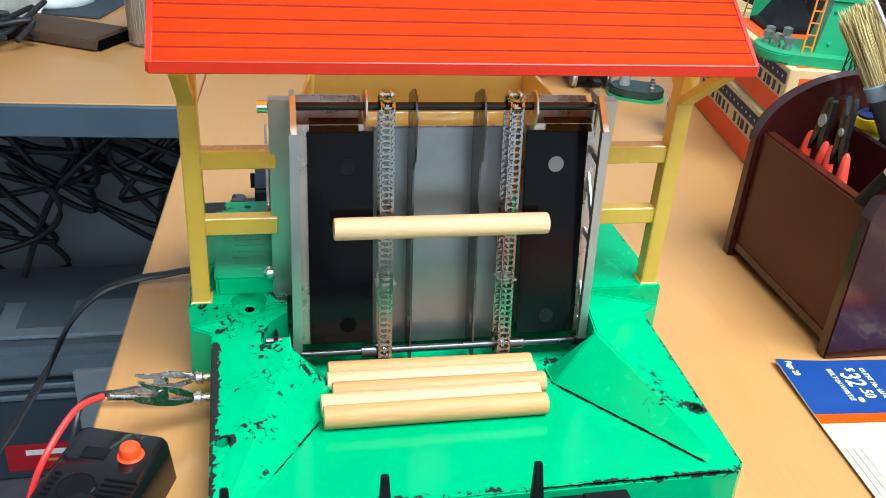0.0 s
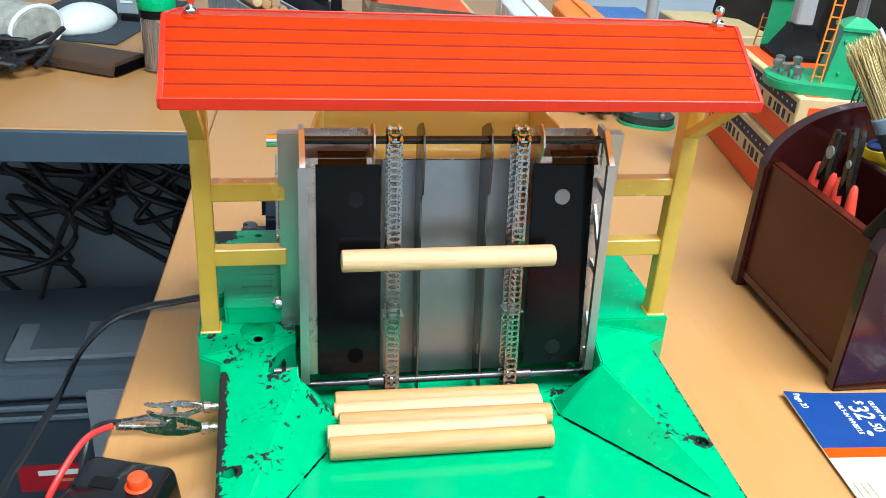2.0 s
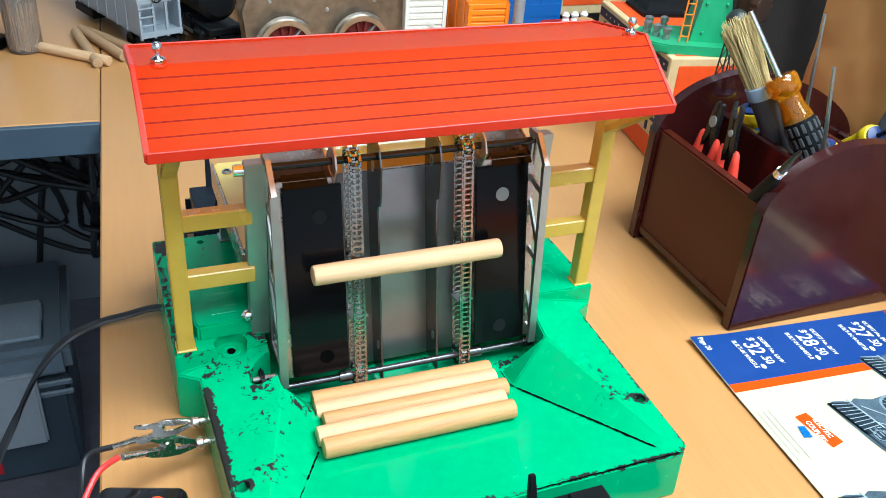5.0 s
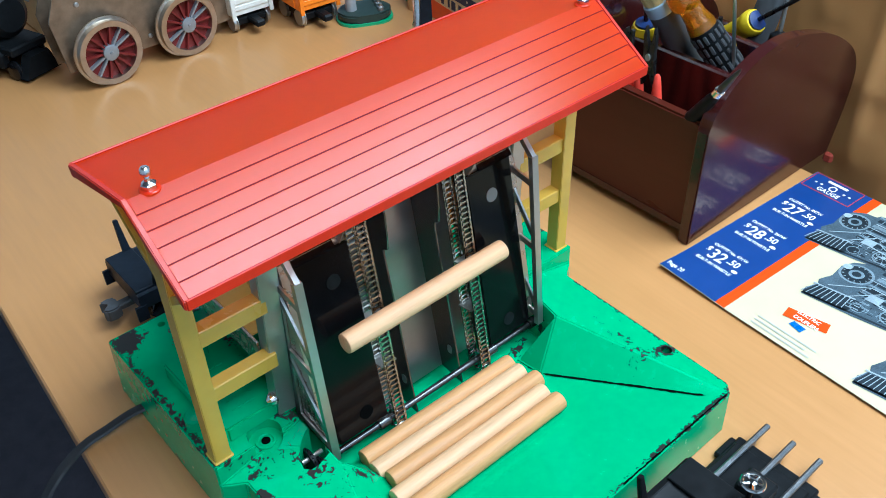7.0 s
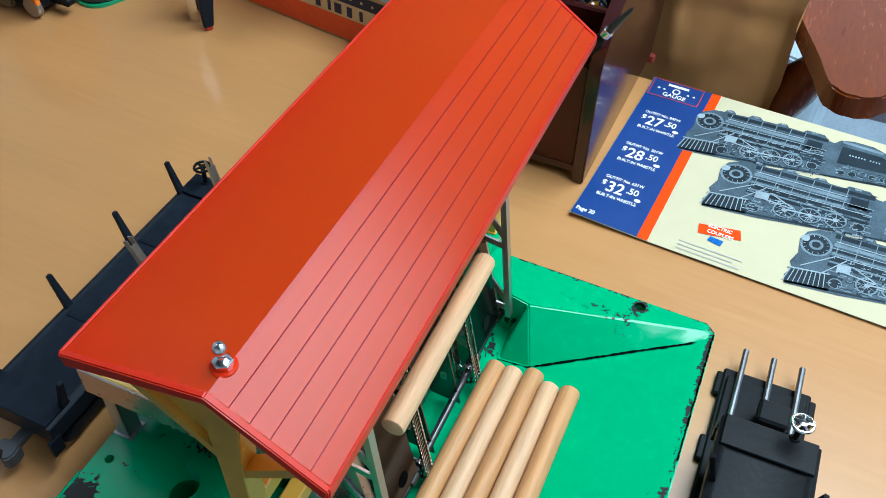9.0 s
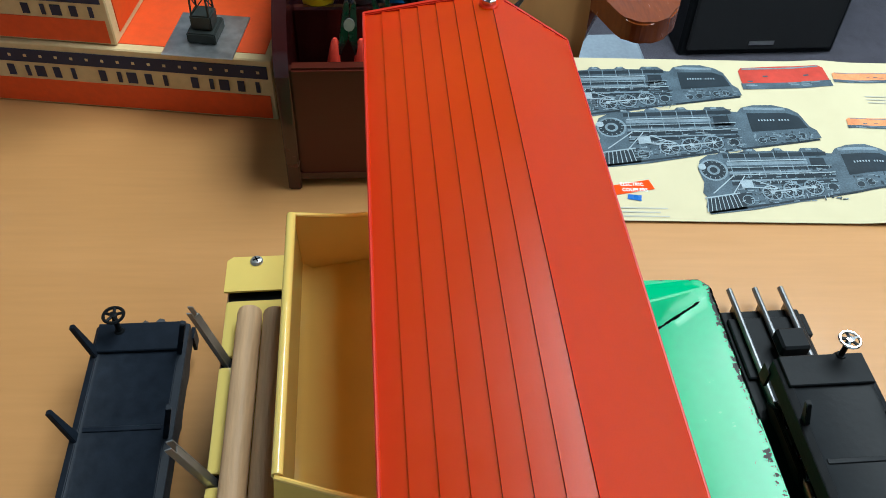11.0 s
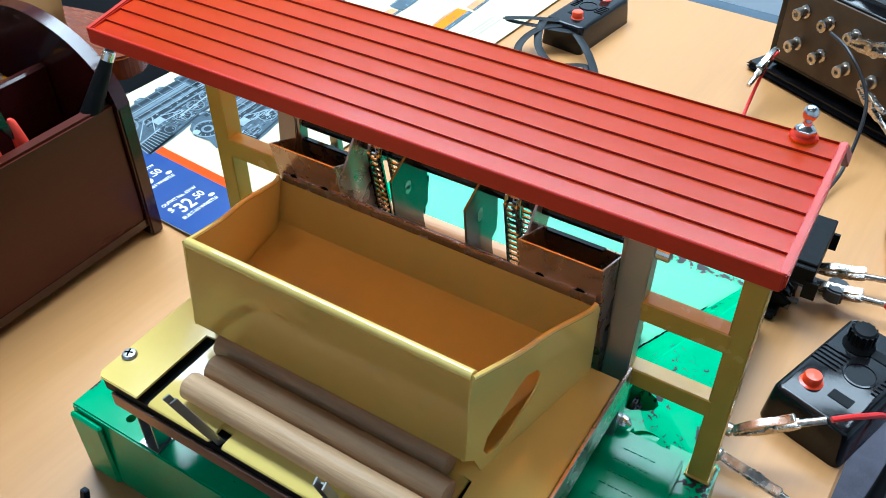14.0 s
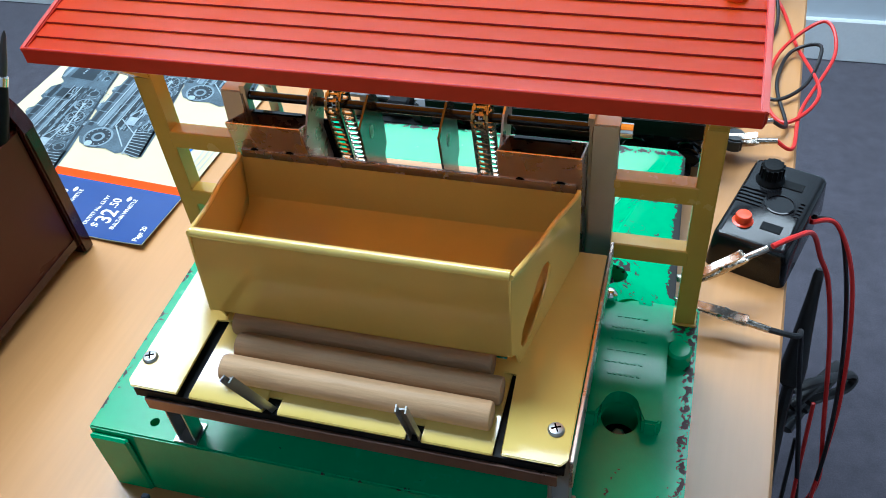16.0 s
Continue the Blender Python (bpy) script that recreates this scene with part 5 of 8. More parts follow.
    spokes(bm, (0.013, 0.038), 0.0090, 0.0108, 14, 0.0005, 0.00090)
    for x, h in ((0.026, 0.0605), (0.052, 0.0610), (0.079, 0.0605)):
        line(bm, x - 0.0012, h, x + 0.0012, h, 0.0009, 0.00092)
    for q in range(11):
        if q != 6:
            line(bm, 0.147 + q * 0.0027, 0.0388 - q * 0.00012, 0.1484 + q * 0.0027, 0.0387 - q * 0.00012, 0.0022, 0.00090 + 0.000001 * q)
    bits(bm, 60, 0.026, 0.124, -0.003, 0.034, 0.0007, 0.00100)
    flat_poly(bm, T(circle(0.003, 0.042, 0.0036)), 0.0011)
    tagged(part("pale_engraving", bm, INK_LIGHT, loco, "pale engraved highlights", smooth=0), kind="stuff")


loco_print(0.124, -0.050, 0.92, 0.08, 0.90)
loco_print(0.068, -0.086, 0.92, 0.09, 0.98)
loco_print(0.019, -0.158, 0.92, 0.08, 0.90)


def car_print(name, u0, v0, L, h, material, slope=0.06, dz=0.0004):
    """A small printed car: body, dark running gear, pale marks."""
    def T(pts):
        return [(u0 + (y + slope * x * L / h) * h, v0 - x * L) for x, y in pts]
    rnd = random.Random(int(u0 * 9000 - v0 * 1000))
    bm = bmesh.new()
    flat_poly(bm, T([(0.0, 0.1), (0.01, 0.84), (0.05, 1.0), (0.5, 1.06), (0.94, 1.0), (0.99, 0.84), (1.0, 0.1)]), dz)
    c = part(name, bm, material, catalogue, smooth=0)
    bm = bmesh.new()
    flat_poly(bm, T([(-0.01, -0.16), (-0.01, 0.16), (1.01, 0.16), (1.01, -0.16)]), dz + 0.00006)
    for k in range(3):
        x, y = rnd.uniform(0.05, 0.88), rnd.uniform(0.2, 0.6)
        flat_poly(bm, T([(x, y), (x + 0.06, y), (x + 0.06, y + 0.07), (x, y + 0.07)]), dz + 0.00007 + 0.000002 * k)
    part("wheels_picture", bm, INK_DARK, c, smooth=0)
    bm = bmesh.new()
    for k in range(8):
        x, y = rnd.uniform(0.0, 0.88), rnd.uniform(-0.14, 0.12)
        flat_poly(bm, T([(x, y), (x + 0.10, y), (x + 0.10, y + 0.06), (x, y + 0.06)]), dz + 0.00012 + 0.000002 * k)
    flat_poly(bm, T([(0.06, 0.90), (0.06, 0.97), (0.94, 0.97), (0.94, 0.90)]), dz + 0.00014)
    part("pale_marks", bm, INK_MID, c, smooth=0)


for a in (("boxcar_picture", 0.162, -0.218, 0.076, 0.026, INK_RED), ("crane_car_picture", 0.170, -0.298, 0.062, 0.012, INK_SALMON), ("tank_car_picture", 0.174, -0.362, 0.042, 0.014, INK_DARK), ("caboose_picture", 0.178, -0.406, 0.046, 0.016, INK_RED),
          ("log_car_picture", 0.108, -0.290, 0.062, 0.011, INK_SALMON), ("hopper_picture", 0.112, -0.354, 0.038, 0.015, INK_DARK), ("caboose_picture", 0.116, -0.394, 0.048, 0.016, INK_RED), ("tower_picture", 0.108, -0.450, 0.028, 0.026, INK_AMBER),
          ("boxcar_picture", 0.052, -0.345, 0.046, 0.016, INK_AMBER), ("flat_car_picture", 0.054, -0.396, 0.050, 0.010, INK_SALMON), ("gondola_picture", 0.058, -0.448, 0.048, 0.012, INK_DARK), ("caboose_picture", 0.060, -0.500, 0.050, 0.018, INK_RED)):
    car_print(*a)
bm = bmesh.new()
for u, v0, n in ((0.150, -0.318, 3), (0.090, -0.395, 4), (0.030, -0.350, 3), (0.012, -0.080, 3)):
    for k in range(n):
        flat_poly(bm, [(u - k * 0.0042, v0), (u - k * 0.0042 + 0.0012, v0), (u - k * 0.0042 + 0.0012, v0 - 0.046 + 0.006 * (k % 2)), (u - k * 0.0042, v0 - 0.046 + 0.006 * (k % 2))], 0.0004)
tagged(part("small_print", bm, INK_GREY, catalogue, "unreadable small grey print", smooth=0), kind="stuff")
bm = bmesh.new()
rnd = random.Random(3)
for u0_, n_, va, vb in ((0.186, 9, -0.486, -0.585), (0.140, 10, -0.490, -0.588), (0.044, 9, -0.490, -0.585)):
    for k in range(n_):
        u, v, end = u0_ - k * 0.0040, va, vb + rnd.uniform(0, 0.022)
        while v > end:
            L = rnd.uniform(0.012, 0.040)
            flat_poly(bm, [(u, v), (u + 0.0035, v), (u + 0.0035, max(end, v - L)), (u, max(end, v - L))], 0.0004)
            v -= L + 0.0008
tagged(part("small_print", bm, INK_AMBER, catalogue, "unreadable amber print", smooth=0), kind="stuff")


def page_text(body, u, v, size, material=INK_WHITE, lab=""):
    m = Matrix(((0, 1, 0, u), (-0.80, 0, 0, v), (0, 0, 1, page_z(u, v) + 0.0006), (0, 0, 0, 1)))
    return text_mesh(body, size, m, material, catalogue, "lettering", lab)


for u, num, price in ((0.136, "847W", "27"), (0.088, "261W", "28"), (0.042, "631W", "32")):
    page_text("OUTFIT No. " + num, u + 0.0115, -0.0245, 0.0047)
    page_text("$", u + 0.0030, -0.0108, 0.0095)
    page_text(price, u, -0.0205, 0.0175)
    page_text(".50", u + 0.0022, -0.0338, 0.0098)
    page_text("BUILT-IN WHISTLE", u - 0.0105, -0.0250, 0.0047)
    bm = bmesh.new()
    flat_poly(bm, [(u - 0.0052 + 0.0018 * math.cos(a), -0.0400 + 0.0026 * math.sin(a)) for a in [2 * math.pi * i / 10 for i in range(10)]], 0.0006)
    part("print_mark", bm, INK_WHITE, catalogue, smooth=0)
page_text("Page 20", 0.0075, -0.0095, 0.0058)
page_text("GAUGE", 0.1785, -0.0240, 0.0075)
page_text("O", 0.1855, -0.0240, 0.0110)
bm = bmesh.new()
for u, v, L, w in ((0.1935, -0.0150, 0.018, 0.0032),):
    flat_poly(bm, [(u - w / 2, v), (u + w / 2, v), (u + w / 2, v - L), (u - w / 2, v - L)], 0.0006)
for v in (-0.0085, -0.0135, -0.0345, -0.0395):
    flat_poly(bm, [(0.1855 + (0.0016 if k % 2 == 0 else 0.0007) * math.cos(math.pi * k / 5), v + (0.0016 if k % 2 == 0 else 0.0007) * math.sin(math.pi * k / 5)) for k in range(10)], 0.0006)
part("title_bar", bm, INK_WHITE, catalogue, "white title bar and stars", smooth=0)
bm = bmesh.new()
for p, q in (((0.1985, -0.002), (0.1985, -0.0455)), ((0.1735, -0.002), (0.1735, -0.0455)), ((0.1985, -0.002), (0.1735, -0.002)), ((0.1985, -0.0455), (0.1735, -0.0455))):
    flat_poly(bm, stroke(p, q, 0.0005), 0.0006)
part("title_frame", bm, INK_ORANGE, catalogue, smooth=0)
bm = bmesh.new()
flat_poly(bm, [(0.026, -0.090), (0.036, -0.088), (0.043, -0.117), (0.033, -0.120)], 0.0005)
part("coupler_notice", bm, INK_ORANGE, catalogue, "small orange notice", smooth=0)
page_text("ELECTRIC", 0.0375, -0.1035, 0.0050)
page_text("COUPLERS", 0.0315, -0.1050, 0.0050)
bm = bmesh.new()
flat_poly(bm, [(0.022, -0.098), (0.027, -0.099), (0.026, -0.109), (0.020, -0.108)], 0.0005)
part("button_picture", bm, BLUE_PL, catalogue, smooth=0)

# ---- flat cars and track ----


def stake_bm(h=0.027):
    bm = bmesh.new()
    prism(bm, [(-0.0030, 0.0), (0.0030, 0.0), (0.0016, h), (-0.0016, h)], 1, -0.0014, 0.0014, bevel=0.0004)
    return bm


def truck(parent, x, mt):
    bm = bmesh.new()
    for s in (-1, 1):
        prism(bm, [(x - 0.028, 0.010), (x - 0.020, 0.016), (x + 0.020, 0.016), (x + 0.028, 0.010), (x + 0.018, 0.006), (x + 0.008, 0.009), (x - 0.008, 0.009), (x - 0.018, 0.006)], 1, s * 0.0215 - 0.0015, s * 0.0215 + 0.0015, bevel=0.0005)
    box(bm, x - 0.005, x + 0.005, -0.0215, 0.0215, 0.012, 0.018)
    tr = part("truck", bm, mt, parent)
    for dx in (-0.018, 0.018):
        for s in (-1, 1):
            bm = bmesh.new()
            lathe(bm, [(0.0085, -0.0035), (0.0088, -0.0030), (0.0088, 0.0010), (0.0100, 0.0015), (0.0100, 0.0028), (0.0060, 0.0032)], m=pose(x + dx, s * 0.0165, 0.0100, 90 * s, 0, 0), seg=18)
            part("wheel", bm, BLACK_GLOSS, tr)


def flat_car(at, turn, label, x0, x1, brake_x=None, stakes=(), mt=BLACK_BLUE, lift=0.0, wheel=None, stake_h=0.027):
    t = thing("flat_car", label, "toy flat car", "flat cars", at=at, turn=turn)
    w = 0.0265
    z = 0.0225 + lift
    bm = bmesh.new()
    prism(bm, [(-w, z), (-w, z + 0.0125), (-w + 0.0040, z + 0.0140), (-w + 0.0065, z + 0.0130), (w - 0.0065, z + 0.0130), (w - 0.0040, z + 0.0140), (w, z + 0.0125), (w, z), (w - 0.003, z + 0.001), (-w + 0.003, z + 0.001)], 0, x0, x1, bevel=0.0004)
    body = part("body", bm, mt, t, "black moulded flat car body")
    for x in [x0 + (x1 - x0) * k / 3 for k in (1, 2)]:
        part("cross_rib", B(x - 0.0015, x + 0.0015, -w + 0.006, w - 0.006, z + 0.0128, z + 0.0138, bevel=0.0003), mt, body)
    for xx in (x0, x1):
        sg = 1 if xx == x1 else -1
        part("end_step", B(min(xx - sg * 0.020, xx), max(xx - sg * 0.020, xx), -w + 0.002, w - 0.002, z + 0.0130, z + 0.0155, bevel=0.0005), mt, body)
        for yy in (-w, w):
            part("step", B(xx - 0.004, xx + 0.004, yy - 0.001, yy + 0.001, z - 0.008, z + 0.004), mt, body)
    for x, s in stakes:
        bm = stake_bm(stake_h)
        bmesh.ops.transform(bm, verts=bm.verts[:], matrix=pose(x, s * (w - 0.0035), z + 0.0125, s * -14, 0, 0))
        part("stake", bm, mt, t, "tapered black stake")
    for x in (x0 + 0.035, x1 - 0.035):
        truck(t, x, mt)
    for xx, sg in ((x0, -1), (x1, 1)):
        bm = bmesh.new()
        box(bm, min(xx + sg * 0.009, xx - sg * 0.006), max(xx + sg * 0.009, xx - sg * 0.006), -0.0035, 0.0035, 0.0110, 0.0165, bevel=0.0012)
        knuckle = [(0.007, -0.0060), (0.012, -0.0078), (0.0175, -0.0068), (0.0195, -0.0035), (0.0180, -0.0012), (0.0150, -0.0022), (0.0128, -0.0008), (0.0128, 0.0022), (0.0150, 0.0040), (0.0185, 0.0044), (0.0175, 0.0072), (0.0120, 0.0080), (0.0070, 0.0060)]
        prism(bm, [(xx + sg * a, b) for a, b in knuckle], 2, 0.0085, 0.0185, bevel=0.0012)
        part("coupler", bm, GREY_RUBBER, t, "dark cast knuckle coupler")
    for bx, by in (brake_x or ()):
        bm = bmesh.new()
        rod(bm, (bx, by, z + 0.012), (bx, by, z + 0.030), 0.0016, seg=10)
        lathe(bm, [(0.0040, 0.0), (0.0036, 0.0020), (0.0024, 0.0040)], at=(bx, by, z + 0.0125), seg=10)
        post = part("brake_post", bm, BLACK, t)
        bm = bmesh.new()
        n = 20
        tube(bm, [Vector((bx + 0.0056 * math.cos(2 * math.pi * i / n), by + 0.0056 * math.sin(2 * math.pi * i / n), z + 0.0300)) for i in range(n + 1)], 0.0010, seg=6)
        for a in range(5):
            g = 2 * math.pi * a / 5
            rod(bm, (bx, by, z + 0.0302), (bx + 0.0055 * math.cos(g), by + 0.0055 * math.sin(g), z + 0.0300), 0.0009, seg=6)
        lathe(bm, [(0.0020, -0.001), (0.0022, 0.0010), (0.0008, 0.0014)], at=(bx, by, z + 0.0300), seg=10)
        part("brake_wheel", bm, wheel or CHROME, post, "spoked brake wheel")
    return t


flat_car((-0.0010, 0.1915, 0), (0, 0, -0.4), "black log flat car with stakes on the table", -0.1040, 0.1040, stakes=[(x, s) for x in (-0.088, -0.030, 0.030, 0.084) for s in (-1, 1)], brake_x=[(0.0980, 0.012)], wheel=BLACK)
front_car = flat_car((-0.0480, -0.1925, 0), (0, 0, 0), "black log flat car on a straight track piece", -0.0960, 0.1000, stakes=[(x, s) for x in (-0.0695, -0.006, 0.0590) for s in (-1, 1)], stake_h=0.020, brake_x=[(0.0985, -0.0115)], mt=BLACK, lift=0.008)
RAIL_STEEL = mat("dull_rail_steel", (0.20, 0.205, 0.21), 0.38, 0.9, var=0.2, bump=0.05)
track = thing("track", "straight three-rail toy track piece with dark ties", "toy track", at=(-0.0330, -0.1905, 0))
for y in (-0.0172, 0.0, 0.0172):
    bm = bmesh.new()
    tube(bm, [Vector((-0.107, y, 0.0115)), Vector((0.163, y, 0.0115))], 0.0019, seg=10)
    box(bm, -0.103, 0.152, y - 0.0006, y + 0.0006, 0.003, 0.011)
    part("rail", bm, RAIL_STEEL, track, "dull grey steel tube rail")
for x in (-0.088, -0.03, 0.03, 0.088, 0.138):
    part("tie", B(x - 0.009, x + 0.009, -0.030, 0.030, 0.0, 0.0045, bevel=0.001), BLACK, track)
part("roadbed", B(-0.098, 0.150, -0.0265, 0.0265, 0.0, 0.0058, bevel=0.0012), BLACK, track, "black moulded roadbed")
bm = bmesh.new()
box(bm, 0.096, 0.142, -0.024, 0.024, 0.0062, 0.0085, bevel=0.0008)
box(bm, 0.106, 0.122, -0.014, 0.004, 0.0140, 0.0235, bevel=0.0015)
box(bm, 0.102, 0.126, -0.008, -0.002, 0.0085, 0.0140)
part("uncoupler_box", bm, BLACK, track, "black moulded uncoupler box")


# ---- controllers, clips and wires ----
def controller(at, turn, label, L=0.098, w=0.0255, h=0.027, knob=True, button=(0, 0), knob_at=(0, 0), emblem=(0, 0)):
    t = thing("controller", label, "toy controller", "controllers", at=at, turn=turn)
    prof = []
    bm = bmesh.new()
    rows = []
    for z, ins in ((0.0, 0.0), (h * 0.55, 0.0010), (h * 0.88, 0.0018), (h * 0.96, 0.0026), (h, 0.0044)):
        rows.append([(x, y, z) for x, y in rounded(-w + ins, w - ins, -L / 2 + ins, L / 2 - ins, 0.0045)])
    g = [[bm.verts.new(p) for p in r] for r in rows]
    for a, b in zip(g, g[1:]):
        for i in range(len(a)):
            bm.faces.new((a[i], a[(i + 1) % len(a)], b[(i + 1) % len(a)], b[i]))
    bm.faces.new(g[0][::-1])
    bm.faces.new(g[-1])
    case = part("case", bm, BLACK_GLOSS, t, "glossy black moulded case", smooth=50)
    ex, ey = emblem
    for k in range(5):
        y = ey - 0.0066 + k * 0.0033
        for xa, xb in ((-w + 0.006, ex - 0.0098), (ex + 0.0098, w - 0.0030)):
            part("grille_rib", B(xa, xb, y - 0.0009, y + 0.0009, h - 0.0016 if xb > w - 0.001 else h - 0.0004, h + 0.0007, bevel=0.0005, seg=2), BLACK_GLOSS, case)
    bm = bmesh.new()
    lathe(bm, [(0.0090, 0.0), (0.0090, 0.0008), (0.0080, 0.0010), (0.0078, 0.0004), (0.0, 0.0004)], at=(ex, ey, h - 0.0002))
    part("round_emblem", bm, BLACK_GLOSS, case)
    for y in (ey + 0.022, ey - 0.020):
        part("label_plate", B(ex - 0.008, ex + 0.004, y - 0.0035, y + 0.0035, h - 0.0002, h + 0.0005, bevel=0.0002), BLACK, case)
    bm = bmesh.new()
    lathe(bm, [(0.0060, 0.0), (0.0062, 0.0006), (0.0054, 0.0010), (0.0048, 0.0012), (0.0048, 0.0050), (0.0042, 0.0060), (0.0, 0.0064)], at=(*button, h - 0.0004))
    part("button", bm, BUTTON, t, "orange push button")
    if knob:
        bm = bmesh.new()
        lathe(bm, [(0.0084, 0.0), (0.0088, 0.001), (0.0078, 0.003), (0.0068, 0.005), (0.0066, 0.0115), (0.0056, 0.0128), (0.0, 0.0132)], at=(*knob_at, h - 0.0004), seg=20)
        kn = part("knob", bm, BLACK, t, "black ribbed knob")
        for k in range(14):
            a = 2 * math.pi * k / 14
            part("knob_rib", B(-0.0006, 0.0006, -0.0006, 0.0006, 0.005, 0.0125, m=pose(knob_at[0] + 0.0067 * math.cos(a), knob_at[1] + 0.0067 * math.sin(a), h - 0.0012)), BLACK, kn)
    return t


controller((-0.1797, -0.1177, 0), (0, 0, -18), "glossy black controller with orange button and knob", L=0.083, w=0.0240, h=0.0255, button=(0.0100, 0.0230), knob_at=(0.0080, -0.0205), emblem=(-0.0045, -0.0005))
c2 = controller((0.1290, -0.4500, 0), (0, 0, 173), "glossy black controller with two orange buttons", L=0.088, w=0.0215, h=0.0250, knob=False, button=(0.0045, 0.0255), emblem=(0, 0.001))
bm = bmesh.new()
lathe(bm, [(0.0060, 0.0), (0.0055, 0.0010), (0.0050, 0.0012), (0.0050, 0.0055), (0.0044, 0.0066), (0.0, 0.0070)], at=(0.0045, -0.0255, 0.0246))
part("button", bm, BUTTON, c2, "orange push button")


CLIP_STEEL = mat("dull_nickel", (0.50, 0.46, 0.41), 0.26, 1.0, var=0.25, scale=120, bump=0.05)


def clip(at, turn, lab):
    """The tip of the jaws at `at`, the body running along local x."""
    t = thing("alligator_clip", lab, "wire clip", "alligator clips", at=at)
    t.matrix_world = (turn if isinstance(turn, Matrix) else pose(0, 0, 0, *turn)) @ Matrix.Scale(0.92, 4)
    t.matrix_world.translation = at
    t.matrix_world = Matrix.Translation(at) @ t.matrix_world.to_3x3().to_4x4()
    for s in (-1, 1):
        bm = bmesh.new()
        if s < 0:
            prism(bm, [(0.0, -0.0004), (0.0004, -0.0022), (0.012, -0.0046), (0.022, -0.0050), (0.032, -0.0034), (0.036, -0.0022), (0.036, 0.0006), (0.026, 0.0004), (0.018, -0.0006), (0.012, -0.0018)], 1, -0.0026, 0.0026, bevel=0.0005)
            rod(bm, (0.034, 0, -0.0008), (0.049, 0, -0.0008), 0.0023, 0.0021, seg=12)
        else:
            prism(bm, [(0.0, 0.0004), (0.0004, 0.0022), (0.010, 0.0052), (0.016, 0.0066), (0.022, 0.0060), (0.030, 0.0066), (0.0335, 0.0085), (0.0345, 0.0070), (0.030, 0.0048), (0.024, 0.0036), (0.018, 0.0034), (0.012, 0.0022)], 1, -0.0024, 0.0024, bevel=0.0005)
        for k in range(6):
            x = 0.0008 + k * 0.0020
            h = s * (0.0004 + 0.0011 * k / 4)
            prism(bm, [(x, h + s * 0.0005), (x + 0.0010, h - s * 0.0006), (x + 0.0020, h + s * 0.0005)], 1, -0.0022, 0.0022)
        part("jaw", bm, CLIP_STEEL, t, "nickel toothed jaw")
    bm = bmesh.new()
    rod(bm, (0.0205, -0.0034, 0.0008), (0.0205, 0.0034, 0.0008), 0.0036, seg=16)
    part("hinge", bm, CLIP_STEEL, t)


for y in (-0.0333, -0.0510):
    bm = bmesh.new()
    lathe(bm, [(0.0022, 0.0), (0.0024, 0.0005), (0.0024, 0.0052), (0.0036, 0.0056), (0.0036, 0.0088), (0.0028, 0.0096)], m=pose(-0.1284, y, 0.0190, 0, -90, 0), seg=16)
    part("terminal_post", bm, CLIP_STEEL, loader, "bright terminal post")


def toward(a, b, spin):
    """A turn whose x axis runs from a to b."""
    return (Vector(b) - Vector(a)).to_track_quat("X", "Z").to_matrix().to_4x4() @ Matrix.Rotation(radians(spin), 4, "X")


clip((-0.1375, -0.0333, 0.0193), toward((-0.139, -0.0333, 0.0193), (-0.1890, -0.0295, 0.0088), 30), "nickel alligator clip on the base terminal")
clip((-0.1375, -0.0505, 0.0193), toward((-0.139, -0.0510, 0.0193), (-0.1810, -0.0690, 0.0382), 15), "nickel alligator clip with red wire on the base terminal")


def cable(name, pts, r, material, label, steps=10, flat=1.0, cat="cable", grp="cables"):
    bm = bmesh.new()
    tube(bm, spline(pts, steps), r, seg=8, flat=flat)
    return tagged(part(name, bm, material), label, cat, grp)


cable("wire", [(-0.1780, -0.0677, 0.0370), (-0.190, -0.0780, 0.0365), (-0.2030, -0.0985, 0.0220), (-0.2130, -0.1080, -0.0050), (-0.2230, -0.1120, -0.0300), (-0.234, -0.106, -0.0780), (-0.245, -0.092, -0.15), (-0.252, -0.080, -0.20), (-0.247, -0.073, -0.225)], 0.0016, WIRE_RED, "red insulated wire from a clip, hanging over the table edge", grp="wires")
cable("wire", [(-0.1808, -0.0301, 0.0098), (-0.1960, -0.0310, 0.0065), (-0.2010, -0.0450, -0.006), (-0.209, -0.058, -0.05), (-0.224, -0.066, -0.13), (-0.236, -0.066, -0.20), (-0.239, -0.064, -0.228)], 0.0017, RUBBER, "black insulated wire from a clip, hanging over the table edge", grp="wires")
cable("cord", [(-0.1400, 0.0950, 0.012), (-0.150, 0.0970, 0.011), (-0.165, 0.0985, 0.0075), (-0.183, 0.0980, 0.0050), (-0.205, 0.0880, 0.002), (-0.225, 0.0825, -0.017), (-0.245, 0.0860, -0.056), (-0.265, 0.0670, -0.085), (-0.284, 0.045, -0.12), (-0.30, 0.00, -0.24), (-0.31, -0.04, -0.42), (-0.33, -0.06, -0.72)], 0.0036, RUBBER, "flat black power cord running over the table edge", flat=0.5)
cable("wire", [(-0.184, -0.196, 0.0135), (-0.196, -0.200, 0.006), (-0.203, -0.250, 0.003), (-0.226, -0.312, 0.012), (-0.218, -0.345, 0.02), (-0.188, -0.320, 0.006), (-0.178, -0.262, 0.003), (-0.192, -0.232, 0.003), (-0.214, -0.262, 0.01), (-0.200, -0.335, 0.004), (-0.190, -0.39, 0.004), (-0.170, -0.418, 0.02), (-0.150, -0.432, 0.040)], 0.0014, WIRE_RED, "red insulated wire looped on the table", grp="wires")
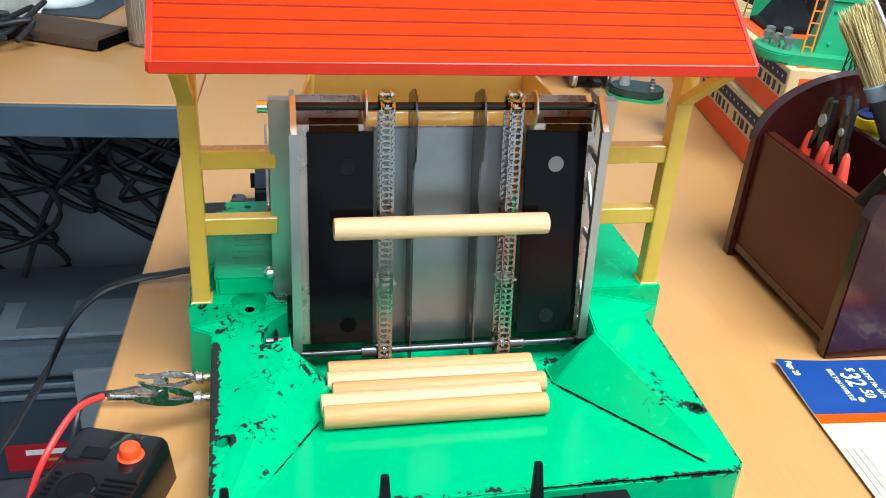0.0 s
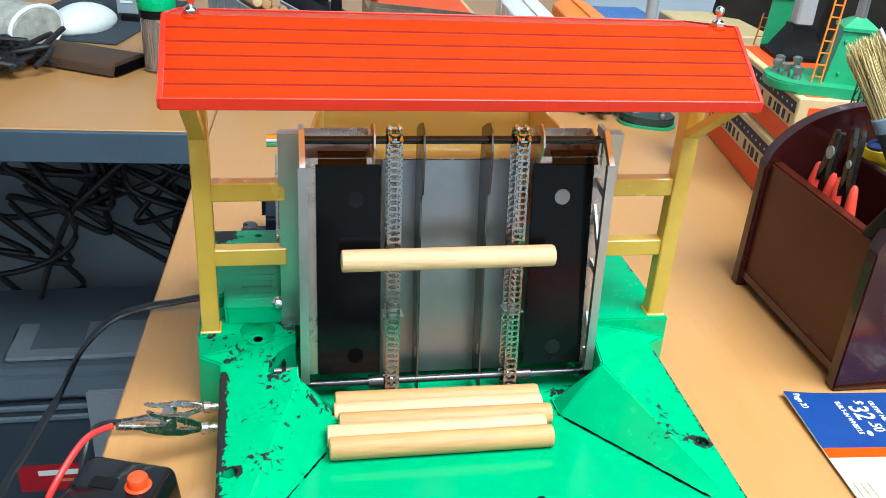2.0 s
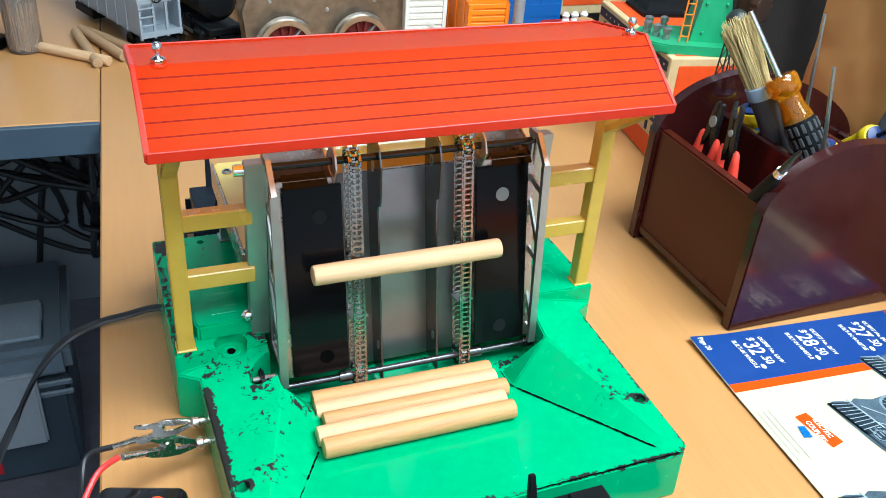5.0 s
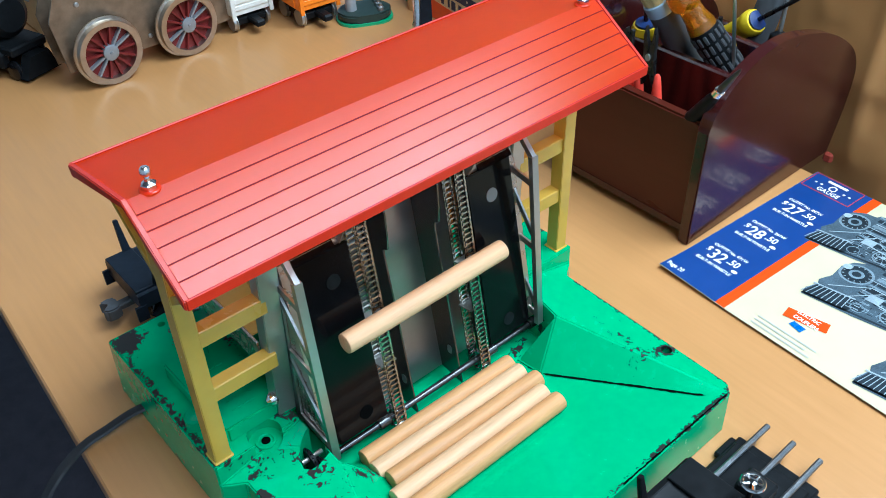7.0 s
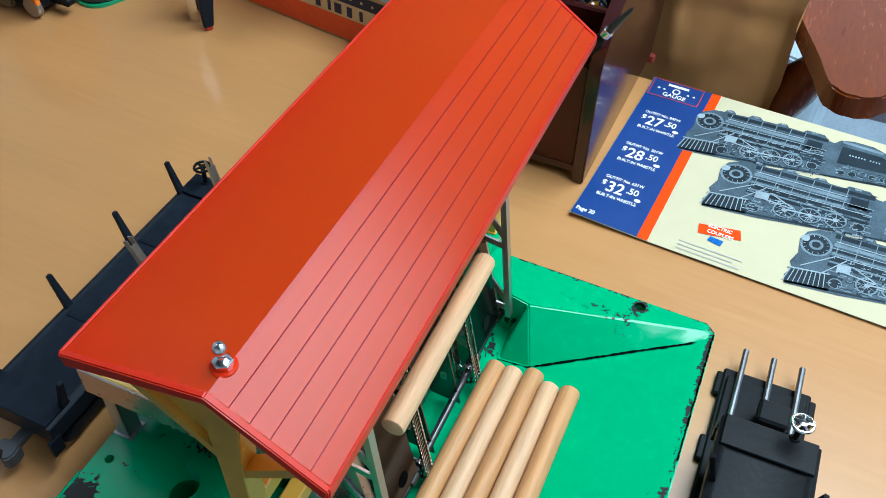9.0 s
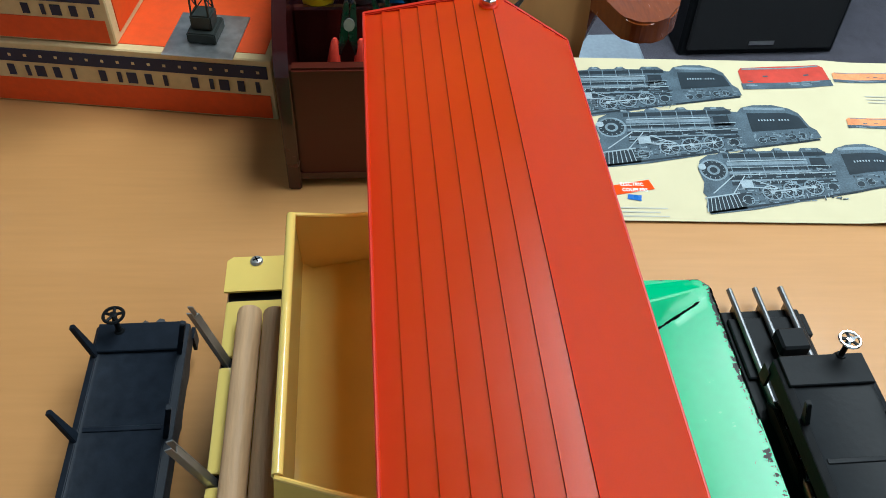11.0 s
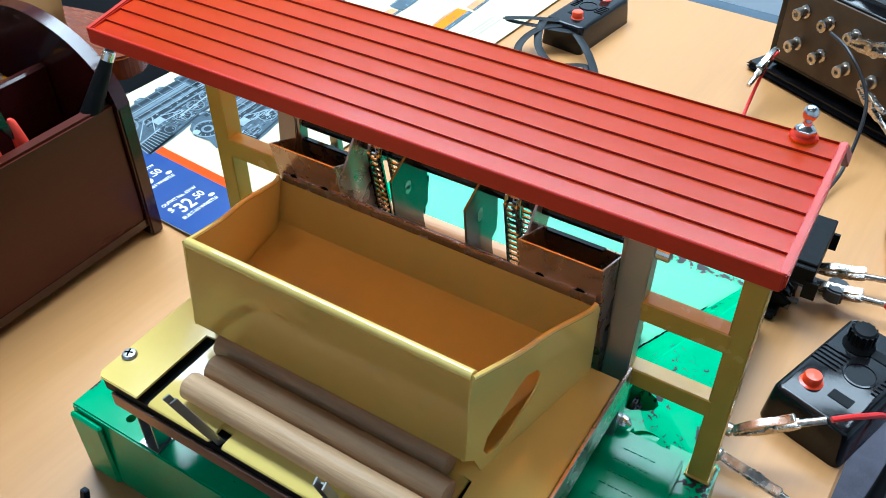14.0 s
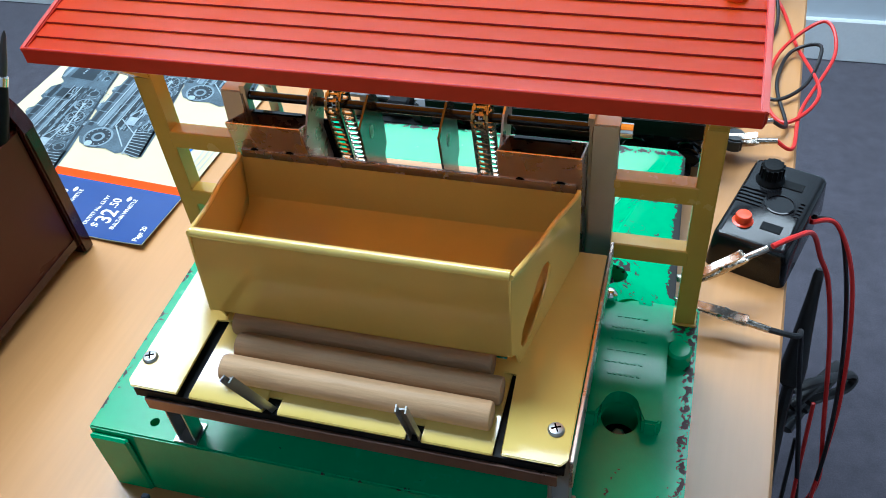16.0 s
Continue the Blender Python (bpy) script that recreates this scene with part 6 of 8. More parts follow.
cable("wire", [(-0.181, -0.2185, 0.0135), (-0.192, -0.228, 0.004), (-0.186, -0.280, 0.003), (-0.196, -0.322, 0.005), (-0.216, -0.318, 0.014), (-0.206, -0.278, 0.006), (-0.182, -0.258, 0.004), (-0.172, -0.300, 0.003), (-0.186, -0.365, 0.004), (-0.180, -0.405, 0.02), (-0.160, -0.436, 0.040)], 0.0014, RUBBER, "black insulated wire looped on the table", grp="wires")
cable("wire", [(-0.205, -0.120, 0.012), (-0.222, -0.128, 0.004), (-0.240, -0.120, -0.04), (-0.252, -0.100, -0.13), (-0.248, -0.065, -0.22), (-0.250, -0.040, -0.28), (-0.236, -0.050, -0.24), (-0.232, -0.085, -0.12)], 0.0015, WIRE_RED, "red insulated wire hanging beside the table", grp="wires")
cable("wire", [(-0.207, -0.125, 0.012), (-0.228, -0.135, -0.01), (-0.246, -0.115, -0.09), (-0.250, -0.080, -0.18), (-0.240, -0.050, -0.28), (-0.228, -0.045, -0.26), (-0.226, -0.075, -0.15)], 0.0015, RUBBER, "black insulated wire hanging beside the table", grp="wires")
bm = bmesh.new()
lathe(bm, [(0.0022, 0.0), (0.0032, 0.003), (0.0040, 0.020), (0.0062, 0.050), (0.0085, 0.072), (0.0085, 0.084), (0.0050, 0.088)], m=Matrix.Translation((-0.218, -0.121, -0.028)) @ (Vector((-0.2145, -0.092, -0.104)) - Vector((-0.218, -0.121, -0.028))).to_track_quat("Z", "Y").to_matrix().to_4x4(), seg=16)
tagged(part("cable_plug", bm, RUBBER), "black tapered plug hanging beside the table", "plug")
cable("lead", [(-0.2148, -0.0930, -0.102), (-0.2120, -0.0740, -0.130), (-0.2080, -0.0300, -0.170), (-0.2060, 0.030, -0.23), (-0.210, 0.06, -0.36), (-0.23, 0.07, -0.72)], 0.0040, RUBBER, "thick black lead hanging beside the table")
for a, b in (((-0.218, -0.094, -0.120), (-0.266, -0.140, -0.150)), ((-0.220, -0.090, -0.135), (-0.260, -0.155, -0.158)), ((-0.214, -0.080, -0.140), (-0.240, -0.130, -0.170))):
    a, b = Vector(a), Vector(b)
    cable("cord_loop", [a, a.lerp(b, 0.4) + Vector((0, 0.004, 0.008)), b, b + Vector((0.004, 0.008, -0.008)), a.lerp(b, 0.3) + Vector((0, 0.006, -0.012))], 0.0042, RUBBER, "folded loop of flat black cord", flat=0.5)
cable("cord", [(-0.36, 0.10, FLOOR_Z + 0.01), (-0.40, 0.02, FLOOR_Z + 0.008), (-0.46, -0.10, FLOOR_Z + 0.006), (-0.56, -0.16, FLOOR_Z + 0.006), (-0.75, -0.15, FLOOR_Z + 0.006)], 0.004, EDGE, "blue-grey cord on the carpet")
RIBBON = mat("dark_ribbon_sleeve", (0.010, 0.012, 0.014), 0.5, var=0.2, spec=0.25)
# ribbon cords of the second controller
for pts, lab in (
        ([(0.130, -0.424, 0.012), (0.126, -0.412, 0.020), (0.098, -0.388, 0.012), (0.078, -0.351, 0.012), (0.112, -0.353, 0.012), (0.138, -0.357, 0.008), (0.130, -0.345, 0.004), (0.099, -0.339, 0.004), (0.073, -0.350, 0.008), (0.082, -0.322, 0.006), (0.086, -0.285, 0.004), (0.080, -0.274, 0.004), (0.066, -0.291, 0.004), (0.059, -0.320, 0.006), (0.063, -0.342, 0.010), (0.048, -0.342, 0.004), (0.020, -0.331, 0.004), (0.002, -0.317, 0.004), (-0.004, -0.301, 0.004), (-0.004, -0.280, 0.004), (-0.004, -0.254, 0.004), (-0.008, -0.235, 0.004)], "dark grey flat ribbon cord curled on the table"),
        ([(0.138, -0.424, 0.012), (0.134, -0.416, 0.020), (0.148, -0.388, 0.024), (0.152, -0.360, 0.020), (0.143, -0.344, 0.012), (0.128, -0.332, 0.008), (0.109, -0.345, 0.006), (0.083, -0.356, 0.006), (0.069, -0.356, 0.006)], "dark grey flat ribbon cord looped beside the controller"),
        ([(0.142, -0.426, 0.012), (0.135, -0.417, 0.022), (0.158, -0.397, 0.028), (0.177, -0.380, 0.030), (0.168, -0.386, 0.026), (0.126, -0.405, 0.020), (0.121, -0.420, 0.014)], "folded dark grey ribbon cord beside the controller"),
        ([(0.146, -0.426, 0.012), (0.150, -0.402, 0.026), (0.140, -0.372, 0.018), (0.118, -0.358, 0.012), (0.094, -0.372, 0.010), (0.088, -0.356, 0.006), (0.071, -0.352, 0.004)], "dark grey flat ribbon cord looped beside the controller")):
    cable("ribbon_cord", pts, 0.0036, RIBBON, lab, flat=0.15, grp="ribbon cords")

# ---- transformer ----
tr = thing("transformer", "black toy transformer with nickel binding posts", "transformer", at=(-0.1150, -0.4760, 0), turn=(0, 0, 153))
tr.scale = (0.80, 0.90, 0.90)
bm = B(-0.085, 0.085, -0.055, 0.055, 0.010, 0.105, bevel=0.008, seg=3)
part("case", bm, BLACK_GLOSS, tr, "glossy black transformer case", smooth=50)
part("base_flange", B(-0.100, 0.100, -0.064, 0.064, 0.0, 0.008, bevel=0.004, seg=2), BLACK_GLOSS, tr)
plate = part("terminal_plate", B(-0.070, 0.070, -0.0575, -0.0555, 0.022, 0.096, bevel=0.0006), mat("brown_fibre_board", rgb("4a3722"), 0.5, var=0.2), tr, "brown terminal board")
BRASS = mat("aged_nickel", (0.52, 0.48, 0.42), 0.28, 1.0, var=0.2)
for x in (-0.046, -0.0155, 0.0155, 0.046):
    for z in (0.045, 0.076):
        bm = bmesh.new()
        lathe(bm, [(0.0062, 0.0), (0.0062, 0.0015), (0.0042, 0.0025), (0.0042, 0.006), (0.0056, 0.0068), (0.0056, 0.0125), (0.0046, 0.0132), (0.0024, 0.0132), (0.0020, 0.0110)], m=pose(x, -0.0575, z, 90, 0, 0), seg=16)
        part("binding_post", bm, BRASS, plate, "dull nickel binding post")
for k in range(14):
    part("cooling_fin", B(0.084, 0.0875, -0.048 + k * 0.007, -0.0445 + k * 0.007, 0.02, 0.095, bevel=0.001), BLACK_GLOSS, tr)
cable("wire", [(-0.050, -0.420, 0.042), (-0.046, -0.408, 0.034), (-0.044, -0.380, 0.006), (-0.050, -0.335, 0.004), (-0.070, -0.28, 0.004), (-0.110, -0.235, 0.006)], 0.0014, WIRE_RED, "red insulated wire from the transformer", grp="wires")
cable("wire", [(-0.085, -0.415, 0.07), (-0.105, -0.392, 0.068), (-0.128, -0.370, 0.045), (-0.130, -0.330, 0.01), (-0.120, -0.270, 0.004), (-0.125, -0.230, 0.006)], 0.0014, RUBBER, "black insulated wire from the transformer", grp="wires")
for at, turn in (((-0.100, -0.412, 0.068), (0, -8, 150)), ((-0.118, -0.398, 0.042), (0, 22, 140)), ((-0.0480, -0.4260, 0.042), (0, 20, 80))):
    clip(at, turn, "nickel alligator clip on the transformer")
for at, to in (((-0.1400, -0.1905, 0.0125), (-0.192, -0.197, 0.014)), ((-0.1380, -0.2080, 0.0125), (-0.190, -0.221, 0.014))):
    clip(at, toward(at, to, 20), "nickel alligator clip on the track rail")

# ---- cartons and towers behind the caddy ----
CT = -9.4
def carton(at, turn, w, L, h, label, bars=True, grp="cartons"):
    """A carton whose long printed side faces local -x; L runs along y."""
    t = thing("carton", label, "cardboard box", grp, at=at, turn=turn)
    part("box", B(0, w, 0, L, 0, h, bevel=0.001), CARTON_CREAM, t, "cream cardboard box")
    part("orange_side", B(-0.0006, 0.0, 0.004, L - 0.004, 0.002, h * 0.42), CARTON_ORANGE, t, "orange printed side")
    part("orange_top", B(0.008, w - 0.004, 0.006, L - 0.006, h, h + 0.0005), CARTON_ORANGE, t, "orange printed top")
    part("orange_end", B(0.010, w - 0.004, -0.0006, 0.0, 0.006, h - 0.008), CARTON_ORANGE, t, "orange printed end")
    band = part("navy_band", B(-0.0007, -0.0001, 0.004, L - 0.004, h * 0.70, h * 0.90), CARTON_BLUE, t, "navy printed band")
    n = int(L / 0.012)
    for k in range(n):
        y = 0.010 + k * 0.012
        if y > L - 0.014:
            break
        part("dot", B(-0.0011, -0.0007, y, y + 0.0022, h * 0.785, h * 0.785 + 0.0022), CARTON_CREAM, band)
        if (k % 6) != 5:
            part("letter_bar", B(-0.0008, -0.0002, y + 0.0010, y + 0.0042 + 0.0022 * (k * 7 % 3), h * 0.47, h * 0.64), CARTON_BLUE, t)
    return t


CX, CY = 0.333, 0.128
big = carton((CX, CY, 0), (0, 0, CT), 0.092, 0.330, 0.056, "long orange and cream cardboard toy carton on the table")
d = Matrix.Rotation(radians(CT), 3, "Z") @ Vector((0.004, 0.118, 0))
small = carton((CX + d.x, CY + d.y, 0.0566), (0, 0, CT), 0.085, 0.190, 0.050, "orange and cream cardboard carton stacked on another")
TOP2 = 0.1072

# sheet-metal foot with a lattice lamp on the long carton
lamp = thing("toy_lamp", "dark toy lattice lamp on a galvanised plate", "toy lamp", at=(0.3660, 0.1780, 0.0571), turn=(0, 0, CT))
GALV = mat("galvanised_sheet", (0.45, 0.46, 0.46), 0.35, 0.9, var=0.25, scale=60)
part("plate", B(-0.029, 0.029, -0.027, 0.027, 0, 0.0012, bevel=0.0004), GALV, lamp, "worn galvanised plate")
DARKGREEN = mat("dark_green_casting", (0.03, 0.036, 0.032), 0.45, 0.3, var=0.2)
bm = bmesh.new()
prism(bm, [(-0.013, -0.011), (0.013, -0.011), (0.013, 0.011), (-0.013, 0.011)], 2, 0.0012, 0.010, bevel=0.001)
prism(bm, [(-0.008, -0.008), (0.008, -0.008), (0.008, 0.008), (-0.008, 0.008)], 2, 0.010, 0.022, bevel=0.001)
part("foot", bm, DARKGREEN, lamp)
bm = bmesh.new()
for a, b in ((-1, -1), (1, -1), (1, 1), (-1, 1)):
    rod(bm, (a * 0.0065, b * 0.0065, 0.022), (a * 0.0035, b * 0.0035, 0.102), 0.0008, seg=6)
for k in range(5):
    z0, z1 = 0.022 + k * 0.016, 0.038 + k * 0.016
    r0, r1 = 0.0065 - (z0 - 0.022) * 0.0375, 0.0065 - (z1 - 0.022) * 0.0375
    for (a, b), (c, e) in (((-1, -1), (1, -1)), ((1, -1), (1, 1)), ((1, 1), (-1, 1)), ((-1, 1), (-1, -1))):
        rod(bm, (a * r0, b * r0, z0), (c * r1, e * r1, z1), 0.0005, seg=5)
part("lattice_mast", bm, DARKGREEN, lamp)
bm = bmesh.new()
lathe(bm, [(0.0035, 0.102), (0.009, 0.105), (0.010, 0.109), (0.006, 0.115), (0.002, 0.117)], seg=16)
part("lamp_head", bm, DARKGREEN, lamp)


def ladder(parent, p, q, w, n=12):
    p, q = Vector(p), Vector(q)
    LAD = LADDER
    bm = bmesh.new()
    for s in (-1, 1):
        rod(bm, p + Vector((s * w / 2, 0, 0)), q + Vector((s * w / 2, 0, 0)), 0.0009, seg=6)
    for k in range(n):
        c = p.lerp(q, (k + 0.5) / n)
        rod(bm, c - Vector((w / 2, 0, 0)), c + Vector((w / 2, 0, 0)), 0.0007, seg=6)
    part("ladder", bm, LAD, parent, "thin orange ladder")


LADDER = mat("orange_ladder_enamel", rgb("e07a1c"), 0.4, var=0.08)


def tower(at, turn, label, tall=0.054):
    t = thing("toy_tower", label, "toy tower", "green toy towers", at=at, turn=turn)
    bm = bmesh.new()
    prism(bm, rounded(-0.045, 0.060, -0.032, 0.032, 0.026, 6), 2, 0, 0.009, bevel=0.0015)
    part("base", bm, GREEN_PLAIN, t, "green rounded base")
    bm = bmesh.new()
    g = [[bm.verts.new((x, y, z)) for x, y in ((cx - a, -b), (cx + a, -b), (cx + a, b), (cx - a, b))] for z, cx, a, b in ((0.009, 0.024, 0.021, 0.017), (tall, 0.024, 0.0135, 0.0125), (tall + 0.001, 0.024, 0.0155, 0.0145), (tall + 0.004, 0.024, 0.0155, 0.0145), (tall + 0.012, 0.024, 0.004, 0.004))]
    for a, b in zip(g, g[1:]):
        for i in range(4):
            bm.faces.new((a[i], a[(i + 1) % 4], b[(i + 1) % 4], b[i]))
    bm.faces.new(g[-1])
    bm.faces.new(g[0][::-1])
    house = part("house", bm, GREEN_PLAIN, t, "green riveted house")
    for x in (0.014, 0.034):
        for z in (0.018, 0.046):
            bm = bmesh.new()
            lathe(bm, [(0.0018, 0.0), (0.0016, 0.0008), (0.0006, 0.0012)], m=pose(x, -0.0172 + (z - 0.009) * 0.085, z, 85, 0, 0), seg=10)
            part("rivet", bm, GREEN_PLAIN, house)
    for x, y in ((-0.035, 0.004), (-0.028, -0.006), (-0.020, -0.015), (-0.030, 0.020), (-0.014, 0.022)):
        bm = bmesh.new()
        lathe(bm, [(0.0040, 0.0), (0.0040, 0.004), (0.0028, 0.0045), (0.0028, 0.0060), (0.0043, 0.0065), (0.0043, 0.0110), (0.0024, 0.0120), (0.0, 0.0120)], at=(x, y, 0.009), seg=14)
        part("terminal", bm, STEEL, t, "dull nickel thumb nut terminal")
    ladder(t, (-0.004, -0.020, 0.009), (0.008, 0.008, 0.130), 0.008)
    bm = bmesh.new()
    rod(bm, (0.024, 0, tall + 0.010), (0.024, 0, tall + 0.14), 0.005, 0.004, seg=12)
    part("mast", bm, STEEL, t, "grey mast")
    return t


tower((0.3890, 0.2780, TOP2), (0, 0, -20), "green enamelled toy beacon tower on a stacked carton")
tower((0.4350, 0.4750, 0.0), (0, 0, -30), "green enamelled toy tower standing on the table", tall=0.15)
mast = thing("toy_mast", "grey toy mast on a black pyramid foot", "toy mast", at=(0.4300, 0.385, TOP2), turn=(0, 0, CT))
bm = bmesh.new()
g = [[bm.verts.new((a * x, a * y, z)) for x, y in ((-1, -1), (1, -1), (1, 1), (-1, 1))] for z, a in ((0.0, 0.026), (0.004, 0.026), (0.006, 0.021), (0.029, 0.011), (0.032, 0.011))]
for a, b in zip(g, g[1:]):
    for i in range(4):
        bm.faces.new((a[i], a[(i + 1) % 4], b[(i + 1) % 4], b[i]))
bm.faces.new(g[-1])
bm.faces.new(g[0][::-1])
part("foot", bm, BLACK, mast, "black pyramid foot")
part("post", B(-0.009, 0.009, -0.009, 0.009, 0.032, 0.26, bevel=0.002), mat("silver_grey_paint", (0.42, 0.43, 0.44), 0.4, 0.3, var=0.08), mast, "silver-grey square post")

# steel tool with a dark blade, standing by the cartons
st = thing("steel_tool", "bright steel tube tool with a dark blue blade on the table", "hand tool", at=(0.3240, 0.3760, 0), turn=(0, 0, -30))
bm = bmesh.new()
lathe(bm, [(0.0085, 0.0), (0.0092, 0.001), (0.0092, 0.028), (0.0080, 0.030), (0.0080, 0.085), (0.0060, 0.088), (0.0, 0.088)], seg=20)
part("tube", bm, CHROME, st, "bright steel tube")
bm = bmesh.new()
prism(bm, [(-0.005, 0.003), (0.004, 0.003), (0.008, 0.030), (0.007, 0.082), (-0.003, 0.082), (-0.006, 0.030)], 1, -0.028, -0.022, bevel=0.0012)
part("blade", bm, BLACK_BLUE, st, "dark blue blade")
part("tip", B(-0.004, 0.003, -0.0275, -0.0225, 0.0, 0.004, bevel=0.001), RED_RIM, st, "red tip")

# ---- rolling stock at the back of the table ----
WHITE_CAR = mat("white_moulding", rgb("d9d6cc"), 0.45, var=0.06)
ORANGE_CAR = mat("orange_moulding", rgb("f07f12"), 0.4, var=0.06)
GREY_CAR = mat("grey_moulding", rgb("8f98a0"), 0.45, var=0.08)


def boxcar(at, turn, mt, label, L=0.20):
    t = thing("boxcar", label, "toy train car", "toy train cars", at=at, turn=turn)
    w, z0, z1 = 0.026, 0.022, 0.088
    bm = bmesh.new()
    prism(bm, [(-w, z0), (w, z0), (w, z1), (w * 0.5, z1 + 0.006), (0, z1 + 0.008), (-w * 0.5, z1 + 0.006), (-w, z1)], 1, 0, L, bevel=0.0008)
    body = part("body", bm, mt, t)
    for k in range(8):
        z = z0 + 0.006 + k * 0.0075
        part("end_plank", B(-w + 0.005, w - 0.005, -0.0012, 0.0, z, z + 0.0055, bevel=0.0005), mt, body)
    for k in range(7):
        y = 0.012 + k * (L - 0.024) / 6
        for s in (-1, 1):
            part("side_rib", B(s * w - 0.0012, s * w + 0.0012, y - 0.0015, y + 0.0015, z0 + 0.003, z1 - 0.002), mt, body)
    for s in (-1, 1):
        part("corner_post", B(s * (w - 0.0025) - 0.0025, s * (w - 0.0025) + 0.0025, -0.0022, 0.0, z0 - 0.004, z1 - 0.002, bevel=0.0005), mt, body)
    part("roof_walk", B(-0.005, 0.005, 0.004, L - 0.004, z1 + 0.008, z1 + 0.0095), mt, body)
    bm = bmesh.new()
    lathe(bm, [(0.0040, 0.0), (0.0044, 0.001), (0.0020, 0.002)], m=pose(0.008, -0.0012, z0 + 0.030, 90, 0, 0), seg=14)
    part("brake_wheel", bm, mt, body)
    bm = bmesh.new()
    for yy in (0.030, L - 0.030):
        box(bm, -0.020, 0.020, yy - 0.026, yy + 0.026, 0.008, 0.018, bevel=0.002)
    box(bm, -0.006, 0.006, -0.018, 0.006, 0.010, 0.018, bevel=0.002)
    box(bm, -0.022, 0.022, 0.01, L - 0.01, 0.017, 0.023)
    part("running_gear", bm, BLACK, t, "black trucks and coupler")
    for yy in (0.012, 0.048):
        for s in (-1, 1):
            bm = bmesh.new()
            lathe(bm, [(0.0095, -0.003), (0.0098, 0.0), (0.0110, 0.001), (0.0110, 0.002), (0.003, 0.003)], m=pose(s * 0.0200, yy, 0.0110, 0, -90 * s, 0), seg=16)
            part("wheel", bm, STEEL, t)
    return t


boxcar((0.2160, 0.5420, 0), (0, 0, -3), WHITE_CAR, "white moulded toy boxcar at the back of the table")
boxcar((0.2790, 0.5000, 0), (0, 0, -4), ORANGE_CAR, "orange moulded toy boxcar at the back of the table")

hop = thing("hopper_car", "grey moulded toy hopper car loaded with dowels", "toy train car", "toy train cars", at=(-0.0830, 0.6300, 0), turn=(0, 0, 22))
w, z0, z1, L = 0.0265, 0.026, 0.080, 0.20
bm = bmesh.new()
for s in (-1, 1):
    prism(bm, [(s * w, z1), (s * (w - 0.0015), z1), (s * (w - 0.0015), z0), (s * w, z0)], 1, 0, L)
box(bm, -w, w, 0.026, 0.0275, z0, z1)
box(bm, -w, w, L - 0.0015, L, z0, z1)
box(bm, -w, w, 0.0, L, z0, z0 + 0.002)
box(bm, -w - 0.001, -w + 0.002, -0.002, L, z1 - 0.003, z1 + 0.0005)
box(bm, w - 0.002, w + 0.001, -0.002, L, z1 - 0.003, z1 + 0.0005)
box(bm, -w - 0.001, w + 0.001, -0.002, 0.001, z1 - 0.016, z1 + 0.0005)
body = part("body", bm, GREY_CAR, hop, "grey ribbed hopper body", smooth=0)
for k in range(7):
    for s in (-1, 1):
        part("side_rib", B(s * w - 0.0012, s * w + 0.0012, 0.030 + k * 0.026, 0.0325 + k * 0.026, z0, z1 - 0.003), GREY_CAR, body)
for x in (-w + 0.0015, -0.008, 0.008, w - 0.0015):
    part("end_post", B(x - 0.0014, x + 0.0014, -0.0015, 0.0015, z0 - 0.004, z1 - 0.010), GREY_CAR, body)
for k in range(4):
    part("ladder_rung", B(-w - 0.0005, -0.008, -0.0028, -0.0012, z0 + 0.002 + k * 0.010, z0 + 0.0035 + k * 0.010), GREY_CAR, body)
part("end_sill", B(-w, w, -0.0025, 0.0015, z0 - 0.002, z0 + 0.004), GREY_CAR, body)
bm = bmesh.new()
n = 18
tube(bm, [Vector((-0.004 + 0.0065 * math.cos(2 * math.pi * i / n), -0.0040, z1 - 0.009 + 0.0065 * math.sin(2 * math.pi * i / n))) for i in range(n + 1)], 0.0008, seg=6, up=(0, 1, 0))
for a in range(3):
    g0 = math.pi * a / 3
    rod(bm, (-0.004 - 0.0065 * math.cos(g0), -0.0040, z1 - 0.009 - 0.0065 * math.sin(g0)), (-0.004 + 0.0065 * math.cos(g0), -0.0040, z1 - 0.009 + 0.0065 * math.sin(g0)), 0.0006, seg=5)
part("brake_wheel", bm, BLACK, body)
bm = bmesh.new()
for yy in (0.020, L - 0.030):
    box(bm, -0.020, 0.020, yy - 0.026, yy + 0.026, 0.006, 0.018, bevel=0.002)
box(bm, -0.006, 0.006, -0.022, 0.004, 0.009, 0.020, bevel=0.002)
box(bm, -0.012, 0.012, 0.0, L, 0.017, 0.026)
part("running_gear", bm, BLACK, hop, "black trucks and coupler")
for s in (-1, 1):
    for yy in (0.004, 0.038):
        bm = bmesh.new()
        lathe(bm, [(0.0095, -0.003), (0.0098, 0.0), (0.0110, 0.001), (0.0110, 0.002), (0.003, 0.003)], m=pose(s * 0.0190, yy, 0.0110, 0, -90 * s, 0), seg=16)
        part("wheel", bm, BLACK_GLOSS, hop)
rnd = random.Random(8)
hm = pose(-0.0830, 0.6300, 0, 0, 0, 22)
for k in range(9):
    q = hm @ Vector((-0.016 + 0.0125 * (k % 3) + 0.005 * (k // 3 % 2), 0.095, z0 + 0.040 + 0.0105 * (k // 3)))
    log(q.x, q.y, q.z, 22 + 90 + rnd.uniform(-5, 5), (LOG_A, LOG_B, LOG_C)[k % 3], "wooden dowel heaped in the grey hopper car", tilt=rnd.uniform(-3, 3))
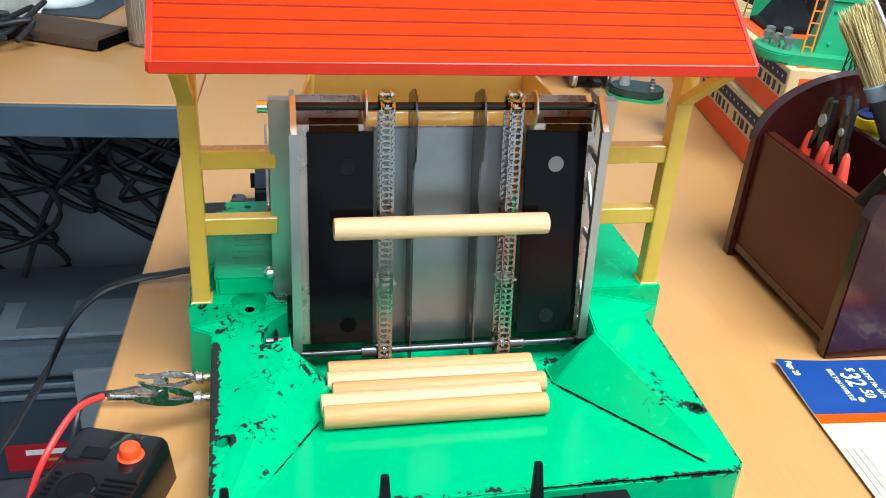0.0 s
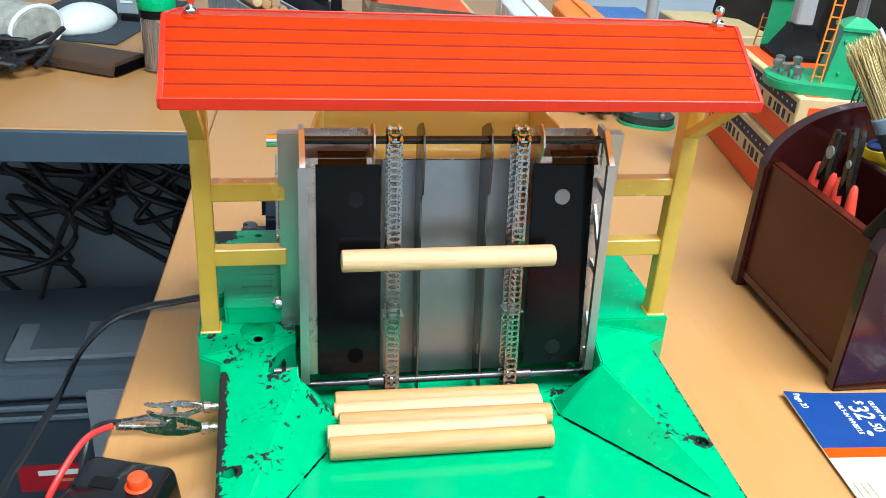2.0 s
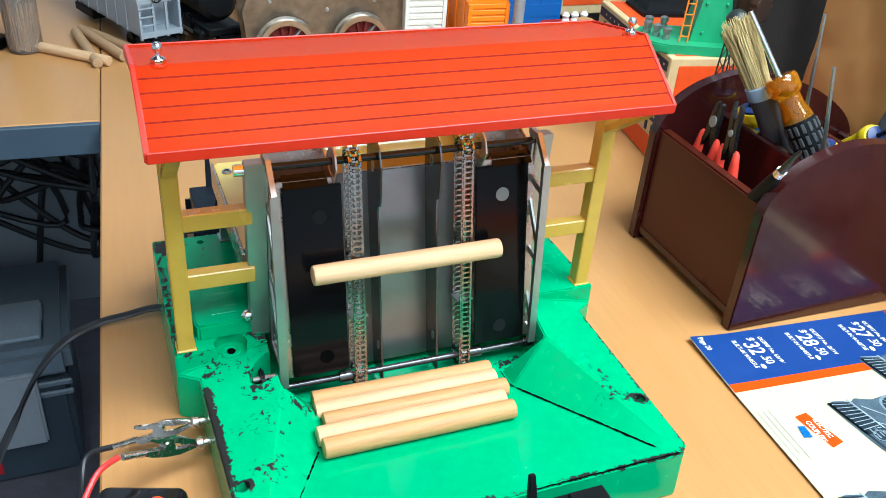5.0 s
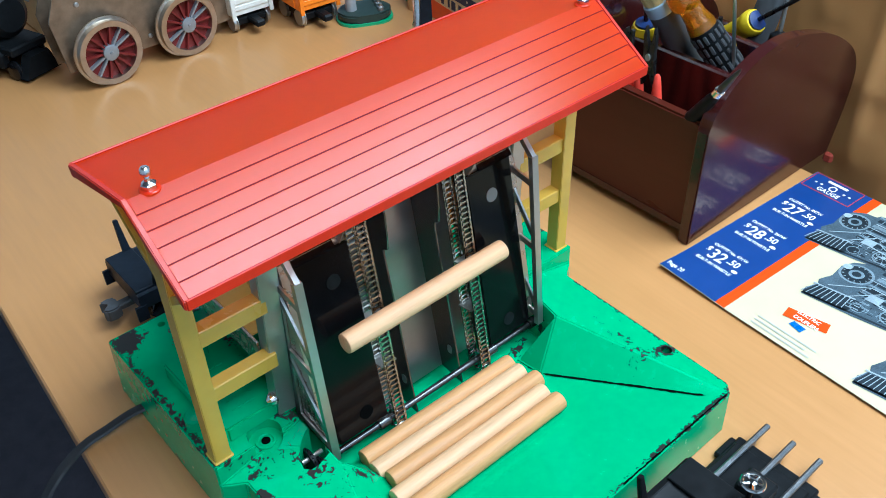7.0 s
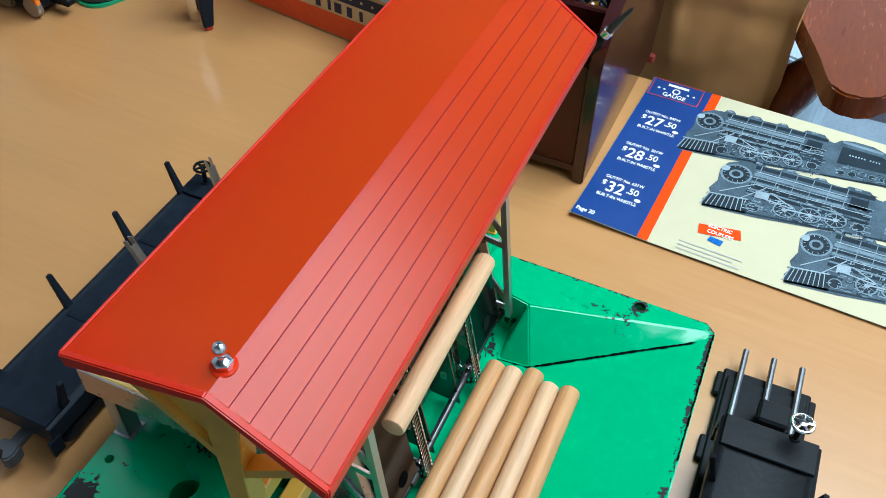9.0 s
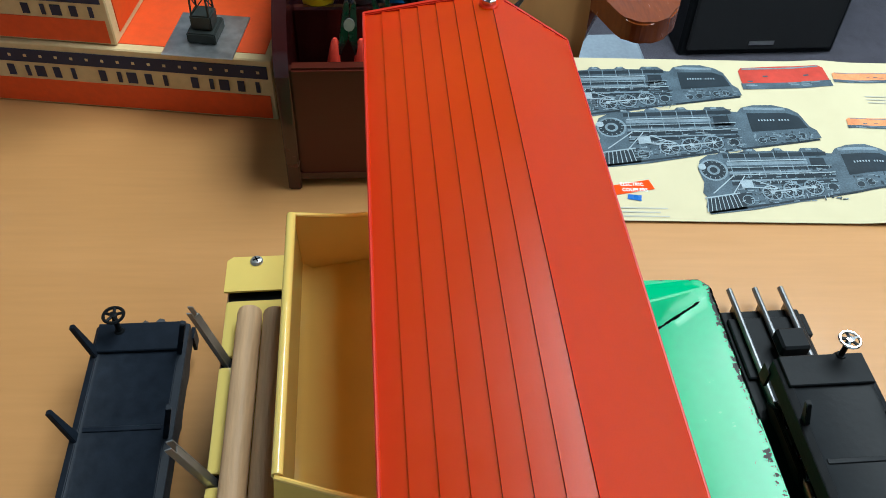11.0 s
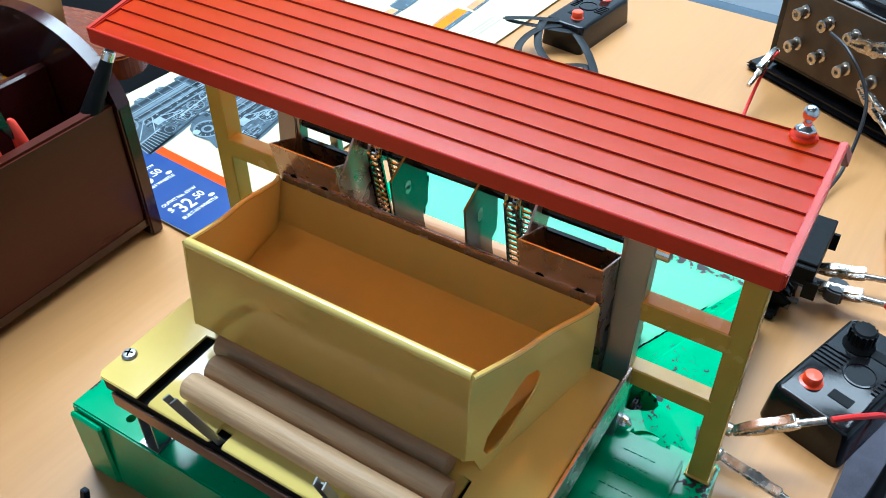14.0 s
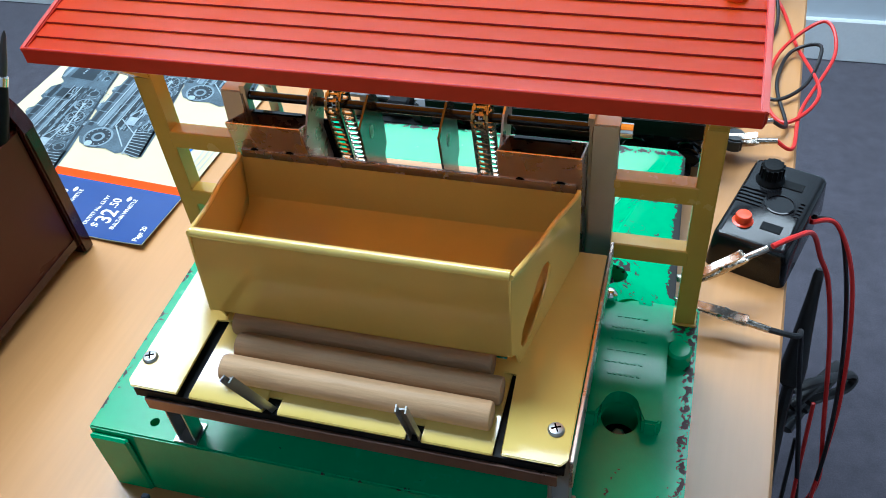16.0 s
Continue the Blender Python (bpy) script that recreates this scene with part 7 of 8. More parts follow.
for x, y, yaw, mt in ((-0.168, 0.655, 100, LOG_C), (-0.150, 0.668, 112, LOG_C), (-0.190, 0.640, 140, LOG_A), (-0.132, 0.662, 122, LOG_C)):
    log(x, y, LOG_R, yaw, mt, "wooden dowel lying on the table beside the hopper car")

# large spoked wheels on a bare motor frame
CHASSIS = mat("tarnished_brass_plate", (0.26, 0.20, 0.14), 0.45, 0.8, var=0.3, scale=40, bump=0.1)
RIM_BRIGHT = mat("worn_nickel_rim", (0.48, 0.43, 0.37), 0.34, 1.0, var=0.15)
SPOKE = mat("dark_red_spokes", rgb("6a1c1a"), 0.5, var=0.15)
RIM = mat("grey_cast_rim", (0.30, 0.33, 0.36), 0.4, 0.6, var=0.12)
ch = thing("motor_chassis", "bare toy locomotive motor frame with large spoked wheels", "toy locomotive", at=(0.0450, 0.5350, 0), turn=(0, 0, 2.5))
bm = bmesh.new()
for y in (0.012, 0.040):
    prism(bm, [(-0.040, 0.020), (0.150, 0.016), (0.158, 0.040), (0.150, 0.085), (0.085, 0.100), (-0.030, 0.110), (-0.046, 0.075)], 1, y, y + 0.002)
box(bm, -0.020, 0.120, 0.014, 0.040, 0.040, 0.080)
part("frame", bm, CHASSIS, ch, "tarnished motor side plates", smooth=0)
for x, z in ((0.030, 0.050), (0.052, 0.072), (0.052, 0.030), (0.110, 0.080), (-0.015, 0.085)):
    bm = bmesh.new()
    lathe(bm, [(0.0026, 0.0), (0.0024, 0.0012), (0.001, 0.0018)], m=pose(x, 0.012, z, 90, 0, 0), seg=10)
    part("screw", bm, STEEL, ch)


def drive_wheel(x, y, mirror=False):
    r = 0.034
    s = -1 if not mirror else 1
    m = pose(x, y, r, 90 if not mirror else -90, 0, 0)
    bm = bmesh.new()
    n = 40
    prof = [(r * 0.80, 0.0052), (r * 0.97, 0.0056), (r * 0.98, 0.0040), (r * 0.985, -0.0005), (r * 1.06, -0.0012), (r * 1.06, -0.0032), (r * 0.80, -0.0040)]
    rings = [[bm.verts.new(m @ Vector((a * math.cos(2 * math.pi * i / n), a * math.sin(2 * math.pi * i / n), h))) for i in range(n)] for a, h in prof + prof[:1]]
    for a, b in zip(rings, rings[1:]):
        for i in range(n):
            bm.faces.new((a[i], a[(i + 1) % n], b[(i + 1) % n], b[i]))
    bmesh.ops.remove_doubles(bm, verts=bm.verts[:], dist=1e-6)
    wh = part("drive_wheel", bm, RIM_BRIGHT if not mirror else RIM, ch, "bright rimmed spoked drive wheel")
    bm = bmesh.new()
    lathe(bm, [(r * 0.82, -0.0038), (r * 0.82, -0.0020), (0.0, -0.0020)], m=m, seg=32)
    part("web", bm, SPOKE, wh, "dark red wheel centre")
    for k in range(14):
        a = 2 * math.pi * k / 14
        bm = bmesh.new()
        box(bm, r * 0.14, r * 0.82, -0.0010, 0.0010, -0.0022, 0.0026, m=m @ pose(0, 0, 0, 0, 0, math.degrees(a)))
        part("spoke", bm, SPOKE if k % 7 not in (1, 2) else RIM, wh)
    bm = bmesh.new()
    lathe(bm, [(r * 0.24, -0.002), (r * 0.24, 0.0044), (r * 0.20, 0.0050), (r * 0.05, 0.0050), (r * 0.04, 0.0062)], m=m, seg=24)
    part("hub", bm, RIM, wh, "grey hub")


drive_wheel(0.0, 0.0), drive_wheel(0.090, 0.0), drive_wheel(0.0, 0.056, True), drive_wheel(0.090, 0.056, True)
loco = thing("locomotive", "black cast toy steam locomotive at the back of the table", "toy locomotive", at=(-0.0150, 0.630, 0), turn=(0, 0, 18))
bm = bmesh.new()
rod(bm, (0, 0.0, 0.062), (0, 0.17, 0.062), 0.024, seg=24)
rod(bm, (0, -0.006, 0.062), (0, 0.0, 0.062), 0.017, 0.024, seg=24)
box(bm, -0.026, 0.026, 0.15, 0.20, 0.030, 0.098, bevel=0.003)
for y, r in ((0.02, 0.007), (0.07, 0.009), (0.11, 0.008)):
    rod(bm, (0, y, 0.080), (0, y, 0.100), r, r * 0.9, seg=14)
box(bm, -0.022, 0.022, -0.02, 0.18, 0.026, 0.036, bevel=0.002)
prism(bm, [(-0.022, 0.004), (0.022, 0.004), (0.010, 0.026), (-0.010, 0.026)], 1, -0.032, -0.018)
part("boiler", bm, BLACK, loco, "black cast boiler and cab")
for s in (-1, 1):
    for y, r in ((-0.012, 0.010), (0.040, 0.019), (0.082, 0.019), (0.124, 0.019)):
        bm = bmesh.new()
        lathe(bm, [(r * 0.75, -0.003), (r, -0.002), (r, 0.001), (r * 1.08, 0.0015), (r * 1.08, 0.003), (r * 0.5, 0.003)], m=pose(s * 0.020, y, r, 0, -90 * s, 0), seg=22)
        part("wheel", bm, BLACK_GLOSS, loco)
    bm = bmesh.new()
    box(bm, s * 0.0245 - 0.001, s * 0.0245 + 0.001, 0.038, 0.126, 0.012, 0.016)
    box(bm, s * 0.0245 - 0.001, s * 0.0245 + 0.001, 0.0, 0.082, 0.020, 0.023)
    part("side_rod", bm, STEEL, loco)
    bm = bmesh.new()
    box(bm, s * 0.022 - 0.006, s * 0.022 + 0.006, -0.006, 0.018, 0.012, 0.030, bevel=0.003)
    part("cylinder", bm, BLACK, loco)
bm = bmesh.new()
rod(bm, (0.022, -0.010, 0.070), (0.020, 0.16, 0.088), 0.0010, seg=6)
part("handrail", bm, STEEL, loco)

st = thing("lamp_stand", "dark green toy stand with screw terminals and a grey post", "toy stand", at=(0.3180, 0.4850, 0), turn=(0, 0, -24))
DG = mat("dark_green_enamel", rgb("24342f"), 0.4, var=0.15)
bm = bmesh.new()
prism(bm, rounded(-0.022, 0.040, -0.022, 0.022, 0.020, 6), 2, 0.003, 0.012, bevel=0.003)
part("base", bm, DG, st, "dark green rounded base")
bm = bmesh.new()
prism(bm, rounded(-0.024, 0.042, -0.024, 0.024, 0.021, 6), 2, 0.0, 0.003)
part("skirt", bm, GREEN_PLAIN, st)
for y in (-0.012, 0.0, 0.012):
    bm = bmesh.new()
    lathe(bm, [(0.0036, 0.0), (0.0036, 0.004), (0.0022, 0.005), (0.0022, 0.008)], at=(0.026, y, 0.012), seg=12)
    part("terminal", bm, STEEL, st)
bm = bmesh.new()
rod(bm, (-0.006, 0, 0.012), (-0.006, 0, 0.16), 0.0065, seg=16)
part("post", bm, mat("grey_post_paint", (0.35, 0.36, 0.37), 0.4, 0.3, var=0.08), st, "grey post")
bm = bmesh.new()
rod(bm, (0.388, 0.460, 0.0), (0.388, 0.460, 0.075), 0.011, 0.010, seg=20)
tagged(part("wooden_post", bm, LOG_B), "short round wooden post on the table", "wooden post")
# stack of old cartons, blue lid and red crossing base further back
for a, mt, lab in (((0.030, 0.175, 0.66, 0.86, 0, 0.062), CARTON_CREAM, "cream cardboard carton at the back of the table"), ((0.036, 0.150, 0.67, 0.84, 0.0626, 0.082), CARTON_ORANGE, "flat red-orange cardboard carton lying on another"),
                   ((0.345, 0.470, 0.66, 0.90, 0, 0.045), BLUE_PL, "blue plastic box lid at the back of the table"), ((0.49, 0.60, 0.70, 0.86, 0, 0.05), CARTON_CREAM, "cream cardboard carton behind the towers")):
    x0, x1, y0, y1, z0_, z1_ = a
    t = thing("carton" if mt != BLUE_PL else "box_lid", lab, "box", at=(x0, y0, z0_))
    part("body", B(0, x1 - x0, 0, y1 - y0, 0, z1_ - z0_, bevel=0.002), mt, t)
    part("printed_band", B(0.004, x1 - x0 - 0.004, -0.0008, -0.0001, (z1_ - z0_) * 0.3, (z1_ - z0_) * 0.7), CARTON_ORANGE if mt == CARTON_CREAM else CARTON_CREAM if mt != BLUE_PL else BLUE_PL, t)
rx = thing("crossing_base", "red enamelled toy base with white insulators", "toy base", at=(0.450, 0.600, 0))
part("base", B(-0.03, 0.03, -0.03, 0.03, 0, 0.02, bevel=0.003), RED, rx)
for k in range(3):
    bm = bmesh.new()
    lathe(bm, [(0.004, 0.02), (0.0055, 0.024), (0.004, 0.027), (0.0055, 0.031), (0.004, 0.034), (0.0055, 0.038), (0.003, 0.042)], at=(-0.014 + k * 0.014, -0.012, 0), seg=14)
    part("insulator", bm, INK_WHITE, rx, "white insulator")

# ---- side desk ----
LEATHER = mat("brown_leather", rgb("4a3527"), 0.6, var=0.15, bump=0.4, bscale=500)
WHITE_PL = mat("white_plastic", rgb("e4e8e6"), 0.35, var=0.02)
PAD = mat("dark_mouse_pad", rgb("363f48"), 0.8, var=0.1)
case = thing("leather_case", "brown leather slip case lying on the desk", "leather case", at=(-0.3180, 0.6900, 0), turn=(0, 0, -28))
bm = bmesh.new()
prism(bm, [(-0.036, 0.002), (-0.034, 0.012), (-0.028, 0.016), (0.028, 0.016), (0.035, 0.011), (0.036, 0.002), (0.030, 0.0), (-0.030, 0.0)], 0, -0.075, 0.055, bevel=0.0012)
part("body", bm, LEATHER, case)
bm = bmesh.new()
prism(bm, [(-0.032, 0.003), (-0.028, 0.012), (0.028, 0.012), (0.032, 0.003)], 0, 0.0552, 0.060)
part("open_end", bm, HOLE, case, "dark open end")
ms = thing("computer_mouse", "white computer mouse on a dark pad", "computer mouse", at=(-0.3560, 0.8600, 0.0032), turn=(0, 0, -35))
bm = bmesh.new()
bmesh.ops.create_uvsphere(bm, u_segments=28, v_segments=16, radius=1)
for v in bm.verts:
    x, y, z = v.co
    z = max(z, -0.35)
    v.co = (x * 0.033 * (1 - 0.12 * y), y * 0.056, (z + 0.35) * 0.026 * (1 - 0.25 * y * y))
part("shell", bm, WHITE_PL, ms, "smooth white shell", smooth=60)
part("wheel", B(-0.003, 0.003, 0.026, 0.038, 0.020, 0.0300, bevel=0.001), GREY_RUBBER, ms)
pad = part("mouse_pad", B(-0.12, 0.06, -0.06, 0.22, 0.0, 0.003, bevel=0.001, m=pose(-0.345, 0.855, 0.0001, 0, 0, -15)), PAD)
tagged(pad, "dark grey mouse pad with pale rim on the desk", "mouse pad")
jar = thing("pick_jar", "clear jar of wooden picks with a green lid", "jar", at=(-0.2340, 0.6720, 0))
bm = bmesh.new()
lathe(bm, [(0.0160, 0.0), (0.0190, 0.002), (0.0195, 0.010), (0.0195, 0.066), (0.0185, 0.070)], seg=24)
part("bottle", bm, mat("clear_jar", (0.9, 0.9, 0.88), 0.08, var=0.02, trans=0.9, bump=0), jar, "clear plastic bottle")
bm = bmesh.new()
rnd = random.Random(4)
for k in range(70):
    a, r = rnd.uniform(0, 6.28), 0.0165 * math.sqrt(rnd.random())
    a2 = a + rnd.uniform(-0.5, 0.5)
    rod(bm, (r * math.cos(a), r * math.sin(a), 0.003), (r * math.cos(a2), r * math.sin(a2), 0.062 + rnd.uniform(-0.006, 0.003)), 0.0011, seg=5)
tagged(part("picks", bm, LOG_B, jar, "wooden picks"), kind="stuff")
bm = bmesh.new()
lathe(bm, [(0.0205, 0.066), (0.0210, 0.067), (0.0210, 0.075), (0.0200, 0.076)], seg=24)
part("collar", bm, BLACK, jar)
bm = bmesh.new()
lathe(bm, [(0.0222, 0.076), (0.0228, 0.077), (0.0228, 0.086), (0.0200, 0.094), (0.0120, 0.098), (0.0, 0.099)], seg=28)
part("lid", bm, mat("green_lid", rgb("18a868"), 0.3, var=0.03), jar, "green domed lid")
pouch = thing("net_pouch", "grey mesh pouch with white rim and cords", "pouch", at=(-0.4350, 0.7700, 0), turn=(0, 0, -30))
MESH = mat("grey_mesh_fabric", rgb("a7a69c"), 0.8, var=0.35, scale=400, bump=0.5, bscale=900)
bm = bmesh.new()
lathe(bm, [(0.030, -0.07), (0.036, -0.04), (0.037, 0.0), (0.035, 0.04), (0.031, 0.055)], m=pose(0, 0, 0.030, 0, 90, 0) @ Matrix.Diagonal((0.8, 1.3, 1, 1)), seg=24)
part("bag", bm, MESH, pouch, "grey mesh bag")
bm = bmesh.new()
n = 24
tube(bm, [Vector((0.052, 0.044 * math.cos(2 * math.pi * i / n), 0.030 + 0.0275 * math.sin(2 * math.pi * i / n))) for i in range(n + 1)], 0.0030, seg=8, up=(1, 0, 0))
part("rim", bm, WHITE_PL, pouch, "white rim")
rnd = random.Random(11)
for k in range(9):
    c = Vector((-0.415, 0.655, 0.012))
    pts = [c + Vector((rnd.uniform(-0.075, 0.065), rnd.uniform(-0.045, 0.055), rnd.uniform(-0.004, 0.034))) for _ in range(6)]
    cable("desk_cable", pts, 0.0034, RUBBER, "black cable in a tangled heap on the desk", grp="tangled desk cables")
gt = thing("grey_toy_shed", "grey moulded toy shed wall standing on the desk", "toy building", at=(-0.290, 0.915, 0), turn=(0, 0, -12))
part("wall", B(-0.030, 0.050, -0.004, 0.004, 0.012, 0.11, bevel=0.001), GREY_CAR, gt)
part("window_opening", B(0.004, 0.018, -0.0055, -0.0042, 0.050, 0.085), HOLE, gt)
for k in range(4):
    part("louvre", B(-0.024, -0.006, -0.0060, -0.0042, 0.028 + k * 0.007, 0.031 + k * 0.007), WHITE_PL, gt)
part("foot", B(-0.024, 0.044, -0.010, 0.010, 0.0, 0.012, bevel=0.002), BLACK, gt)

# ---- under the desk ----
tb = thing("toolbox", "black plastic toolbox with grey lid and red label on the floor", "toolbox", at=(-0.455, 0.735, FLOOR_Z))
part("body", B(-0.25, 0.19, 0.0, 0.24, 0.0, 0.205, bevel=0.008, seg=2), mat("blue_black_toolbox_plastic", rgb("39434d"), 0.45, var=0.08), tb, "black plastic body")
TBG = mat("charcoal_plastic", rgb("66717b"), 0.45, var=0.08)
part("lid", B(-0.26, 0.20, -0.012, 0.25, 0.205, 0.262, bevel=0.012, seg=2), TBG, tb, "charcoal lid")
part("lid_panel", B(-0.055, 0.165, 0.010, 0.115, 0.262, 0.272, bevel=0.006, seg=2), mat("grey_lid_plastic", rgb("8b969f"), 0.45, var=0.08), tb, "grey raised lid panel")
part("lid_recess", B(-0.02, 0.055, 0.035, 0.115, 0.2722, 0.2735), TBG, tb)
part("rib_rail", B(-0.25, 0.195, -0.006, 0.0, 0.165, 0.175, bevel=0.002), TBG, tb)
part("rib_rail", B(-0.25, 0.195, -0.006, 0.0, 0.185, 0.195, bevel=0.002), TBG, tb)
for x in (-0.13, 0.105):
    part("latch", B(x - 0.042, x + 0.042, -0.020, -0.006, 0.085, 0.225, bevel=0.004, seg=2), mat("grey_latch_plastic", rgb("8f949a"), 0.4, var=0.06), tb, "grey plastic latch")
lab = part("label", B(-0.060, 0.070, -0.0012, -0.0002, 0.022, 0.075), mat("red_label", rgb("b5202a"), 0.4, var=0.05), tb, "red printed label")
part("label_bar", B(-0.030, 0.040, -0.0020, -0.0013, 0.054, 0.064), INK_WHITE, lab)
part("label_bar", B(-0.010, 0.035, -0.0020, -0.0013, 0.040, 0.045), INK_SALMON, lab)
rnd = random.Random(21)
for k in range(13):
    x0_ = -0.62 + 0.045 * k
    pts = [Vector((x0_ + rnd.uniform(-0.03, 0.03), 1.0 + rnd.uniform(-0.03, 0.03), -0.06))]
    for j in range(6):
        pts.append(Vector((min(-0.19, max(-0.68, x0_ + rnd.uniform(-0.20, 0.20))), 0.98 + rnd.uniform(-0.05, 0.05), -0.14 - 0.05 * j + rnd.uniform(-0.10, 0.08))))
    pts.append(Vector((x0_ + rnd.uniform(-0.1, 0.1), 1.0, -0.06 if k % 2 else -0.50)))
    cable("hanging_cable", pts, 0.0055, RUBBER, "black cable hanging in a tangle under the desk", grp="cables under the desk")
ad = part("power_adapter", B(-0.60, -0.50, 0.86, 0.90, -0.21, -0.03, bevel=0.006), mat("grey_adapter_plastic", rgb("78848e"), 0.5, var=0.06))
tagged(ad, "grey plastic box fixed under the desk", "box")

# ---- beyond the table ----
KRAFT = mat("kraft_paper", rgb("bd884e"), 0.7, var=0.07, scale=14, bump=0.15, bscale=50, stretch=(1, 1, 0.4))
bag = thing("paper_bag", "crumpled brown kraft paper bag standing beside the table", "paper bag", at=(0.470, 0.020, FLOOR_Z))
bm = bmesh.new()
N = 66
rows = []
noise.seed_set(3)
H = 0.98
for j in range(161):
    z = H * j / 160
    r = []
    for i in range(4 * N):
        e, f_ = divmod(i, N)
        f_ = f_ / N
        x, y = ((0, -0.165 + 0.33 * (1 - f_)) if e == 0 else (0.17 * f_, -0.165) if e == 1 else (0.17, -0.165 + 0.33 * f_) if e == 2 else (0.17 * (1 - f_), 0.165))
        k = noise.fractal(Vector((x * 9, y * 9, z * 9 + 3)), 1.0, 2.2, 4) * 0.006 + abs(noise.noise(Vector((x * 7 + 9, y * 7, z * 5)))) * 0.010 + abs(noise.noise(Vector((x * 26 + 2, y * 26, z * 9)))) * 0.0022 - (0.010 * max(0.0, min(1.0, (-0.118 - y) / 0.047)) if e == 0 else 0.0)
        if e == 0:
            # folds pressed into the front of the bag
            k += 0.0055 * math.exp(-((y + 0.064 + 0.10 * max(0.0, 0.775 - z)) / 0.007) ** 2) * (1.0 if z > 0.775 else math.exp(-(0.775 - z) / 0.03))
            k += 0.0022 * math.tanh((z - 0.800 - 0.05 * y) / 0.006) - 0.0018 * math.tanh((y + 0.005) / 0.006)
        nx, ny = ((-1, 0), (0, -1), (1, 0), (0, 1))[e]
        r.append(bm.verts.new((x + nx * k, y + ny * k, z)))
    rows.append(r)
for a, b in zip(rows, rows[1:]):
    for i in range(4 * N):
        bm.faces.new((a[i], a[(i + 1) % (4 * N)], b[(i + 1) % (4 * N)], b[i]))
part("paper", bm, KRAFT, bag, "creased kraft paper", smooth=70)
part("red_mark", B(-0.0130, -0.008, -0.055, -0.046, 0.724, 0.734, bevel=0.002), mat("red_tape", rgb("9c3a28"), 0.7), bag, "red tape patch")
CHAIRW = mat("brown_varnished_wood", rgb("6e320c"), 0.24, var=0.25, scale=25, stretch=(1, 6, 1), coat=0.4)
chair = thing("wooden_chair", "varnished orange-brown wooden armchair with turned posts", "chair", at=(0, 0, FLOOR_Z))
ARM = ((0.483, -0.213), (0.494, -0.191), (0.540, -0.174), (0.600, -0.150), (0.660, -0.132), (0.800, -0.120), (0.990, -0.120), (0.995, -0.190), (0.800, -0.215), (0.660, -0.238), (0.560, -0.257), (0.505, -0.246))
bm = bmesh.new()
prism(bm, [(p.x, p.y) for p in spline([Vector((x, y, 0)) for x, y in ARM], 5, closed=True)], 2, 0.702, 0.726, bevel=0.008)
part("armrest", bm, CHAIRW, chair, "flat rounded armrest")
bm = bmesh.new()
prism(bm, rounded(0.640, 1.040, -0.120, 0.300, 0.05, 6), 2, 0.435, 0.470, bevel=0.012)
part("seat", bm, CHAIRW, chair, "thick wooden seat")
TURNED = [(0.013, 0.0), (0.017, 0.03), (0.025, 0.07), (0.027, 0.11), (0.019, 0.145), (0.014, 0.155), (0.019, 0.163), (0.014, 0.172), (0.018, 0.20)]


def turned_leg(name, a, b):
    bm = bmesh.new()
    a, b = Vector(a), Vector(b)
    L = (b - a).length
    m = Matrix.Translation(a) @ (b - a).to_track_quat("Z", "Y").to_matrix().to_4x4()
    lathe(bm, TURNED + [(0.013, L)], m=m, seg=20)
    part(name, bm, CHAIRW, chair, "turned wooden " + name)


turned_leg("post", (0.590, -0.192, 0.704), (0.680, -0.100, 0.460))
turned_leg("post", (0.960, -0.160, 0.704), (0.990, -0.105, 0.460))
for x, y in ((0.70, -0.06), (0.98, -0.06), (0.70, 0.24), (0.98, 0.24)):
    turned_leg("leg", (x, y, 0.437), (x + (0.05 if x > 0.8 else -0.03), y + (0.05 if y > 0 else -0.05), 0.0))
bm = bmesh.new()
prism(bm, rounded(-0.06, 0.06, -0.06, 0.05, 0.035, 6), 2, 0.0, 0.42, bevel=0.012)
bmesh.ops.transform(bm, verts=bm.verts[:], matrix=pose(1.10, -0.185, FLOOR_Z, 0, 0, 10))
tagged(part("white_canister", bm, mat("pale_blue_white_plastic", rgb("c3d3de"), 0.4, var=0.04)), "pale blue-white plastic canister on the carpet", "canister")
spk = thing("loudspeaker", "black box loudspeaker standing on the carpet", "loudspeaker", at=(1.47, -0.86, FLOOR_Z))
part("cabinet", B(0.0, 0.36, -0.19, 0.19, 0.0, 0.52, bevel=0.006), BLACK, spk)
part("grille", B(-0.012, 0.0, -0.175, 0.175, 0.02, 0.50, bevel=0.004), mat("black_speaker_cloth", (0.010, 0.010, 0.011), 0.9, var=0.2, bump=0.4, bscale=800), spk, "black cloth grille")
part("badge", B(-0.014, -0.012, -0.03, 0.03, 0.035, 0.045), STEEL, spk)
shelf = thing("storage_crate", "grey plastic storage crate on the carpet", "crate", at=(0.95, -0.25, FLOOR_Z))
part("body", B(-0.15, 0.25, -0.2, 0.2, 0.0, 0.22, bevel=0.01, seg=2), TBG, shelf)
part("rim", B(-0.165, 0.265, -0.215, 0.215, 0.21, 0.235, bevel=0.006), mat("pale_grey_plastic", rgb("8d99a4"), 0.45), shelf)

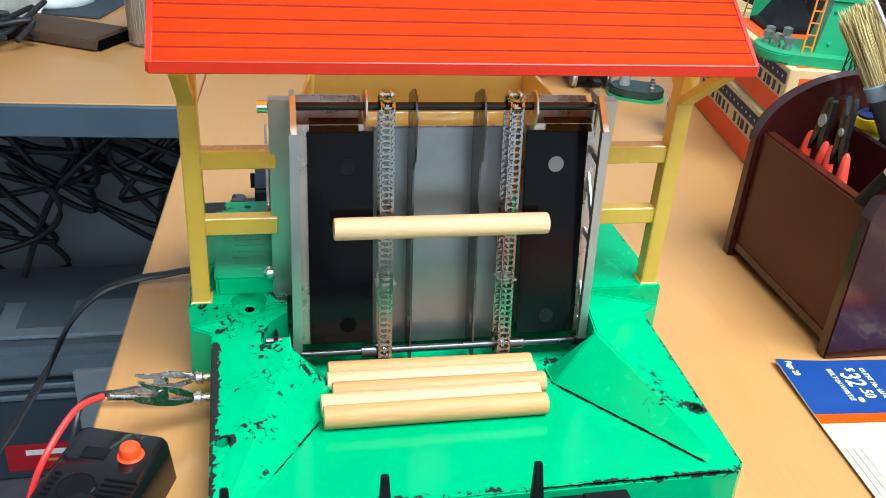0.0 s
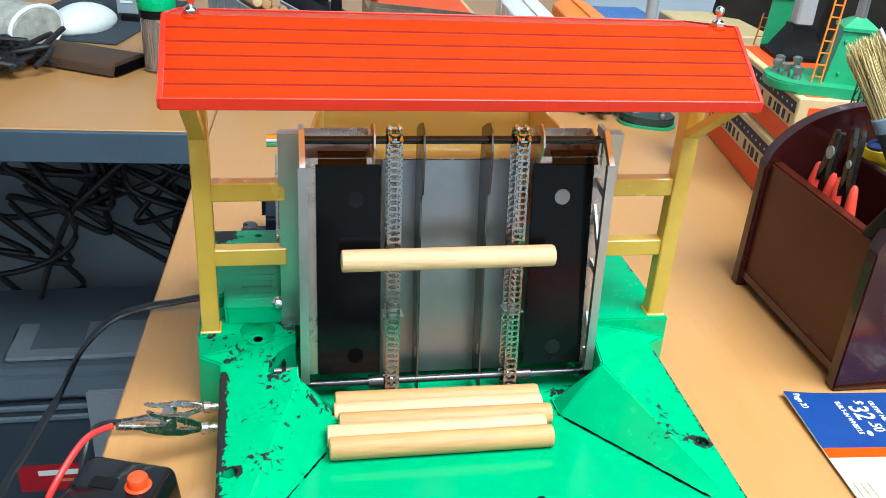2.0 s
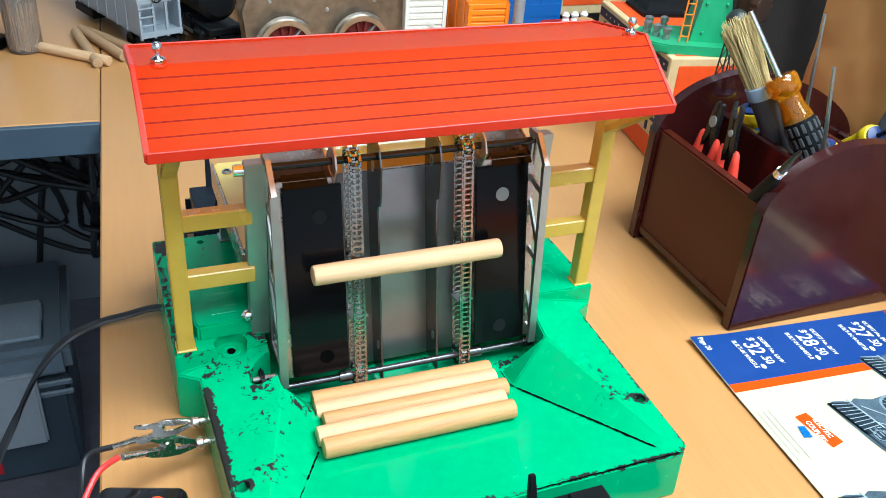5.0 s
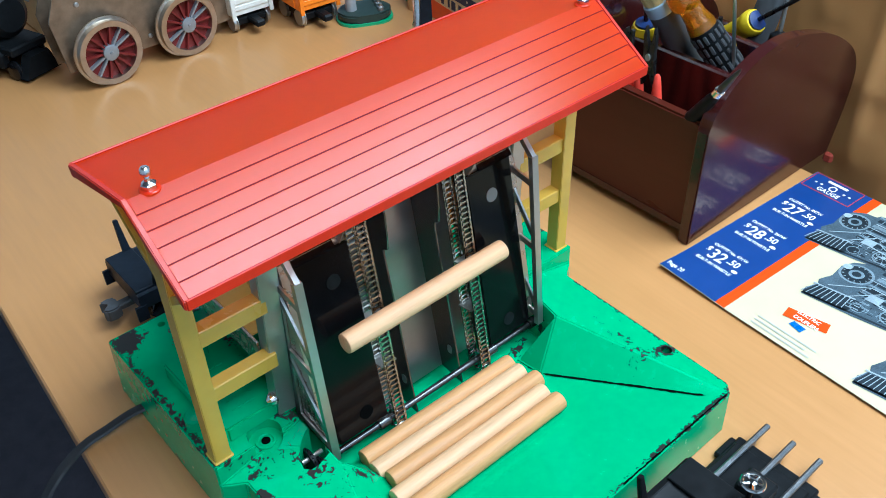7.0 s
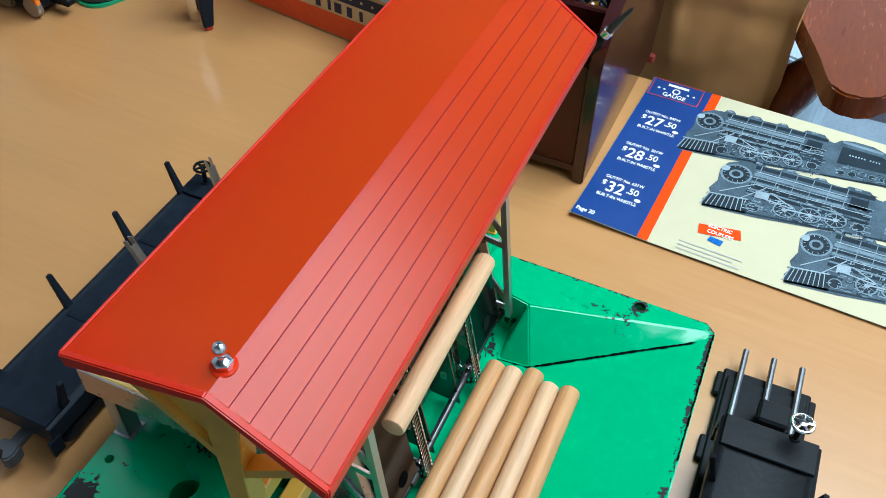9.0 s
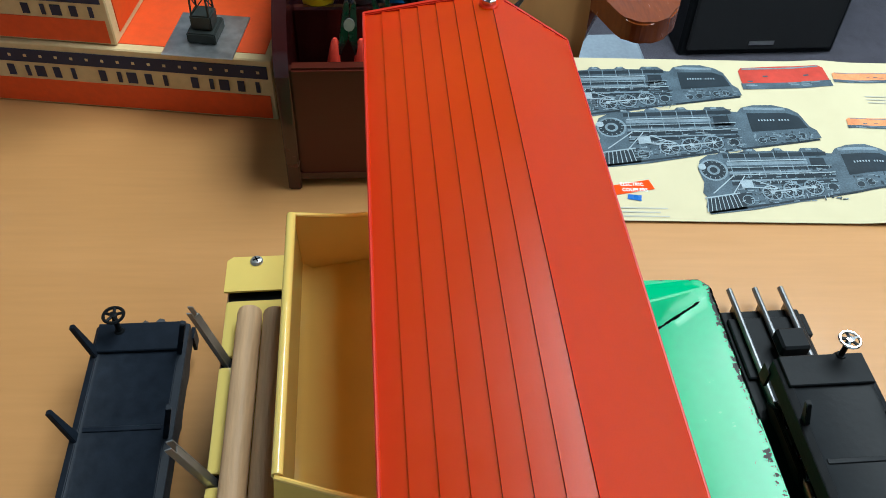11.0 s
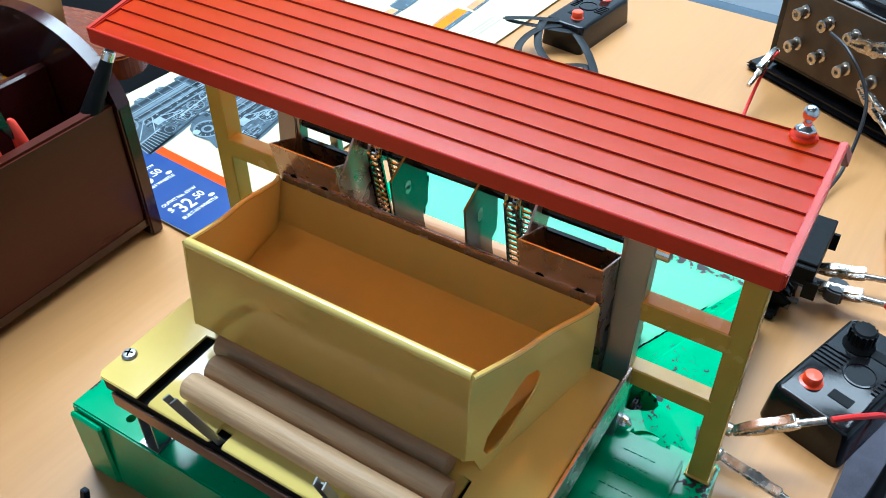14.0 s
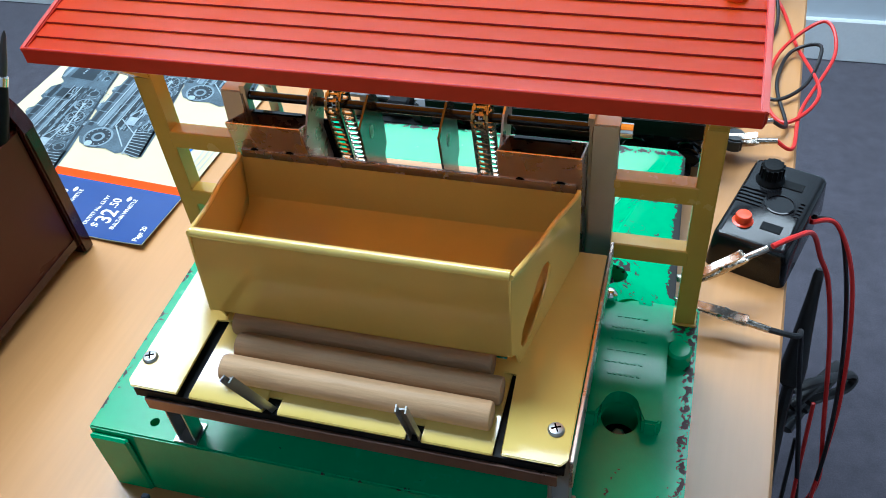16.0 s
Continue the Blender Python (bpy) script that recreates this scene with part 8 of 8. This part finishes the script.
# dark clutter behind the towers
RUST = mat("rusty_brown_casting", rgb("3a2313"), 0.6, 0.3, var=0.4, scale=120, bump=0.4)
DARK_CLOTH = mat("dark_brown_fabric", rgb("1d1510"), 0.9, var=0.5, scale=30, bump=0.5, bscale=200)
noise.seed_set(9)
for lab, at, sx, sy, sz, tw in (("dark brown cloth bag slumped behind the toy towers", (0.700, 0.800, FLOOR_Z), 0.30, 0.14, 1.02, -38), ("black cloth bag standing beside the table", (0.640, 0.480, FLOOR_Z), 0.26, 0.12, 0.93, -42)):
    bm = bmesh.new()
    bmesh.ops.create_cube(bm, size=1.0)
    bmesh.ops.subdivide_edges(bm, edges=bm.edges[:], cuts=22, use_grid_fill=True)
    for v in bm.verts:
        c = v.co.copy()
        w = 1.0 - 0.18 * (c.z + 0.5) ** 3
        p = Vector((c.x * sx * w, c.y * sy * w, (c.z + 0.5) * sz))
        k = noise.fractal(Vector((c.x * 2.2, c.y * 2.2, c.z * 4 + sx * 9)), 1.0, 2.0, 4) * 0.020
        v.co = p + Vector((c.x, c.y, 0.4 * c.z)).normalized() * (k - 0.020 * (abs(c.x) + abs(c.y)))
    bmesh.ops.transform(bm, verts=bm.verts[:], matrix=pose(*at, 0, 0, tw))
    tagged(part("cloth_bag", bm, DARK_CLOTH, smooth=80), lab, "bag", "cloth bags")
gear = thing("gear_motor", "rusty brown geared toy mechanism standing on a carton", "toy mechanism", at=(0.4330, 0.2420, TOP2), turn=(0, 0, 20))
bm = bmesh.new()
box(bm, -0.012, 0.012, -0.009, 0.009, 0.0, 0.062, bevel=0.003, seg=2)
box(bm, -0.016, 0.016, -0.011, 0.011, 0.0, 0.008, bevel=0.002)
part("housing", bm, RUST, gear)
bm = bmesh.new()
lathe(bm, [(0.0, -0.004), (0.013, -0.004), (0.014, -0.002), (0.014, 0.002), (0.013, 0.004), (0.0, 0.004)], m=pose(-0.004, -0.013, 0.050, 90, 0, 0), seg=20)
part("gear", bm, RUST, gear, "rusty toothed gear")
bm = bmesh.new()
bmesh.ops.create_uvsphere(bm, u_segments=16, v_segments=10, radius=0.009, matrix=pose(0.014, -0.010, 0.066))
part("knob", bm, BLACK, gear, "black round knob")
for k in range(14):
    a = 2 * math.pi * k / 14
    part("tooth", B(-0.0014, 0.0014, -0.0035, 0.0035, -0.0014, 0.0014, m=pose(-0.004 + 0.0146 * math.cos(a), -0.013, 0.050 + 0.0146 * math.sin(a), 0, -math.degrees(a), 0)), RUST, gear)
